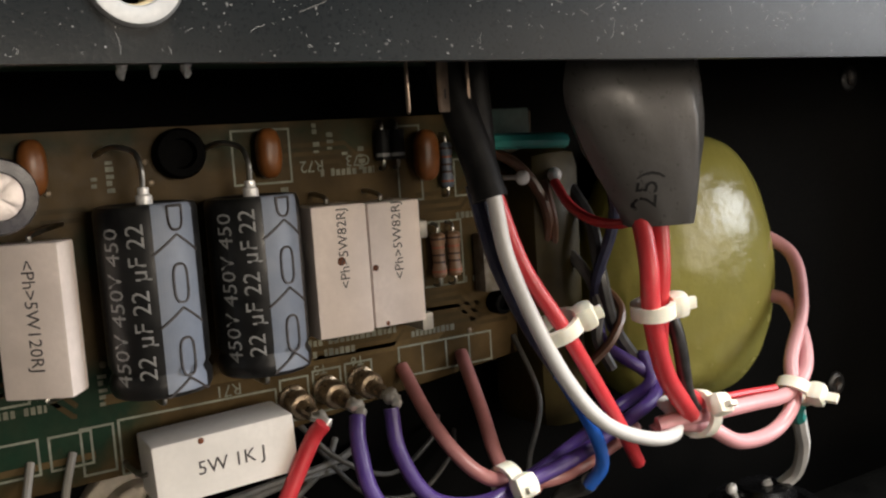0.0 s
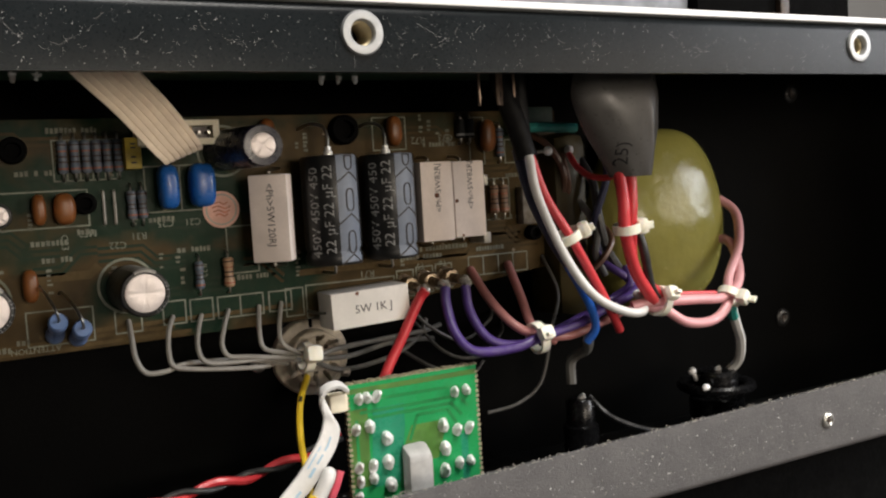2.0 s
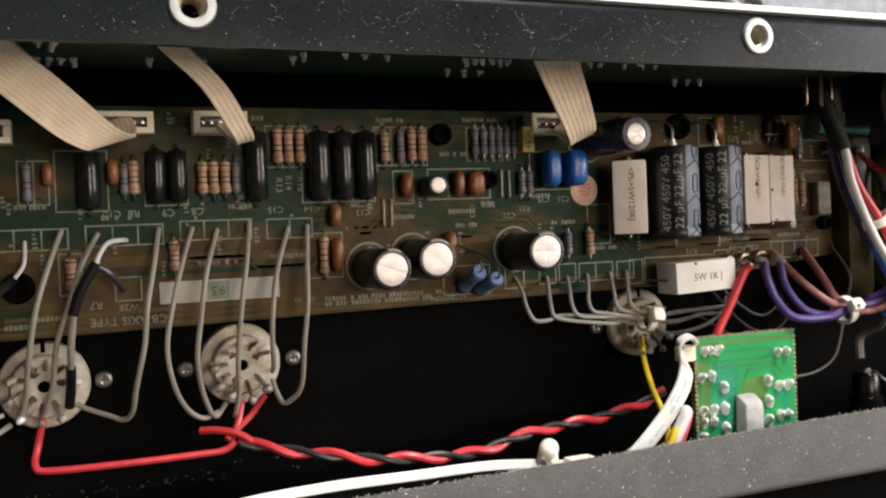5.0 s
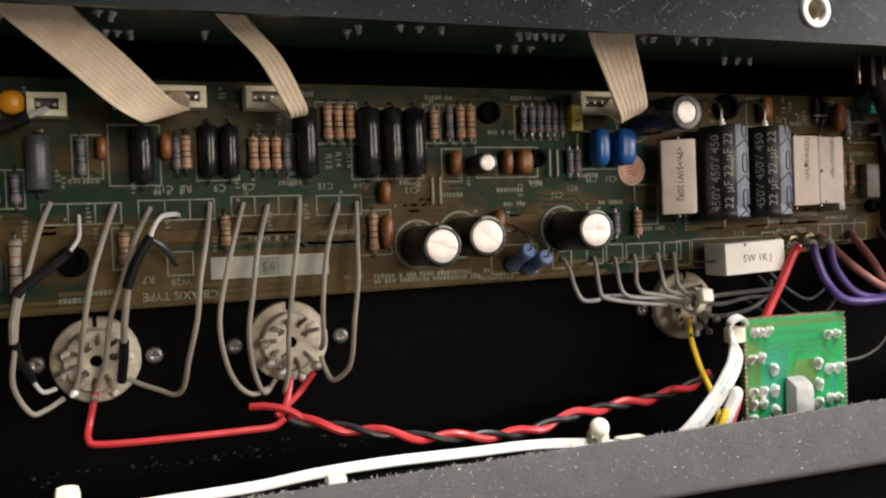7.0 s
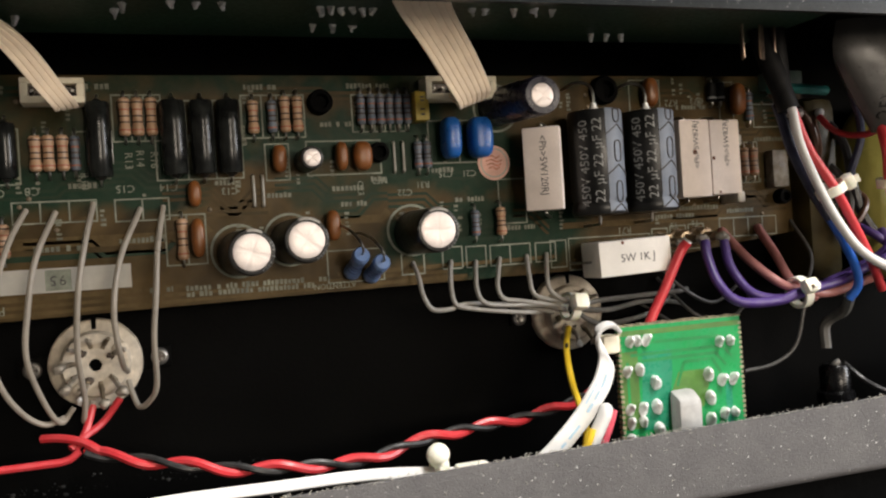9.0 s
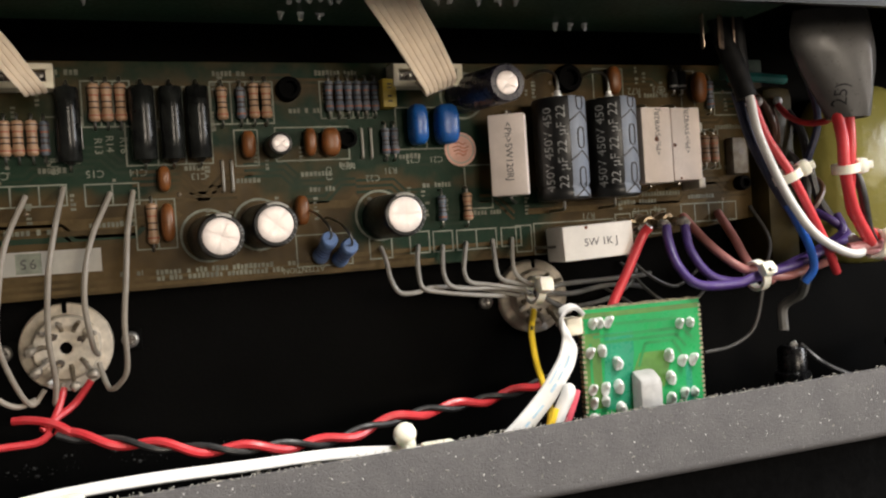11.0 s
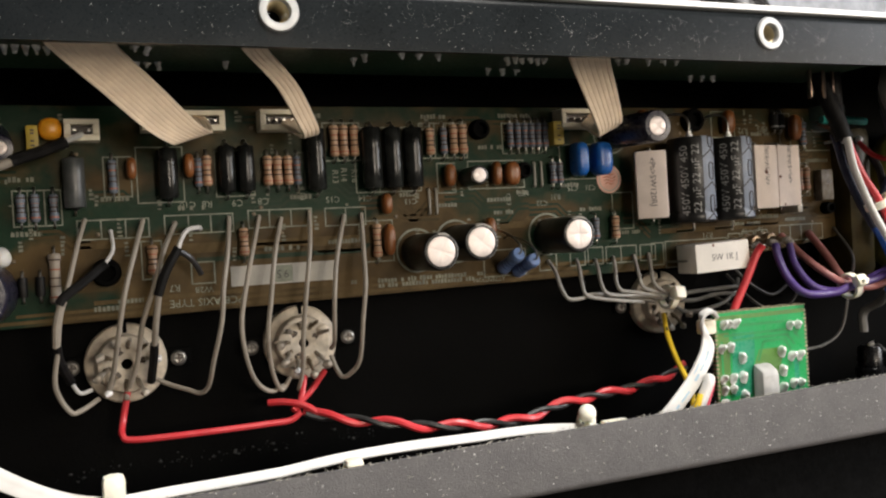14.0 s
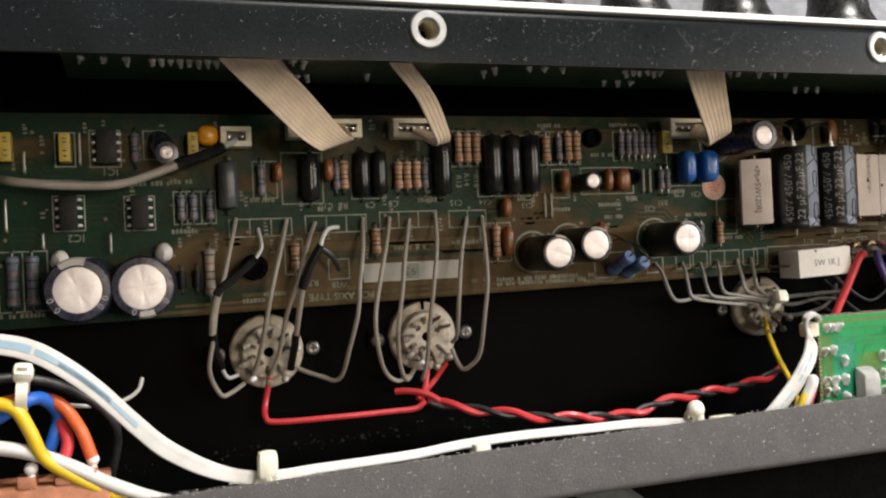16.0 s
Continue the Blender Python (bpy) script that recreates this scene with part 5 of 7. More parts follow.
ribbon([(-48.8, 12, 108.4), (-47.2, 15, 105.1), (-38.9, 24, 98.4), (-32, 31, 91.6), (-29.8, 34.4, 89.8), (-28.4, 38.5, 89.2), (-27.6, 44, 91.4), (-27, 51, 94.6)], (13.2, 0, 0), (8.8, 8.4, 4.6), 7, "beige ribbon cable from the control board to a connector")


# ---- valve sockets on the inner wall ----
def valve_socket(x, z, turn, label):
    ob = thing("valve_socket", (x, BACK, z), label, "valve socket", "valve sockets")
    rnd = random.Random(int(x * 10))
    bm = B()
    lathe(bm, [(10.6, 0), (10.6, -2.4), (10.35, -3.0), (9.8, -3.3), (8.3, -3.4), (7.9, -3.6), (7.7, -5.9), (7.2, -6.5), (2.0, -6.5), (1.45, -6.2), (1.4, -3), (0, -3)], axis=(0, 1, 0), seg=40)
    for vtx in bm.verts:
        vtx.co += Vector((0.12, 0.12, 0.12)) * noise.noise(vtx.co * 0.6 + Vector((x, 0, 0)))
    part("ceramic_body", bm, CERAMIC, ob)
    part("centre_hole", lathe(B(), [(0, -3.1), (1.35, -3.1), (1.4, -6.1)], axis=(0, 1, 0), seg=16), STEEL_INSIDE, ob)
    for k in range(9):
        a = radians(turn + 36 * k)
        c, s = math.cos(a), math.sin(a)
        # a slot in the ceramic, the tag that stands in it, bent outward and down, and what was soldered to it
        hole = block(B(), -1.15, 1.15, -6.62, -6.3, -0.55, 0.55, 0.25, Matrix.Rotation(-a, 3, "Y"))
        for vtx in hole.verts:
            vtx.co += Vector((5.0 * c, 0, 5.0 * s))
        part("tag_slot", hole, ENAMEL_DULL, ob)
        droop = rnd.uniform(0.3, 1.3)
        tip = Vector((7.6 * c, -9.6 - rnd.uniform(0, 1.2), 7.6 * s - droop))
        bm = tube(B(), [(5.0 * c, -6.0, 5.0 * s), (5.4 * c, -7.8, 5.4 * s), tip], 0.62, 6, 3, taper=(1.1, 0.8))
        part("contact_tag", bm, ENAMEL_DULL if k % 3 == 1 else TAG_GREY, ob)
        if s < 0.45:
            size = rnd.uniform(0.8, 1.25)
            lump = blob(B(), tip, (size * 1.2, size * 0.8, size), 9)
            for vtx in lump.verts:
                vtx.co += Vector((0.6, 0.4, 0.6)) * noise.noise(vtx.co * 0.8 + Vector((x, k, 0)))
            part("solder_joint", lump, SOLDER if k % 3 == 0 else TAG_GREY, ob)
        if k % 3 == 0:
            size = 0.8 + 0.7 * rnd.random()
            stain = blob(B(), (3.9 * c, -6.48, 3.9 * s), (size, 0.12, size * 0.8), 10)
            for vtx in stain.verts:
                q = noise.noise(vtx.co * 0.9 + Vector((turn, 0, k)))
                vtx.co.x += 0.8 * q
                vtx.co.z += 0.8 * q
            part("flux_stain", stain, DARK_BROWN, ob, "dark burnt flux stain")
    for q in range(3):
        a = rnd.uniform(0, 6.28)
        spill = blob(B(), (6.6 * math.cos(a), -6.3, 6.6 * math.sin(a)), (rnd.uniform(1, 2.2), 0.8, rnd.uniform(0.9, 1.6)), 10)
        for vtx in spill.verts:
            vtx.co += Vector((0.7, 0.2, 0.7)) * noise.noise(vtx.co * 0.5 + Vector((q, x, 0)))
        part("spill", spill, CERAMIC, ob, "pale cement spill over the socket")
    bm = block(B(), -0.55, 0.55, -3.52, -2.4, 7.7, 10.9, 0.2)
    part("locating_notch", bm, STEEL_INSIDE, ob)
    bm = B()
    for s in (1, -1):
        block(bm, s * 14 - 3.2, s * 14 + 3.2, -1.0, 0, -2.6, 2.6, 0.4)
    block(bm, -12, 12, -0.8, 0, -2.2, 2.2)
    part("mounting_saddle", bm, STEEL_INSIDE, ob, "blackened mounting saddle")
    return ob


SOCKETS = ((-164.6, 31.9), (-117.0, 32.9), (7.5, 34.5))
for k, (x, z) in enumerate(SOCKETS):
    valve_socket(x, z, 12 + 17 * k, "white ceramic valve socket with wired tags, on the inner wall")
for x, z in ((-178.2, 31.6), (-150.9, 31.7), (-131, 32.4), (-102.6, 33.0), (-7, 34)):
    screw(x, BACK - 1.0, z, "dull cross head screw of a valve socket", 2.1, SCREW_DULL)


# ---- wiring ----
def wire(points, r, mat, label, group="hook-up wires", seg=8, name="wire"):
    o = Vector(points[0])
    bm = tube(B(), [Vector(p) - o for p in points], r, seg)
    return solid(name, bm, mat, label, "wire", group, place=o)


def sleeve_on(ob, points, r, mat, label, name="sleeve"):
    o = ob.location / MM
    part(name, tube(B(), [Vector(p) - o for p in points], r, 8), mat, ob, label)


G = "grey wire from the board down to a valve socket"
SW = "grey socket wires"
s1 = wire([(-173, 55.8, 70), (-175, 49, 64), (-178, 46, 53), (-180, 46, 46), (-181, 48, 38), (-182, 52, 29), (-179, 56, 22), (-176, 58, 22), (-172, 60.5, 24)], 0.64, GREY_WIRE, G, SW)
s2 = wire([(-167, 55.8, 67), (-167, 50, 62), (-169, 48, 58.8)], 0.5, WHITE_WIRE, "white wire with a black sleeve, bent over to a socket", SW)
sleeve_on(s2, [(-168.8, 48, 59), (-170.5, 48, 57.5), (-175, 46, 54), (-179, 45, 51), (-180, 45, 49.5)], 1.15, SHRINK_BLACK, "black shrink sleeve")
sleeve_on(s2, [(-179.6, 45, 50), (-181, 46, 44), (-181.3, 47.6, 39)], 0.85, GREY_WIRE, "grey insulation", "insulation")
sleeve_on(s2, [(-181.2, 47.5, 39.5), (-180.6, 51, 35), (-178.5, 57, 29.4)], 1.2, SHRINK_BLACK, "black shrink sleeve")
sleeve_on(s2, [(-178.5, 57, 29.4), (-176.5, 60, 26), (-173.5, 61, 26.4)], 0.55, WHITE_WIRE, "bare pale end", "wire_end")
wire([(-159, 55.8, 69.4), (-162, 49, 61), (-165, 47, 51), (-167, 50, 40), (-168.5, 57, 30), (-170, 60, 25)], 0.64, GREY_WIRE, G, SW)
wire([(-151, 55.8, 68.4), (-155, 49, 61), (-158, 47, 52), (-161, 50, 43), (-162.4, 56, 33), (-164.6, 60, 26)], 0.64, GREY_WIRE, G, SW)
s3 = wire([(-144.6, 55.8, 66.5), (-146, 50, 66.6), (-149, 48, 66), (-151, 46, 63.4), (-152, 45, 60.5)], 0.6, WHITE_WIRE, "white wire end in a black sleeve that leads to a socket", SW)
sleeve_on(s3, [(-151.7, 45, 61.6), (-155, 45, 56), (-157.2, 46, 50)], 1.15, SHRINK_BLACK, "black shrink sleeve")
sleeve_on(s3, [(-157, 46, 50.4), (-158, 49, 42), (-158.2, 53, 37)], 0.8, GREY_WIRE, "grey insulation", "insulation")
sleeve_on(s3, [(-158.2, 53, 37.4), (-158.4, 56, 33), (-159, 60, 27)], 1.15, SHRINK_BLACK, "black shrink sleeve")
sleeve_on(s3, [(-152, 45, 61), (-149.2, 46, 59.2), (-147.4, 47.5, 57), (-146, 49, 54.6)], 0.75, BLACK_WIRE, "cut black stub", "wire_stub")
wire([(-137, 55.8, 69.2), (-139, 49, 60), (-141, 46, 51), (-142, 46, 42), (-144, 50, 32), (-145, 55, 25), (-147, 57, 23), (-150, 58.5, 24), (-155, 60, 26), (-157.5, 60.5, 27.5)], 0.64, GREY_WIRE, G, SW)
wire([(-129, 55.8, 69), (-132, 49, 62), (-135, 46, 52), (-137, 46, 41), (-135.4, 50, 31), (-132, 56, 24), (-128, 58.5, 21), (-124, 59.5, 22)], 0.64, GREY_WIRE, G, SW)
wire([(-123, 55.8, 68.4), (-127, 48, 58), (-129, 46, 47), (-130, 48, 37), (-128, 55, 27), (-125, 59, 21), (-122, 60, 24)], 0.64, GREY_WIRE, G, SW)
wire([(-115, 55.8, 70), (-117, 49, 61), (-119, 47, 50), (-120, 50, 37), (-119.4, 56, 26), (-120, 59.5, 20.5), (-118, 60, 25)], 0.64, GREY_WIRE, G, SW)
wire([(-105, 55.8, 68.4), (-110, 48, 57), (-112, 46, 45), (-111, 52, 34), (-110, 59.5, 31)], 0.64, GREY_WIRE, G, SW)
wire([(-100, 55.8, 68.6), (-102, 49, 59), (-103, 46, 49), (-104, 47, 39), (-104, 52, 28), (-106, 55, 24), (-108, 57, 23), (-109.3, 59, 26), (-110, 60, 29)], 0.64, GREY_WIRE, G, SW)
for pts in ([(-40.5, 55.8, 51.5), (-40.8, 51, 48), (-40.6, 48.6, 43.4), (-38.6, 48, 39.9), (-34, 48.4, 39.6), (-29, 50, 40.4), (-16, 53, 39), (-3, 54, 36)],
            [(-30.3, 55.8, 51.2), (-32.4, 51, 48.4), (-33.2, 48.6, 44), (-32.4, 48, 40.6), (-28, 48.6, 39.2), (-18, 50, 37.6), (-10, 52, 36.6), (-6, 56, 36)],
            [(-23.5, 55.8, 50.8), (-25.6, 51, 47.6), (-26.4, 48.6, 43.6), (-25, 48, 40.6), (-20, 49, 39.4), (-9, 51, 38.6), (0, 53, 36.6)],
            [(-16.8, 55.8, 51.2), (-19.4, 51, 47.6), (-20.6, 49, 43.8), (-19.2, 48.6, 41), (-14, 49.6, 40), (-2, 52, 37.6)],
            [(-9, 55.8, 51.4), (-10.6, 51.4, 46), (-10.2, 50.2, 41.6), (-6, 51, 39.8), (0, 52, 38.4)],
            [(-3.2, 55.8, 51.6), (-5.4, 51.6, 46), (-5.2, 50.6, 42), (-1, 51, 39), (4, 52, 38)]):
    wire(pts, 0.6, MID_WIRE, "grey wire looping from the board edge into a tied bunch", "grey looped wires")
for pts in ([(1, 52, 38), (5, 52, 37.5), (11, 54, 38), (24, 58, 38), (40, 62, 38), (48, 68, 38)], [(1, 52.6, 36.6), (6, 54, 36), (15, 57, 35), (29, 62, 36), (40, 66, 35), (46, 69, 34)],
            [(3, 54, 36), (14, 60, 31), (30, 63, 32), (40, 66, 36), (44, 69, 40)]):
    wire(pts, 0.7, DULL_WIRE, "dull grey wire behind the small green board", "dull grey wires")
for pts in ([(34, 62, 47), (41, 60, 39), (51, 60, 34), (61, 62, 38), (66, 68, 40)], [(38, 68, 42), (46, 62, 31), (57, 62, 28), (66, 64, 33), (70, 69, 36)], [(30, 68, 36), (42, 61, 27), (54, 61, 24), (62, 68, 25)]):
    wire(pts, 0.5, SHADED_GREY_WIRE, "thin grey wire coloured darker for the shade behind the loops", "dull grey wires")
yellow = wire([(3, 58, 31), (-2, 50, 26), (-5, 42, 19), (-6, 36, 13), (-7, 32, 7), (-10, 31, 1)], 0.85, YELLOW_WIRE, "yellow wire with dark scuffs from a socket into the white cable")
for a, b in (((-1.0, 51.6, 27.2), (-1.8, 50.3, 26.3)), ((-3.2, 47.1, 23.5), (-3.7, 45.7, 22.3))):
    a, b = Vector(a) + Vector((-0.2, -0.36, 0.12)), Vector(b) + Vector((-0.2, -0.36, 0.12))
    sleeve_on(yellow, [a, a.lerp(b, 0.5), b], 0.58, DARK_BROWN, "dark scuff on the insulation", "scuff")

# twisted red and black pair along the floor
pair_line = smooth_path([(-120, 54, 14.5), (-108, 50, 12), (-97, 46, 10), (-85, 44, 8), (-73, 44, 7), (-59, 46, 6), (-46, 48, 8), (-34, 50, 9), (-20, 53, 9), (-2, 57, 10), (12, 60, 13)], 10)
for ph, mat, word in ((0.0, RED_WIRE, "red"), (math.pi, BLACK_WIRE, "black")):
    pts, run = [], 0.0
    for i, p in enumerate(pair_line):
        run += (p - pair_line[i - 1]).length if i else 0
        a = run * 2 * math.pi / 19 + ph
        off = 0.95 if mat is RED_WIRE else 0.75
        pts.append(p + off * Vector((0, math.cos(a), math.sin(a))))
    o = pts[0].copy()
    solid("wire", tube(B(), [p - o for p in pts], 1.05 if mat is RED_WIRE else 0.8, 8, smooth=False), mat, word + " wire of a twisted pair along the chassis floor", "wire", "twisted pair", place=o)
R = "red heater wire between two valve sockets"
wire([(-165, 60, 25), (-166.5, 60, 18), (-167, 57, 14.4), (-164, 56, 13), (-147, 54, 13), (-130, 54, 13), (-124, 54, 13.2), (-121, 54, 15)], 0.85, RED_WIRE, R)
wire([(-129, 58, 18), (-125, 56, 18), (-120, 54, 16.8), (-116, 53, 14)], 0.95, RED_WIRE, R)
wire([(-112, 60, 25), (-116, 60, 20), (-120, 57, 17.6), (-123, 55, 15.6)], 0.85, RED_WIRE, R)
wire([(-118, 60, 24), (-119.6, 58, 19), (-122, 55, 15)], 0.85, RED_WIRE, R)

# white cables along the lower lip
W1 = [(-240, 22, 43.5), (-233, 22, 43), (-224, 22, 41), (-217, 22, 37), (-209, 23, 30), (-201, 25, 21), (-194, 27, 14), (-183, 30, 7), (-172, 31, 4), (-158, 31, 4.4), (-143, 31, 4.7), (-131, 31, 5.1), (-118, 31, 6.2),
      (-101, 31, 6.7), (-81, 31, 6.4), (-64, 31, 6.2), (-50, 31, 5), (-38, 31, 3), (-24, 30, 0), (-18, 30, 2)]


def flat_cable(points, starts, ends, when, marks, label, dash=5):
    """A flat white cable that turns from one width to the other over the stretch 'when' of its length, with blue dashes."""
    line = smooth_path(points, 10)
    a, z = Vector(starts), Vector(ends)
    bm, rows, n = B(), [], len(line)
    spine = []
    for i, p in enumerate(line):
        f = min(1.0, max(0.0, (i / (n - 1) - when[0]) / (when[1] - when[0])))
        w = a.lerp(z, f * f * (3 - 2 * f))
        d = (line[min(i + 1, n - 1)] - line[max(0, i - 1)]).normalized()
        face = d.cross(w).normalized()
        if face.y > 0:
            face = -face
        ring = []
        for u, lift in ((-0.5, 0.0), (-0.46, 0.45), (-0.3, 0.62), (-0.1, 0.5), (0.1, 0.62), (0.3, 0.6), (0.46, 0.45), (0.5, 0.0), (0.46, -0.45), (0.0, -0.6), (-0.46, -0.45)):
            ring.append(bm.verts.new(p + w * u + face * lift))
        rows.append(ring)
        spine.append((p, w, face))
    for r0, r1 in zip(rows, rows[1:]):
        for k in range(len(r0)):
            bm.faces.new((r0[k], r0[(k + 1) % len(r0)], r1[(k + 1) % len(r0)], r1[k]))
    bm.faces.new(rows[0])
    bm.faces.new(rows[-1][::-1])
    ob = solid("flat_cable", bm, WHITE_WIRE, label, "cable", "white cables")
    dashes = []
    for lo, hi, u, width in marks:         # each printed line is broken into worn dashes
        at, fade = int(lo * (n - 1)), random.Random(int(lo * 1000))
        while at < int(hi * (n - 1)):
            long = fade.choice((dash - 2, dash, dash + 3))
            dashes.append((at, min(n - 1, at + long), u, width * fade.uniform(0.6, 1.0)))
            at += long + fade.choice((1, 1, 2))
    for lo, hi, u, width in dashes:
        bm, last = B(), None
        for i in range(lo, hi + 1):
            p, w, face = spine[i]
            pair = [bm.verts.new(p + w * (u + e * width) + face * 0.66) for e in (-0.5, 0.5)]
            if last:
                bm.faces.new((last[0], last[1], pair[1], pair[0]))
            last = pair
        part("blue_mark", bm, PALE_BLUE_WIRE, ob, "pale blue dash along the cable")
    return ob


flat_cable(W1, (1.6, 0.4, 4.4), (0.2, 1.4, 2.3), (0.28, 0.5), ((0.0, 0.15, 0.04, 0.4), (0.16, 0.24, 0.0, 0.28)), "flat white cable with a pale blue stripe along the lower lip", 22)
flat_cable([(4.6, 34, 31.6), (2.6, 33, 33.2), (0.2, 32, 33.6), (-2.0, 32, 32.6), (-2.4, 32, 30.6), (-1.6, 32, 27.8), (-0.5, 32, 24.6), (-1.8, 31.6, 20.6), (-4.6, 31, 17), (-7.7, 31, 13.1), (-11.5, 31, 9.4), (-15.8, 30.6, 5.9), (-20.5, 30, 2.8)],
           (0.2, 2.6, 0.9), (3.9, -0.6, -2.9), (0.24, 0.52), ((0.56, 0.75, 0.02, 0.16), (0.8, 0.97, 0.1, 0.16), (0.62, 0.74, -0.28, 0.1)), "flat white cable with blue dashes rising to a green board")
stub = wire([(-2.9, 29.4, 13.6), (-3.6, 29, 12.4), (-5.4, 29, 9.4), (-8, 29, 5), (-11, 29.4, 0)], 1.75, WHITE_WIRE, "short white cable end behind the lower lip", "cables to the small board", 12, "cable")
part("end", blob(B(), (0, 0, 0), (1.75, 1.75, 1.75), 14), WHITE_WIRE, stub)
wire([(-7.4, 28.2, 9.8), (-9, 27.8, 6.6), (-12, 28, 2)], 0.9, YELLOW_WIRE, "yellow wire beside the white cable", "cables to the small board", 8, "cable")
wire([(1.6, 33.6, 12.4), (0.2, 33, 9.6), (-2.0, 32.6, 5.4), (-4.6, 32, 0)], 1.0, PINK_RED_WIRE, "pink red wire beside the white cable", "cables to the small board", 8, "cable")


# ---- cable ties ----
def cable_tie(place, r, axis, head_dir, label, tail=3.0, squash=1.0, head=2.05):
    """A strap round a bunch of wires, with its ratchet head and cut tail."""
    ob = thing("cable_tie", place, label, "cable tie", "ivory cable ties")
    ax = Vector(axis).normalized()
    h = Vector(head_dir)
    h = (h - ax * h.dot(ax)).normalized()
    s = ax.cross(h)
    bm = B()
    rings = []
    for k in range(20):
        a = 2 * math.pi * k / 20
        d = h * math.cos(a) + s * math.sin(a) * squash
        rings.append([bm.verts.new(d * (r + q) + ax * w) for q, w in ((0, -1.2), (0, 1.2), (0.9, 1.2), (0.9, -1.2))])
    for a, b2 in zip(rings, rings[1:] + rings[:1]):
        for k in range(4):
            bm.faces.new((a[k], a[(k + 1) % 4], b2[(k + 1) % 4], b2[k]))
    part("strap", bm, NYLON, ob)
    bm = block(B(), -head, head, -head * 1.05, head * 1.05, -head * 0.85, head * 0.85, 1.45)
    m = Matrix((s, ax, h)).transposed().to_4x4()
    m.translation = h * (r + head * 0.7)
    bmesh.ops.transform(bm, matrix=m, verts=bm.verts)
    part("head", bm, NYLON, ob)
    bm = block(B(), -0.5, 0.5, -1.0, 1.0, 0, tail, 0.2)
    m = Matrix((s, ax, h)).transposed().to_4x4()
    m.translation = h * (r + head * 0.9) + s * 0.6
    bmesh.ops.transform(bm, matrix=m, verts=bm.verts)
    part("tail", bm, NYLON, ob)
    return ob


cable_tie((66.2, 27.2, 63.6), 3.2, (0.45, 0, -0.9), (0.75, -0.55, 0.3), "ivory cable tie round the white and red wires", 2.4)
cable_tie((82.6, 23.2, 64.6), 2.8, (0.15, 0.1, -1), (1.0, -0.35, 0.0), "ivory cable tie round the red wires", 2.6)
cable_tie((96.4, 27.5, 43.2), 3.4, (0.95, 0.1, -0.2), (0.1, -0.85, 0.5), "ivory cable tie round the pink and red wires", 2.6)
cable_tie((126, 30.5, 41.0), 2.9, (0.6, 0.15, 0.6), (0.5, -0.6, 0.3), "ivory cable tie round the pink wires", 3.4)
cable_tie((59.4, 33.4, 37), 3.4, (0.98, 0.0, 0.15), (-0.1, -0.9, 0.35), "ivory cable tie round the purple and pink wires", 2.4)
cable_tie((1.2, 52.4, 37.2), 3.0, (0.98, 0.1, -0.1), (0.0, -0.9, 0.3), "ivory cable tie round the grey wires", 1.0, 1.0, 2.2)
cable_tie((-224.6, 22.6, 31.4), 4.4, (1, 0.05, -0.1), (0.0, -0.62, 0.78), "ivory cable tie round the bunch of cables", 2.4, 0.9)


def tie_mount(x, y, z, label, with_head=True):
    ob = thing("tie_mount", (x, y, FLOOR), label, "cable tie mount", "tie mounts on the floor")
    part("base", block(B(), -9, 9, -5, 5, 0, 8.6, 0.6), NYLON, ob)
    part("arch", block(B(), -3, 3, -2.2, 2.2, 8.6, 10.2, 0.6), NYLON, ob)
    if with_head:
        bm = block(B(), -2.5, 2.5, -5.0, -0.8, z - FLOOR - 4.5, z - FLOOR + 2.6, 1.7)
        if x > -100:           # this one has a round head on a neck
            bm = blob(B(), (-0.4, -2.8, z - FLOOR + 0.2), (2.7, 2.2, 2.7), 14)
            tube(bm, [(0.6, -2.8, z - FLOOR - 5), (0.2, -2.8, z - FLOOR - 1)], 1.7, 10, smooth=False)
        part("head", bm, NYLON, ob, "upright rounded strap head")
        bm = B()
        tube(bm, [(0, -3.6, 5), (0, -3.9, z - FLOOR - 3), (0, 0, z - FLOOR - 0.8), (0, 2.6, z - FLOOR - 3), (0, 2.8, 4.5)], 0.9, 6)
        part("strap", bm, NYLON, ob)
    return ob


tie_mount(-170.8, 31, 8.6, "ivory tie mount holding the white cable")
mount = tie_mount(-45.4, 32, 8.6, "ivory tie mount holding the white cable")
part("foot", block(B(), 2.4, 10.0, -9, -4.6, 0, 12.9, 0.9), NYLON, mount)
bm = block(B(), -2.4, 2.4, -2.2, 2.2, 0, 14.0, 1.6)
solid("cable_clip", bm, NYLON, "short ivory clip behind the lower lip", "cable clip", place=(-116.2, 22.6, FLOOR))

# ---- small upright green board ----
small = thing("small_board", (23, 35, FLOOR), "bright green circuit board standing upright behind the lip", "circuit board")
part("board", block(B(), -17.9, 17.9, 0, 1.6, 1.5, 38.4), PCB_GREEN, small)
bm = B()
random.seed(3)
x = -17.9
while x < 17.8:
    w = random.uniform(0.5, 1.0)
    block(bm, x, x + w * 0.7, -0.05, 1.65, 38.2, 38.4 + random.uniform(0.15, 0.5))
    x += w
z = 1.5
while z < 37.2:            # half holes of the snapped perforation
    for s in (-1, 1):
        e = random.uniform(0.35, 0.55)
        block(bm, s * 17.9 - e, s * 17.9 + e, -0.05, 1.65, z, z + 0.72)
    z += 1.28
part("cut_edge", bm, PCB_EDGE, small, "pale rough snapped edge")
joint_kinds = []
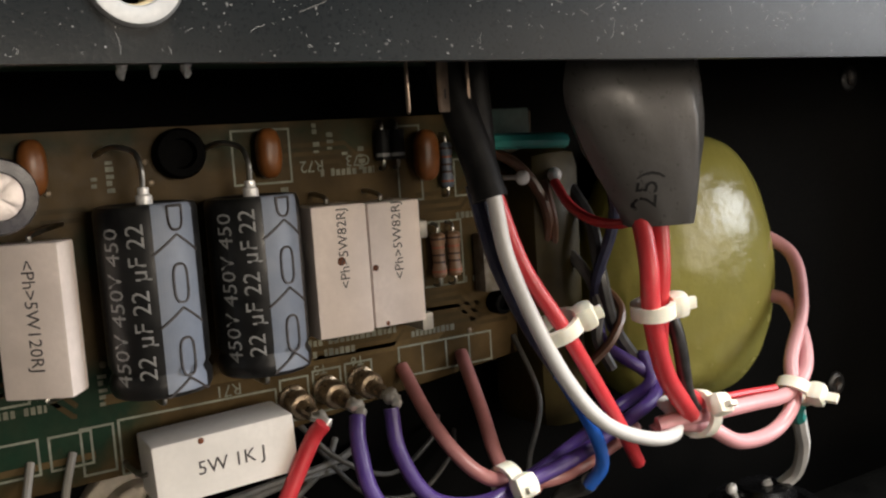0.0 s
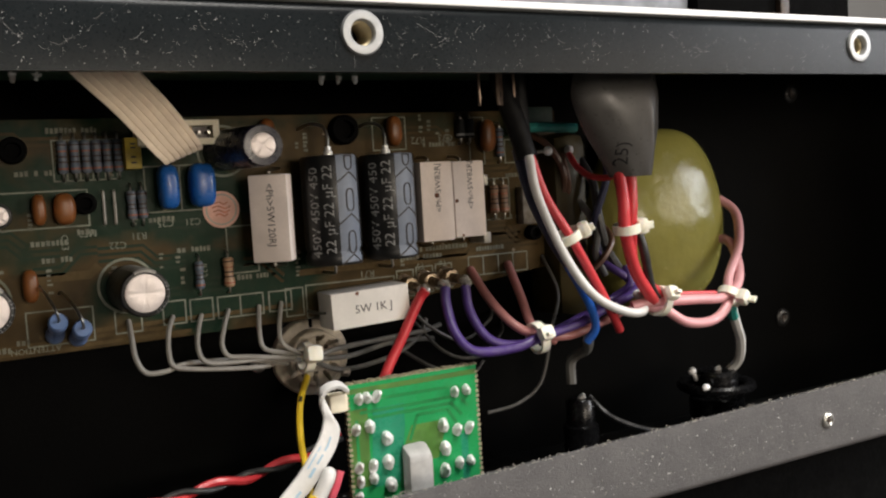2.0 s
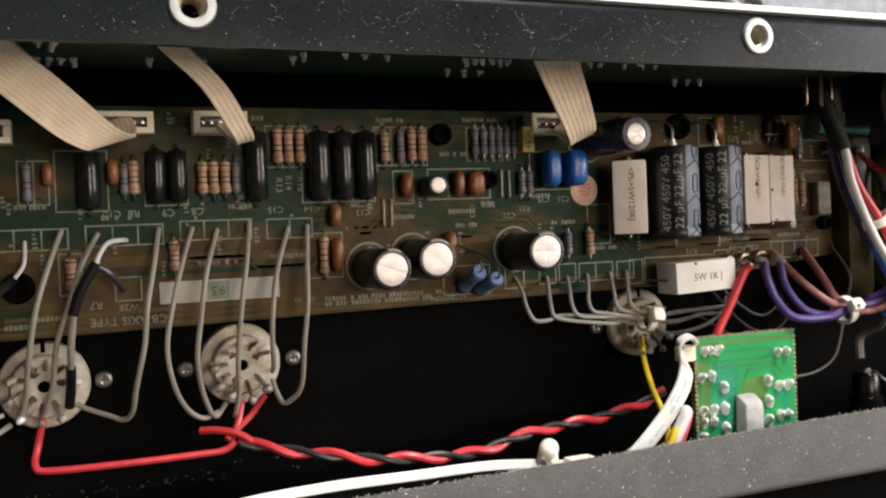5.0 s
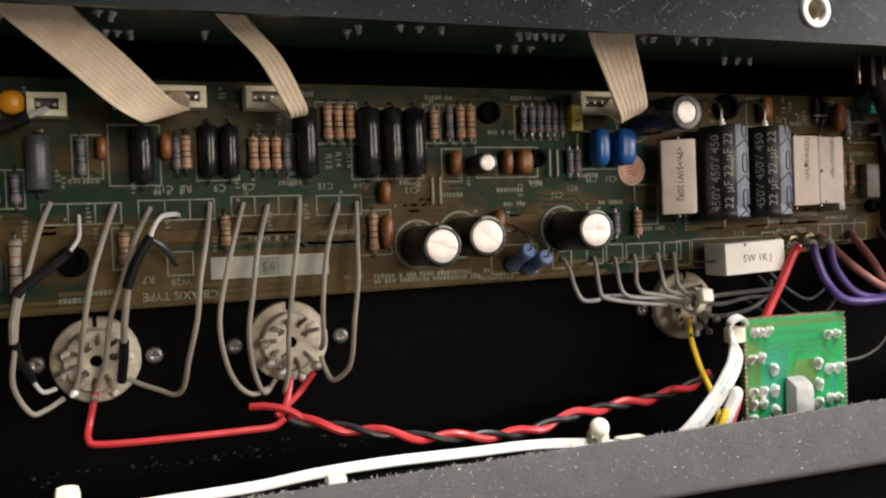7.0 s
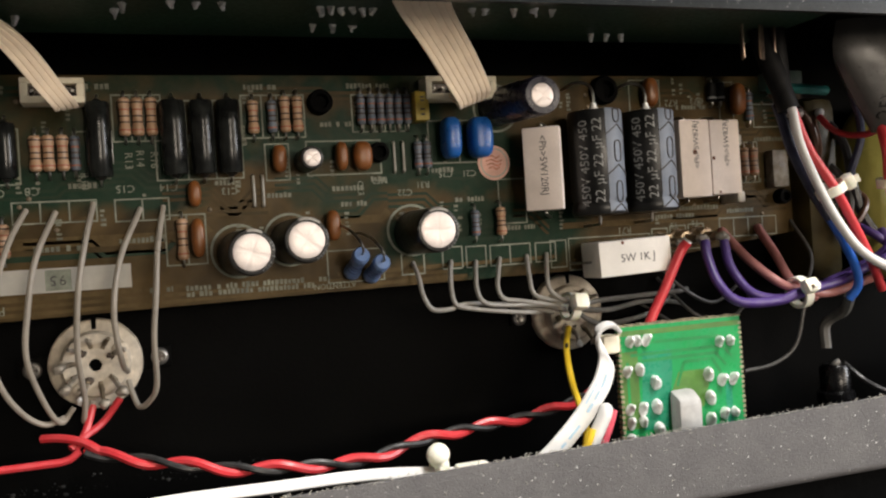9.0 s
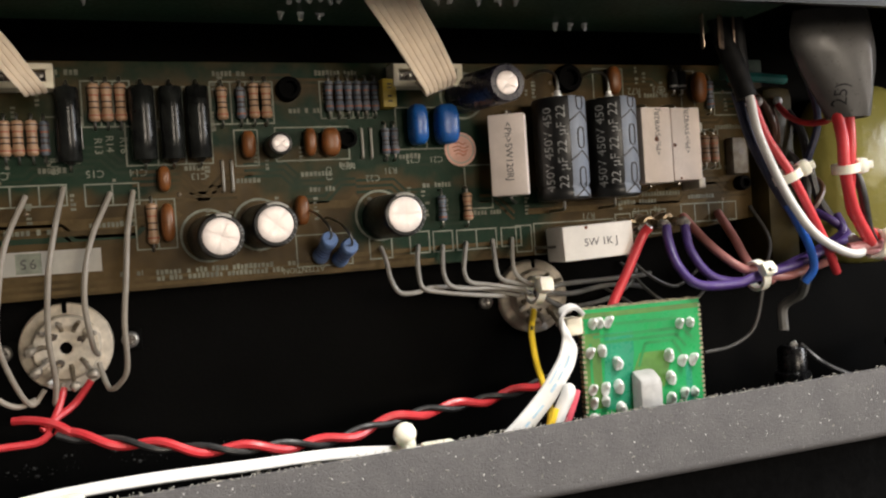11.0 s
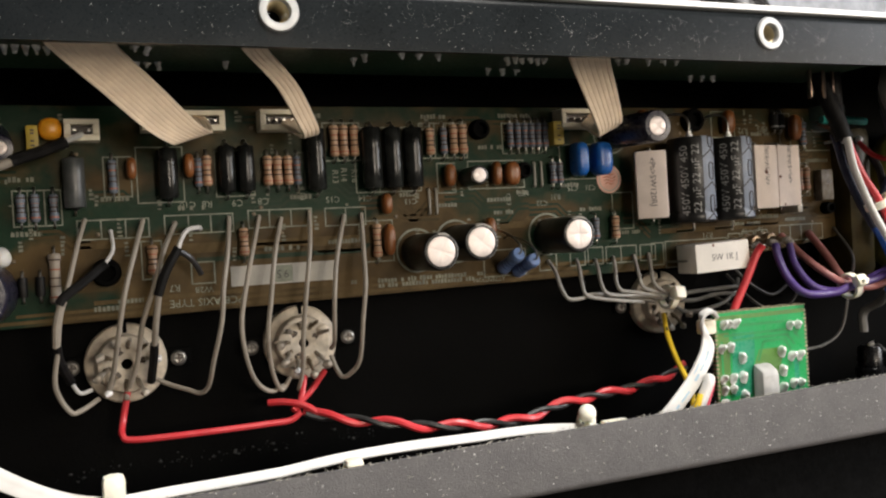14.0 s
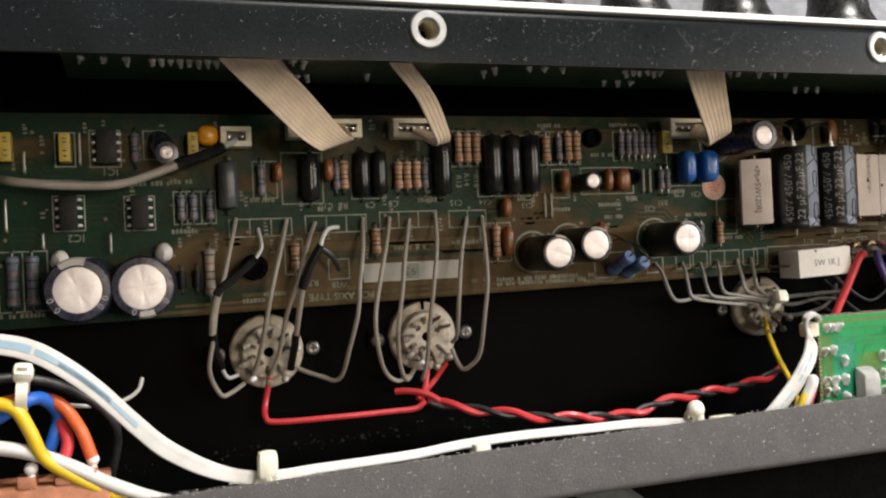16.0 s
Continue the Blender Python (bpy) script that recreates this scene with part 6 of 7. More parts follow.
for k in range(4):
    cone = B()
    lathe(cone, [(0, -2.5), (0.3, -2.45), (0.62, -1.9), (0.8, -1.2), (1.0, -0.5), (1.25, 0.0), (0, 0.05)], axis=(0.15, 1, -0.35), seg=14)
    for vtx in cone.verts:
        vtx.co.z *= 1.25
        vtx.co += Vector((0.3, 0.3, 0.3)) * noise.noise(vtx.co * 0.9 + Vector((5 * k, 0, 0)))
    joint_kinds.append(finish(cone, "solder_joint", SOLDER))
for px, pz, big in ((-15.1, 34.5, 0.9), (-12.9, 34.6, 0.9), (-10.4, 34.6, 0.9), (11.2, 32.1, 0.9), (14.6, 32.1, 0.9), (-16.3, 27.1, 0.9), (-12.7, 27.4, 1.0), (-8.3, 23.7, 1.15), (7.4, 24.0, 1.15), (11.3, 22.2, 1.0), (14.8, 22.3, 0.95),
                    (-16.1, 17.6, 0.9), (-12.4, 17.6, 1.0), (-8.4, 17.7, 1.15), (-16.0, 14.4, 0.9), (-12.5, 14.4, 0.9), (-8.0, 11.9, 1.15), (7.6, 18.1, 1.15), (7.3, 12.4, 1.15), (11.5, 13.6, 0.95), (14.8, 13.5, 0.9), (-16.5, 10.5, 0.8), (11.2, 7.0, 0.9), (-8.2, 6.4, 1.0)):
    ob = new("solder_joint", random.choice(joint_kinds))
    ob.parent = small
    ob.location = (px * MM, -0.02 * MM, pz * MM)
    ob.rotation_euler = (0, random.uniform(-0.4, 0.4), 0)
    ob.scale = (big * 1.12, 1.1, big * 1.2)
for name, mat, quad in (("mask_patch", MASK_TEAL, ((-11.6, 31.6), (-3.2, 31.6), (-3.2, 26), (-5.2, 12), (-12.4, 12), (-12.4, 19))), ("bare_patch", MASK_OLIVE, ((-18, 32), (-13, 32), (-13, 12.6), (-18, 12.6))),
                        ("bare_patch", MASK_OLIVE, ((-1.4, 25.6), (6.4, 25.6), (7.6, 22), (5.6, 16), (-3.6, 16), (-3.6, 21))), ("mask_patch", MASK_TEAL, ((12.4, 21), (14.4, 21), (14.4, 8), (12.4, 8))),
                        ("bare_patch", MASK_OLIVE, ((-17.8, 37.2), (17.6, 37.2), (17.6, 35.9), (-17.8, 35.9)))):
    bm = B()
    bm.faces.new([bm.verts.new((px, -0.03, pz)) for px, pz in quad])
    part(name, bm, mat, small)
for pts in ([(-15, 34), (12, 33.6), (15, 30)], [(-2, 22), (0.4, 28), (9, 28), (11.4, 24)], [(-15, 31), (12, 31), (15, 28)], [(-13, 29.4), (10, 29.4), (13, 26)], [(-16, 29.4), (-16, 8)]):
    bm = B()
    for (a, b2), (c, d) in zip(pts, pts[1:]):
        q = Vector((c - a, 0, d - b2))
        s = Vector((-q.z, 0, q.x)).normalized() * 0.4
        f = [bm.verts.new(Vector(p) + e) for p, e in (((a, -0.05, b2), s), ((c, -0.05, d), s), ((c, -0.05, d), -s), ((a, -0.05, b2), -s))]
        bm.faces.new(f)
    part("copper_track", bm, TRACE_DEEP, small)
bm = block(B(), -4.9, 1.9, -5.0, -0.1, 2, 21.6, 1.5)
for vtx in bm.verts:
    if vtx.co.z > 15:          # the top slopes down to the front and has a worn lip
        vtx.co.z -= 2.6 * max(0.0, -vtx.co.y - 0.8) / 4.4
    vtx.co += Vector((0.25, 0.2, 0.2)) * noise.noise(vtx.co * 0.4)
part("plastic_post", bm, material("grey_white_post_plastic", (0.4, 0.395, 0.385), 0.5, patch=250, vary=0.12, bump=0.1), small, "grey white plastic post with a slanted top")
bm = block(B(), -22.6, -17.8, -0.6, 3.6, 32.0, 36.6, 1.0)
part("plug", bm, HOUSING, small, "clear ivory plug")
part("rear_switch", block(B(), -9, 10, 1.6, 9, 4, 30, 0.6), CHIP, small, "black switch body behind the board")
part("foot", block(B(), -12, 12, 0, 9, 0, 2.4, 0.3), CHIP, small)

# ---- right bay: sleeve, transformer, harness ----
sleeve = thing("shrink_sleeve", (78, 24, 78), "grey shrink sleeve over red wires, hanging from the top", "cable sleeve")
bm = B()
rings = []
# a broad face turned to one side, a soft fold, then a narrow face
shape = smooth_path([(-1, 0.3, 0), (-0.86, -0.2, 0), (-0.45, -0.62, 0), (0.05, -0.92, 0), (0.42, -1.05, 0), (0.58, -1.04, 0), (0.72, -0.86, 0), (0.93, -0.4, 0), (1, 0.05, 0), (0.72, 0.75, 0), (0, 0.95, 0), (-0.75, 0.8, 0), (-1, 0.3, 0)], 4)[:-1]
for z, xl, xr, d in ((0.3, 79.8, 90.7, 4.4), (3, 78.2, 91.4, 4.7), (8, 75, 92.8, 5.2), (13, 72, 94, 5.6), (17, 69.9, 94.6, 5.8), (20, 68.6, 94.8, 5.7), (23, 68.4, 94.6, 5.4), (26, 68.8, 94.2, 4.8), (29.5, 69.4, 93.6, 4.2)):
    ring = []
    for k, q in enumerate(shape):
        f = 1 + 0.02 * math.sin(0.9 * k + z * 0.3) + 0.03 * noise.noise(Vector((q.x * 2, q.y * 2, z * 0.12)))
        ring.append(bm.verts.new(((xl + xr) / 2 - 78 + (xr - xl) / 2 * f * q.x, d * f * q.y, z)))
    rings.append(ring)
mid = 7.2
inner = [bm.verts.new((mid + (v2.co.x - mid) * 0.88, v2.co.y * 0.84, 0.5)) for v2 in rings[0]]
deep = [bm.verts.new((mid + (v2.co.x - mid) * 0.84, v2.co.y * 0.8, 6)) for v2 in rings[0]]
loops = [deep, inner] + rings
m = len(shape)
for a, b2 in zip(loops, loops[1:]):
    for k in range(m):
        bm.faces.new((a[k], a[(k + 1) % m], b2[(k + 1) % m], b2[k]))
bm.faces.new(rings[-1])
bmesh.ops.recalc_face_normals(bm, faces=bm.faces)
skin = BVHTree.FromBMesh(bm)
part("tubing", bm, SHRINK_GREY, sleeve)
bm = B()
lettering(bm, "25)", 3.3, (2.4, 0, 6.4), (0, 0, 1), (-1, 0, 0))
for vtx in bm.verts:           # the print lies on the tubing
    hit = skin.ray_cast(Vector((vtx.co.x, -30, vtx.co.z)), Vector((0, 1, 0)))[0]
    vtx.co.y = (hit.y if hit else -5.0) - 0.06
part("printed_text", bm, SHRINK_BLACK, sleeve)

wire([(96, 40, 104), (93, 36, 98), (88.6, 31, 92), (86, 28, 86)], 0.8, DULL_WIRE, "dull grey wire going behind the grey sleeve", "dull grey wires")
wire([(98, 41, 104), (95, 37, 98), (90.4, 32, 92), (88, 29, 86)], 0.9, BLACK_WIRE, "black wire going behind the grey sleeve")
wire([(101, 46, 104), (97, 44, 97), (95, 42, 90), (94, 40, 84)], 0.8, DARK_RED_WIRE, "dark red wire behind the grey sleeve")
choke = thing("transformer", (119.5, 55, 36), "olive yellow taped transformer against the wall", "transformer")
bm = B()
rings = []
for i in range(49):
    t = math.pi * i / 48
    z = 28.2 - 28.2 * math.cos(t)
    ring = []
    for k in range(96):
        a = 2 * math.pi * k / 96
        c, s = math.cos(a), math.sin(a)
        rad = max(0.03, math.sin(t) ** 0.6) * (1 - 0.1 * max(0, -math.cos(t)))
        fold = abs(noise.noise(Vector((c * 5 + t, s * 5, t * 3.0))))
        wob = 1 + 0.02 * noise.noise(Vector((c * 2.2, s * 2.2, t * 1.6))) - 0.012 * max(0, 0.14 - fold) / 0.14 + 0.005 * noise.noise(Vector((c * 14, s * 14, t * 9)))
        ring.append(bm.verts.new((24.6 * rad * wob * math.copysign(abs(c) ** 0.8, c), 13.6 * rad * wob * math.copysign(abs(s) ** 0.8, s), z)))
    rings.append(ring)
for a, b2 in zip(rings, rings[1:]):
    for k in range(96):
        bm.faces.new((a[k], a[(k + 1) % 96], b2[(k + 1) % 96], b2[k]))
bm.faces.new(rings[0][::-1])
bm.faces.new(rings[-1])
part("taped_coil", bm, TAPE, choke, "olive yellow tape with creases and a sharp gloss")
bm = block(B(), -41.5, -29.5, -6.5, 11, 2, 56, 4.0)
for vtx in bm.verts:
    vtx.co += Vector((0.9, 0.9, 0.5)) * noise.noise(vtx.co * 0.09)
part("coil_side", bm, TAPE_SHADED, choke, "taped side of the coil behind the wires")
# near-black block fills the gap in place of its shade
part("core", block(B(), -31, -22, 4, 12.5, 5, 53, 0.8), STEEL_INSIDE, choke, "near-black block in the gap between the taped sides")
bm = B()
block(bm, -5, 27, 4, 13, 4, 22, 2.5)
part("end_piece", bm, GREEN_WIRE, choke, "dark green end piece")
part("wall_plate", block(B(), -10, 10, 10, 14, 8, 50, 0.6), STEEL_INSIDE, choke)

lab = "wire of the mains harness"
wire([(55.5, 29, 87), (56, 28, 85), (57, 27, 76), (61, 26, 65), (66, 25, 55), (73, 25, 47), (83, 26, 42), (90, 27, 41), (92, 29, 43.6), (92, 32, 45.5)], 1.25, WHITE_WIRE, "white " + lab, "mains harness", 10)
wire([(57, 30, 87), (57.4, 29, 84), (60, 27, 74), (65.4, 25, 64), (72, 26, 54), (79, 28, 44), (85, 31, 36)], 1.25, RED_WIRE, "red " + lab, "mains harness", 10)
bw = wire([(55.6, 33, 87), (56, 32, 83), (58, 31, 74), (63, 30, 63), (69, 29, 53), (74, 29, 44), (76, 30, 38), (74.4, 32, 34)], 1.2, BLUE_WIRE, "blue " + lab + " darkened navy where shaded", "mains harness", 10)
# navy tube paints the shade on the upper part of the blue wire
sleeve_on(bw, [(55.6, 33, 87), (56, 32, 83), (58, 31, 74), (63, 30, 63), (67.2, 29.2, 56)], 1.32, NAVY_WIRE, "navy tube painting shade on the upper wire")
sl = solid("shrink_sleeve", tube(B(), [(0, 0, 0), (1.4, -2, -9), (3, -4, -17), (3.8, -5.6, -23)], 3.2, 12, taper=(0.9, 0.85)), SHRINK_BLACK, "black shrink sleeve over the harness at the board tabs", "cable sleeve", place=(52.4, 35, 108))
part("cut_end", tube(B(), [(3.7, -5.4, -22.2), (3.82, -5.65, -23.2)], 2.85, 12, smooth=False), SHRINK_BLACK, sl, "rolled cut end")
sl = solid("shrink_sleeve", tube(B(), [(0, 0, 0), (0.6, 0, -10), (0, -1.5, -21)], 2.4, 12), SHRINK_BLACK, "black shrink sleeve over a blue wire", "cable sleeve", place=(56.5, 33, 107))
part("cut_end", tube(B(), [(0.05, -1.4, -20.4), (0, -1.52, -21.2)], 2.52, 12, smooth=False), SHRINK_BLACK, sl, "rolled cut end")
wire([(81.4, 25, 86), (81.4, 24, 80), (80.8, 21.8, 72), (81.2, 22, 64), (85.6, 24, 53), (94, 27, 43.6)], 1.65, RED_WIRE, "thick red " + lab, "mains harness", 10)
wire([(85, 24.5, 86), (84.8, 23.4, 80), (84, 22.4, 71), (84.2, 23.4, 64), (87.4, 26.4, 53), (97, 27.8, 44.6)], 1.6, RED_WIRE, "thick red " + lab, "mains harness", 10)
wire([(86.4, 26.4, 84), (86.4, 26.4, 78), (86.4, 26, 69), (88.6, 24, 59), (92.4, 26, 48), (97, 28, 43)], 1.3, BLACK_WIRE, "black " + lab, "mains harness", 10)
wire([(88, 29, 42.6), (91, 28, 43), (98, 27, 43), (111, 28, 42), (123, 30, 41), (131, 32, 44), (135.5, 36, 50), (138, 42, 56), (136, 48, 57)], 1.45, PINK_WIRE, "pink wire tied in a loop before the transformer", "pink wires", 10)
wire([(88, 30, 41), (91, 29, 42), (98, 27.5, 40.6), (106, 27, 36), (118, 29, 35), (125, 30, 39.4), (129.4, 34, 46), (138, 38, 55), (143, 44, 65), (138, 50, 71)], 1.45, PINK_WIRE, "pink wire tied in a loop before the transformer", "pink wires", 10)
wire([(98, 29, 44.4), (110, 30, 43.6), (121, 31, 42.4)], 0.7, RED_WIRE, "thin red wire beside the pink ones", "pink wires")
wire([(37, 42, 52), (36, 40, 48), (36, 36, 41), (40, 33, 36), (52, 32.6, 35.4), (59, 32.6, 37), (72, 33, 39), (83, 34, 42), (94, 36, 45), (99, 42, 48), (102, 50, 51)], 1.3, PURPLE_WIRE, "purple wire from a board post, in a low loop", "purple wires", 10)
wire([(43, 42, 52), (43, 40, 45), (46, 36, 38), (54, 34.4, 35.6), (63, 34.6, 37), (78, 38, 40), (90, 41, 43), (95, 38, 47), (96, 41, 52)], 1.25, PURPLE_WIRE, "purple wire from a board post, in a low loop", "purple wires", 10)
wire([(99, 40, 46), (94, 40, 50), (90, 44, 54), (92, 50, 58)], 1.2, PURPLE_WIRE, "purple wire end curling behind the harness", "purple wires", 10)
wire([(52.5, 55.8, 54.6), (52, 45, 47), (54, 37, 41), (59, 34.6, 38), (70, 34.4, 36), (83, 36, 38), (91, 38, 39.4)], 1.25, DUSTY_PINK_WIRE, "dusty pink wire from the board into the tied bunch", "pink wires", 10)
wire([(65, 55.8, 55), (62, 45, 47), (60, 38, 41), (60.4, 34.8, 38.6), (66, 35, 35)], 1.25, DUSTY_PINK_WIRE, "dusty pink wire from the board into the tied bunch", "pink wires", 10)
wire([(77, 55.8, 56.4), (76, 47, 46), (72.4, 46, 36), (71.4, 46, 31), (67.7, 46, 21), (59.9, 46, 16.6), (50, 46, 15.6)], 0.5, SHADED_GREY_WIRE, "thin dull grey wire", "dull grey wires")
rw = wire([(30.8, 41, 52.2), (29, 42, 49.6), (24, 42, 41), (18, 42, 31), (15, 42, 22), (12, 42, 14)], 1.3, RED_WIRE, "red wire from a soldered board post", "hook-up wires", 10)
wire([(82, 47, 85.6), (81.4, 42, 81.4), (81.8, 36, 78.8), (83.2, 30, 78.4), (84.4, 26.5, 80.5)], 0.9, RED_WIRE, "thin red wire entering the grey sleeve")
wire([(81, 49, 86), (82, 48, 77), (83, 52, 70), (80, 58, 64)], 1.0, BROWN_WIRE, "brown wire behind the harness")
wire([(69, 52, 93.4), (76, 48, 88), (81, 48, 78), (80, 54, 66)], 1.0, BROWN_WIRE, "brown wire behind the harness")
wire([(64, 46, 93.6), (73, 45, 93.4), (84, 46, 93)], 1.4, TEAL_WIRE, "teal sleeved wire across the top")
wire([(84, 38, 96), (90, 40, 80), (88, 44, 66), (92, 48, 56)], 1.1, NAVY_WIRE, "dark blue wire behind the harness")
wire([(88, 50, 84), (89.4, 46, 77), (89, 43.6, 68), (91, 43, 58), (95, 42, 51)], 1.3, BLACK_WIRE, "black wire in the gap of the transformer", "dull grey wires")
wire([(86, 52, 74), (87.6, 46, 68), (88.6, 44, 62), (87, 43, 56), (89.4, 42, 50)], 1.1, SHADED_GREY_WIRE, "grey wire coloured darker for the shade in the transformer gap", "dull grey wires")
wire([(92.6, 50, 66), (93, 43, 61), (89, 41, 56), (84.6, 42, 52)], 0.9, BROWN_WIRE, "brown wire crossing the gap of the transformer", "dull grey wires")
wire([(128, 32, 38), (133, 35, 31), (138, 38.4, 25), (140.6, 42, 18), (139, 45, 14)], 1.5, WHITE_WIRE, "translucent white wire going down to a socket")
wire([(127, 31, 37.4), (128.6, 32.4, 35.4), (130, 33, 34)], 1.6, TEAL_WIRE, "teal sleeved end of a wire")

# turret posts at the lower board edge
for x, z in ((31.6, 52.8), (37.8, 53.4), (44.2, 53.8)):
    ob = on_board("solder_post", x, z, "brown turret post with a bright solder tip", "terminal", "turret posts")
    bm = B()
    lathe(bm, [(2.5, 0), (2.5, -0.7), (1.9, -1.0), (1.8, -2.2), (2.3, -2.5), (2.35, -4.4), (2.0, -4.9), (1.3, -5.0), (1.2, -8.4), (0.9, -9.4), (0, -9.6)], axis=(0, 1, 0.06), seg=18)
    part("post", bm, POST_METAL, ob, "brown tinned metal post")
    bm = B()
    blob(bm, (0, -11.4, -0.5), (1.15, 2.2, 1.2), 12)
    blob(bm, (0.3, -13.0, -1.2), (0.95, 1.2, 1.2), 10)
    for vtx in bm.verts:
        vtx.co += Vector((0.55, 0.35, 0.55)) * noise.noise(vtx.co * 0.9 + Vector((x, 0, 0)))
    part("solder_tip", bm, SOLDER_BRIGHT, ob)

# spade tabs under the control board
for x, y, turn in ((43.5, 30, 62), (49.5, 30, 35), (54.6, 32, 75)):
    ob = thing("spade_tab", (x, y, 107), "browned metal spade tab under the control board", "terminal", "spade tabs")
    ob.rotation_euler = (0, 0, radians(turn))
    bm = block(B(), -1.6, 1.6, -0.3, 0.3, -8.8, 0.4, 0.28)
    part("blade", bm, TAB_METAL, ob)
    part("slot", block(B(), -0.5, 0.5, -0.34, 0.34, -7.0, -5.2, 0.3), INK, ob)
# pale relay body and twin solder lugs at the board's end
ob = on_board("relay", 73.6, 97.0, "pale green box part at the end of the board", "relay", "")
part("body", block(B(), -5, 5, -7, 0, -2.4, 2.4, 0.5), material("pale_green_plastic", (0.12, 0.2, 0.17), 0.5, patch=200), ob)
for x in (75.4, 82.6):
    bm = B()
    blob(bm, (0, -8.4, 0), (1.4, 1.4, 1.4), 10)
    tube(bm, [(0, -8.4, 0), (0, 0, 0)], 0.5, 6, smooth=False)
    solid("solder_lug", bm, SOLDER, "bright solder lug on a pin", "terminal", "solder lugs", place=(x, BOARD, 86.8))
# black sockets on the floor of the right bay
def floor_socket(x, y, r, h, label):
    ob = thing("panel_socket", (x, y, FLOOR), label, "socket", "black sockets")
    bm = B()
    lathe(bm, [(0, 0), (r * 1.35, 0), (r * 1.35, 2.2), (r * 1.05, 2.8), (r, 3.4), (r, h * 0.6), (r * 0.82, h * 0.62), (r * 0.8, h - 1), (r * 0.65, h), (0, h)], seg=24)
    part("body", bm, SOCKET_BLACK, ob)
    bm = B()
    tube(bm, [(0, 0, h - 0.5), (0, -0.6, h + 0.4), (0.8, -1.4, h + 0.9)], 0.8, 8)
    part("solder_lug", bm, SOLDER, ob)
    return ob


floor_socket(82.6, 48, 5.2, 20, "black round panel socket with a bright lug on the floor")
broad = floor_socket(134.5, 46, 8.5, 21, "broad black collared panel socket with bright lugs on the floor")
bm = B()
lathe(bm, [(8.6, 15.0), (11.4, 14.8), (12.2, 15.6), (12.2, 16.8), (11.4, 17.6), (9.4, 17.4), (8.6, 16.6), (8.6, 15.0)], seg=36)
part("collar", bm, SOCKET_BLACK, broad, "glossy black screw collar")
for x, y, z in ((-9.6, -5.6, 17.6), (-8.0, 2.0, 21.4)):
    bm = blob(B(), (x, y, z), (1.5, 1.1, 1.3), 10)
    tube(bm, [(x, y, z), (x * 0.8, y * 0.8, z - 3)], 0.7, 6, smooth=False)
    part("solder_lug", bm, SOLDER, broad)
floor_socket(108, 34, 4.0, 9, "small black panel socket on the floor")
wire([(74.6, 31.6, 35), (80, 40, 30), (79.6, 47, 26), (79.2, 47, 19)], 1.5, DULL_WIRE, "grey sleeved wire end going to a black socket", "dull grey wires")
wire([(86, 48, 14), (90, 42, 8), (104, 40, 2), (120, 42, 0), (138, 47, 5), (140, 50, 12)], 0.75, BLACK_WIRE, "black wire loop on the floor", "dull grey wires")
# ---- left bay: audio lead, terminal strip and its wires ----
w = wire([(-231.8, 55.8, 81.6), (-230.6, 50, 81.2), (-227.5, 45.4, 80.3), (-222, 44, 79.6), (-215, 44, 79), (-204, 44, 79), (-196, 45, 81.2), (-187, 46, 84.6)], 1.15, GREY_WIRE, "grey screened lead across the board to a connector", "hook-up wires", 10)
sleeve_on(w, [(-188.6, 45.6, 84), (-187, 46, 84.7), (-182, 46, 86.3), (-176.2, 47, 88.8)], 1.45, SHRINK_BLACK, "black shrink sleeve")
sleeve_on(w, [(-176.6, 47, 88.7), (-174.6, 48, 89.8), (-172.5, 50.6, 91.0)], 0.7, WHITE_WIRE, "pale bare end", "wire_end")
term = thing("terminal_strip", (-221, 27, FLOOR), "orange brown terminal strip with soldered lugs, on the floor", "terminal strip")
part("base", block(B(), -20, 13.8, -7, 7, 0, 16.4, 0.8), TERMINAL, term)
for k, x in enumerate((-11, -2.6, 5, 10)):
    part("rib", block(B(), x - 2.6, x + 1.2, -7.4, -1.5, 16.3, 18.2 + 0.6 * (k % 2), 0.5), TERMINAL, term)
for x, y in ((-2.4, -6), (4.0, -2.6), (10.2, -2.6), (-12, -5)):
    bm = B()
    tube(bm, [(x, y, 13), (x, y, 19.6)], 0.9, 8, smooth=False)
    blob(bm, (x, y, 20.4), (1.5, 1.4, 1.5), 10)
    part("solder_lug", bm, SOLDER, term)
L = "wires at the terminal strip"
wire([(-240, 31, 27), (-233, 30, 28), (-225, 28, 29), (-218, 26, 28), (-213.4, 24.4, 22), (-211, 24.4, 15)], 1.45, ORANGE_WIRE, "orange red wire bent down to a terminal", L, 10)
wire([(-240, 23, 22), (-230, 22, 26), (-225, 21, 29), (-221, 24, 29.4), (-218, 28, 25), (-219, 28, 20), (-221, 28, 15)], 1.5, BLUE_WIRE, "blue wire bent down to a terminal", L, 10)
wire([(-236, 23, 32), (-231, 21, 30), (-226, 20, 28), (-223, 18.6, 23), (-220.6, 19.4, 17), (-215, 20.5, 12), (-206, 22, 6), (-196, 24, 0)], 1.5, YELLOW_WIRE, "yellow wire crossing before the terminal strip", L, 10)
wire([(-218, 28.4, 24), (-216, 26, 19), (-217, 24.4, 14.6)], 1.4, RED_WIRE, "red wire soldered to a terminal", L, 10)
wire([(-240, 21, 22), (-230, 20, 20), (-223, 20, 18), (-215, 20.4, 14), (-207, 21, 9), (-197, 22, 4), (-186, 24, 0)], 1.6, WHITE_WIRE, "white wire crossing before the terminal strip", L, 10)
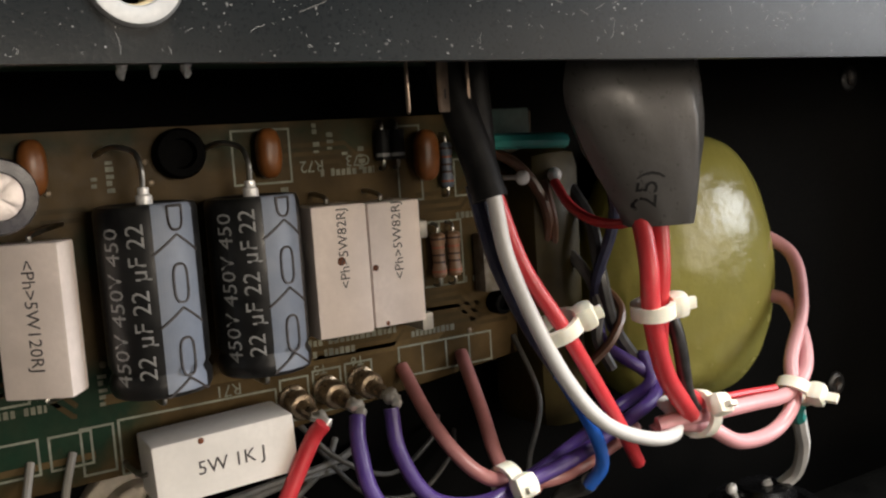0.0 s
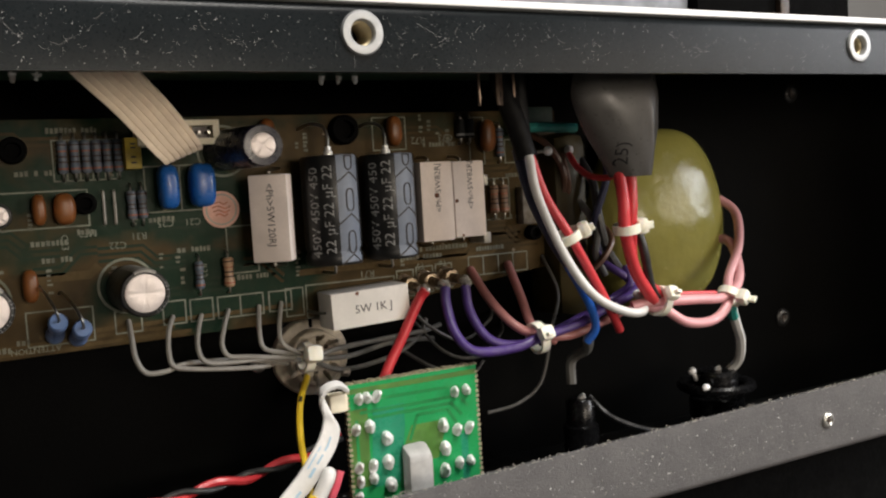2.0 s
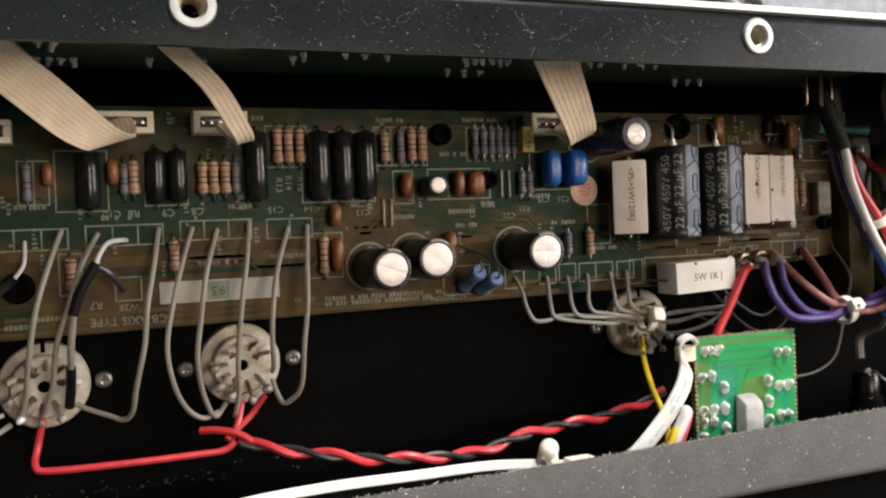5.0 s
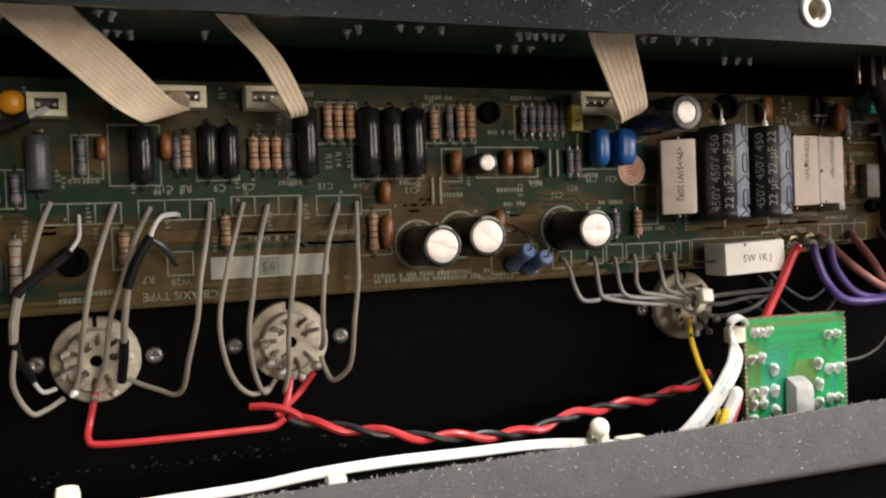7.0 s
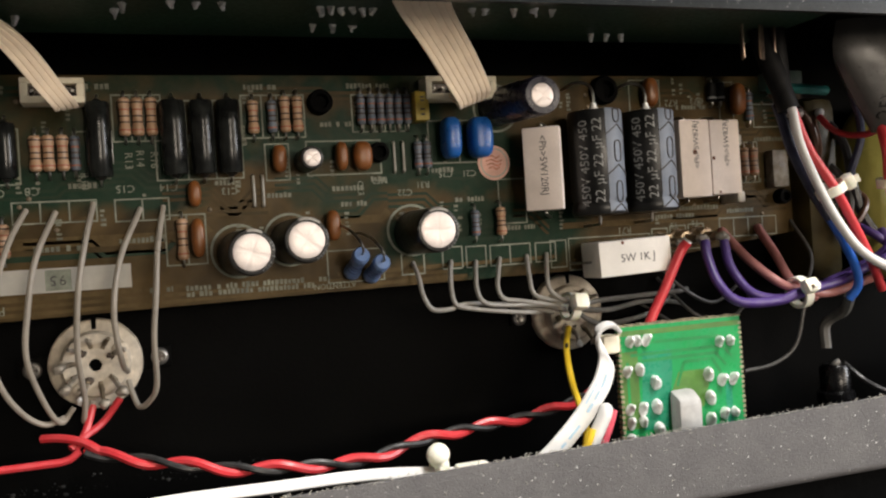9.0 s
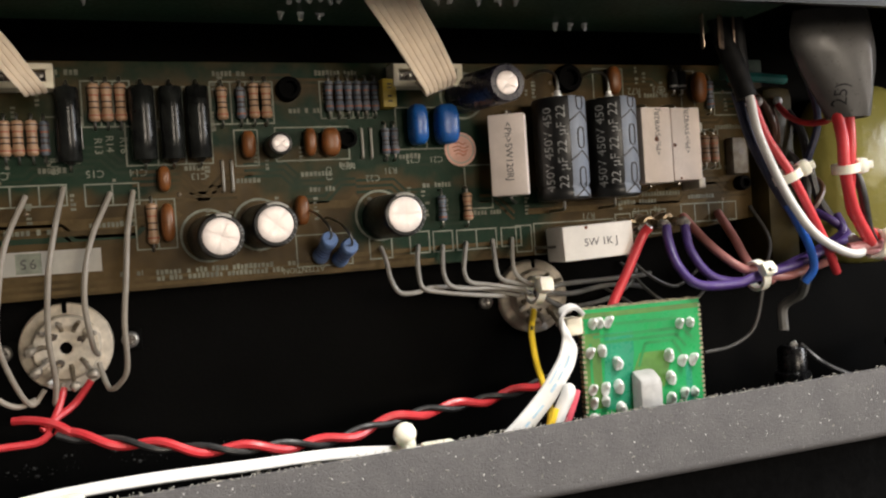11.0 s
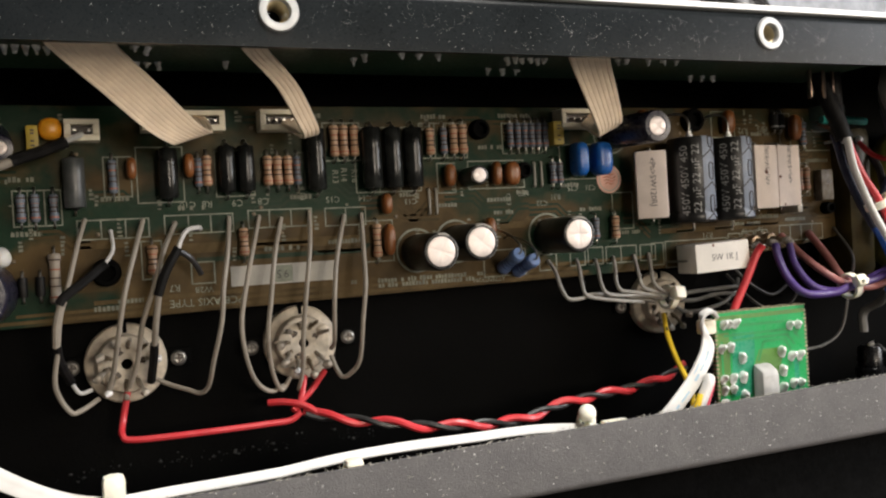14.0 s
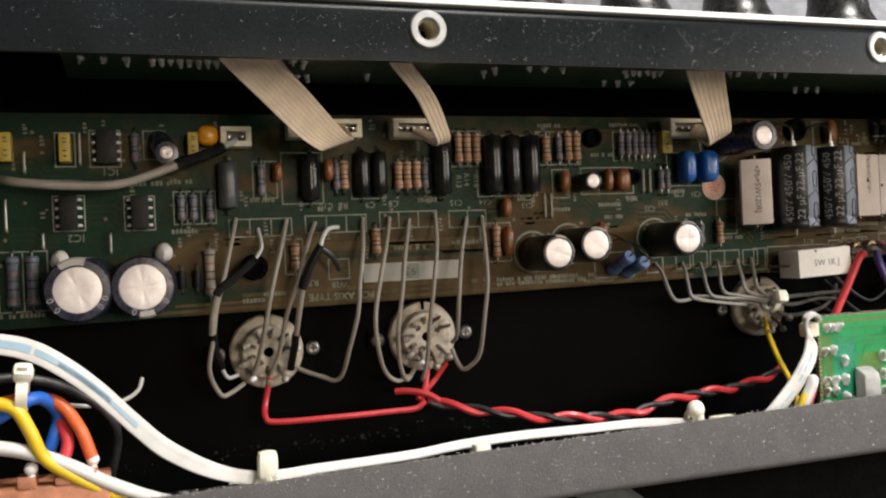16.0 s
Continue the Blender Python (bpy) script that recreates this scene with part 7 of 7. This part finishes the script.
wire([(-226, 40, 27), (-214, 42, 24.4), (-209.2, 45, 23.7), (-203.6, 45, 24.5), (-200.3, 45, 26.7), (-199.2, 45, 29.8)], 0.5, WHITE_WIRE, "thin white wire end at the dark wall", L)
wire([(-240, 34, 33), (-226, 36, 33), (-214, 38, 28), (-206, 42, 18), (-208, 48, 4)], 1.2, BLACK_WIRE, "black wire bent to the floor", L, 10)


# ---- knobs on the top panel ----
def knob(x, y):
    ob = thing("rotary_control", (x, y, 117.6), "glossy black skirted rotary control on the top panel", "rotary control", "rotary controls")
    bm = B()
    prof = [(0, 0), (14.0, 0), (14.2, 1.2), (13.2, 4), (11.2, 7.0), (9.6, 10), (9.0, 14), (8.7, 18.5), (8.0, 19.6), (0, 19.8)]
    lathe(bm, prof, seg=40)
    part("body", bm, KNOB_BLACK, ob)
    part("shank", block(B(), -3, 3, -3, 3, 19.2, 21, 0.4), KNOB_BLACK, ob)
    return ob


for x in (-128, -94, -60, -25, 14):
    knob(x, 30)

# ---- lint along the dusty lip ----
lint = random.Random(11)
bm = B()
for k in range(800):
    x = lint.uniform(-235, 200)
    up = lint.uniform(0.1, 0.9)
    top = lip_top(x)
    y, z = (lint.uniform(16.9, 18.4), top) if lint.random() < 0.75 else (16.96, lint.uniform(-5, top - 0.3))
    a = lint.uniform(0, 2 * math.pi)
    d = Vector((math.cos(a), 0.25 * math.sin(a), 0)) * lint.uniform(0.2, 1.3)
    p = Vector((x, y, z - 0.05))
    if z < top:
        d, up = Vector((math.cos(a), -0.15, math.sin(a))) * lint.uniform(0.2, 0.9), 0.0
    tube(bm, [p, p + d * 0.5 + Vector((0, -0.02, up)), p + d + Vector((0, 0, up * lint.uniform(0.3, 1.2)))], lint.uniform(0.035, 0.08), 4, 2)
solid("dust_lint", bm, PAPER, "pale lint and dust fibres along the lip", "dust", kind="stuff")

bm = B()
for k in range(520):           # curled hairs and scratches in the dust of the glossy lip
    x = lint.uniform(-240, 205) if lint.random() < 0.6 else lint.gauss(lint.choice((-150, -98, -60, -20, 22, 40)), 12)
    z, a = 113.2 - 10.2 * lint.random() ** 1.4, lint.uniform(0, 6.28)
    if min(math.hypot(x - q, z - 110) for q in NUTS) < 5.4:
        continue
    p = Vector((x, -0.005, z))
    pts = [p]
    bend = lint.uniform(-0.9, 0.9)
    for j in range(lint.randint(2, 6)):
        a += bend + lint.uniform(-0.5, 0.5)
        q = pts[-1] + Vector((math.cos(a), 0, math.sin(a))) * lint.uniform(0.04, 0.2)
        q.z = min(113.4, max(102.7, q.z))
        pts.append(q)
    tube(bm, pts, 0.006 + 0.02 * lint.random() ** 3, 4, 2)
solid("dust_hair", bm, DUST_GRAIN, "fine pale hairs and curls of dust on the glossy lip", "dust", kind="stuff")

# ---- dust clumps low on the inner wall ----
bm = B()
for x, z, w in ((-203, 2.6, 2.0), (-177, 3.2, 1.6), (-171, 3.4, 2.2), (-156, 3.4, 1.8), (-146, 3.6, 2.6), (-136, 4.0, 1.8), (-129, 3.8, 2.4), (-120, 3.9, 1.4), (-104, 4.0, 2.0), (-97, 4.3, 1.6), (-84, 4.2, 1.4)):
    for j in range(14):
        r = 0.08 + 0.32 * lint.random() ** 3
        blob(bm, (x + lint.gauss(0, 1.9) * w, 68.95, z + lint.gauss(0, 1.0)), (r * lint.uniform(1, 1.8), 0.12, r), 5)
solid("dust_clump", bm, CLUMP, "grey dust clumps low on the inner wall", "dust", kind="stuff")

# ---- pale grains on both lips, thicker along the old scratches ----
def grain(bm, x, y, z, r, stretch):
    a = lint.uniform(0, math.pi)
    c, s = math.cos(a), math.sin(a)
    v4 = [bm.verts.new((x + r * (p * stretch * c - q * s), y + 0.06, z + r * (p * stretch * s + q * c))) for p, q in ((1, 0.2), (0.1, 0.8), (-0.9, 0.1), (-0.2, -0.9), (0.6, -0.6))]
    tip = bm.verts.new((x, y - r * 0.5, z))
    for k in range(5):
        bm.faces.new((v4[k], v4[(k + 1) % 5], tip))


for name, y, z0, z1, count, where in (("dust_grain", 0.0, 102.8, 113.6, 1900, "the glossy black lip"), ("dust_grain", 17.0, -6.0, 8.0, 1500, "the dusty grey lip")):
    bm = B()
    for k in range(count):
        x, z = lint.uniform(-240, 205), lint.uniform(z0, z1)
        if y == 0.0 and lint.random() < 0.4:
            cx, a = lint.choice((-132, -96, -57, -24, 14, 52, 88)), math.radians(lint.uniform(200, 340))
            rr = lint.gauss(9.3, 0.7)
            x, z = cx + rr * math.cos(a), min(z1, max(z0, 116.8 + rr * math.sin(a)))
        if y > 1:
            z = min(z, lip_top(x) - 0.2)
        elif min(math.hypot(x - q, z - 110) for q in NUTS) < 4.8:
            continue
        grain(bm, x, y, z, (0.025 if y < 1 else 0.04) + (0.13 if y < 1 else 0.23) * lint.random() ** 4, lint.choice((1, 1, 1.4, 2.2)))
    bmesh.ops.recalc_face_normals(bm, faces=bm.faces)
    solid(name, bm, DUST_GRAIN, "pale dust grains on " + where, "dust", kind="stuff")
bm = B()
for k in range(520):
    grain(bm, lint.uniform(-240, 205), 17.0, lint.uniform(-6, 4.5), 0.05 + 0.14 * lint.random() ** 3, lint.choice((1, 1.5, 2.4)))
bmesh.ops.recalc_face_normals(bm, faces=bm.faces)
solid("dark_grit", bm, DARK_BROWN, "dark grit on the dusty grey lip", "dirt", kind="stuff")
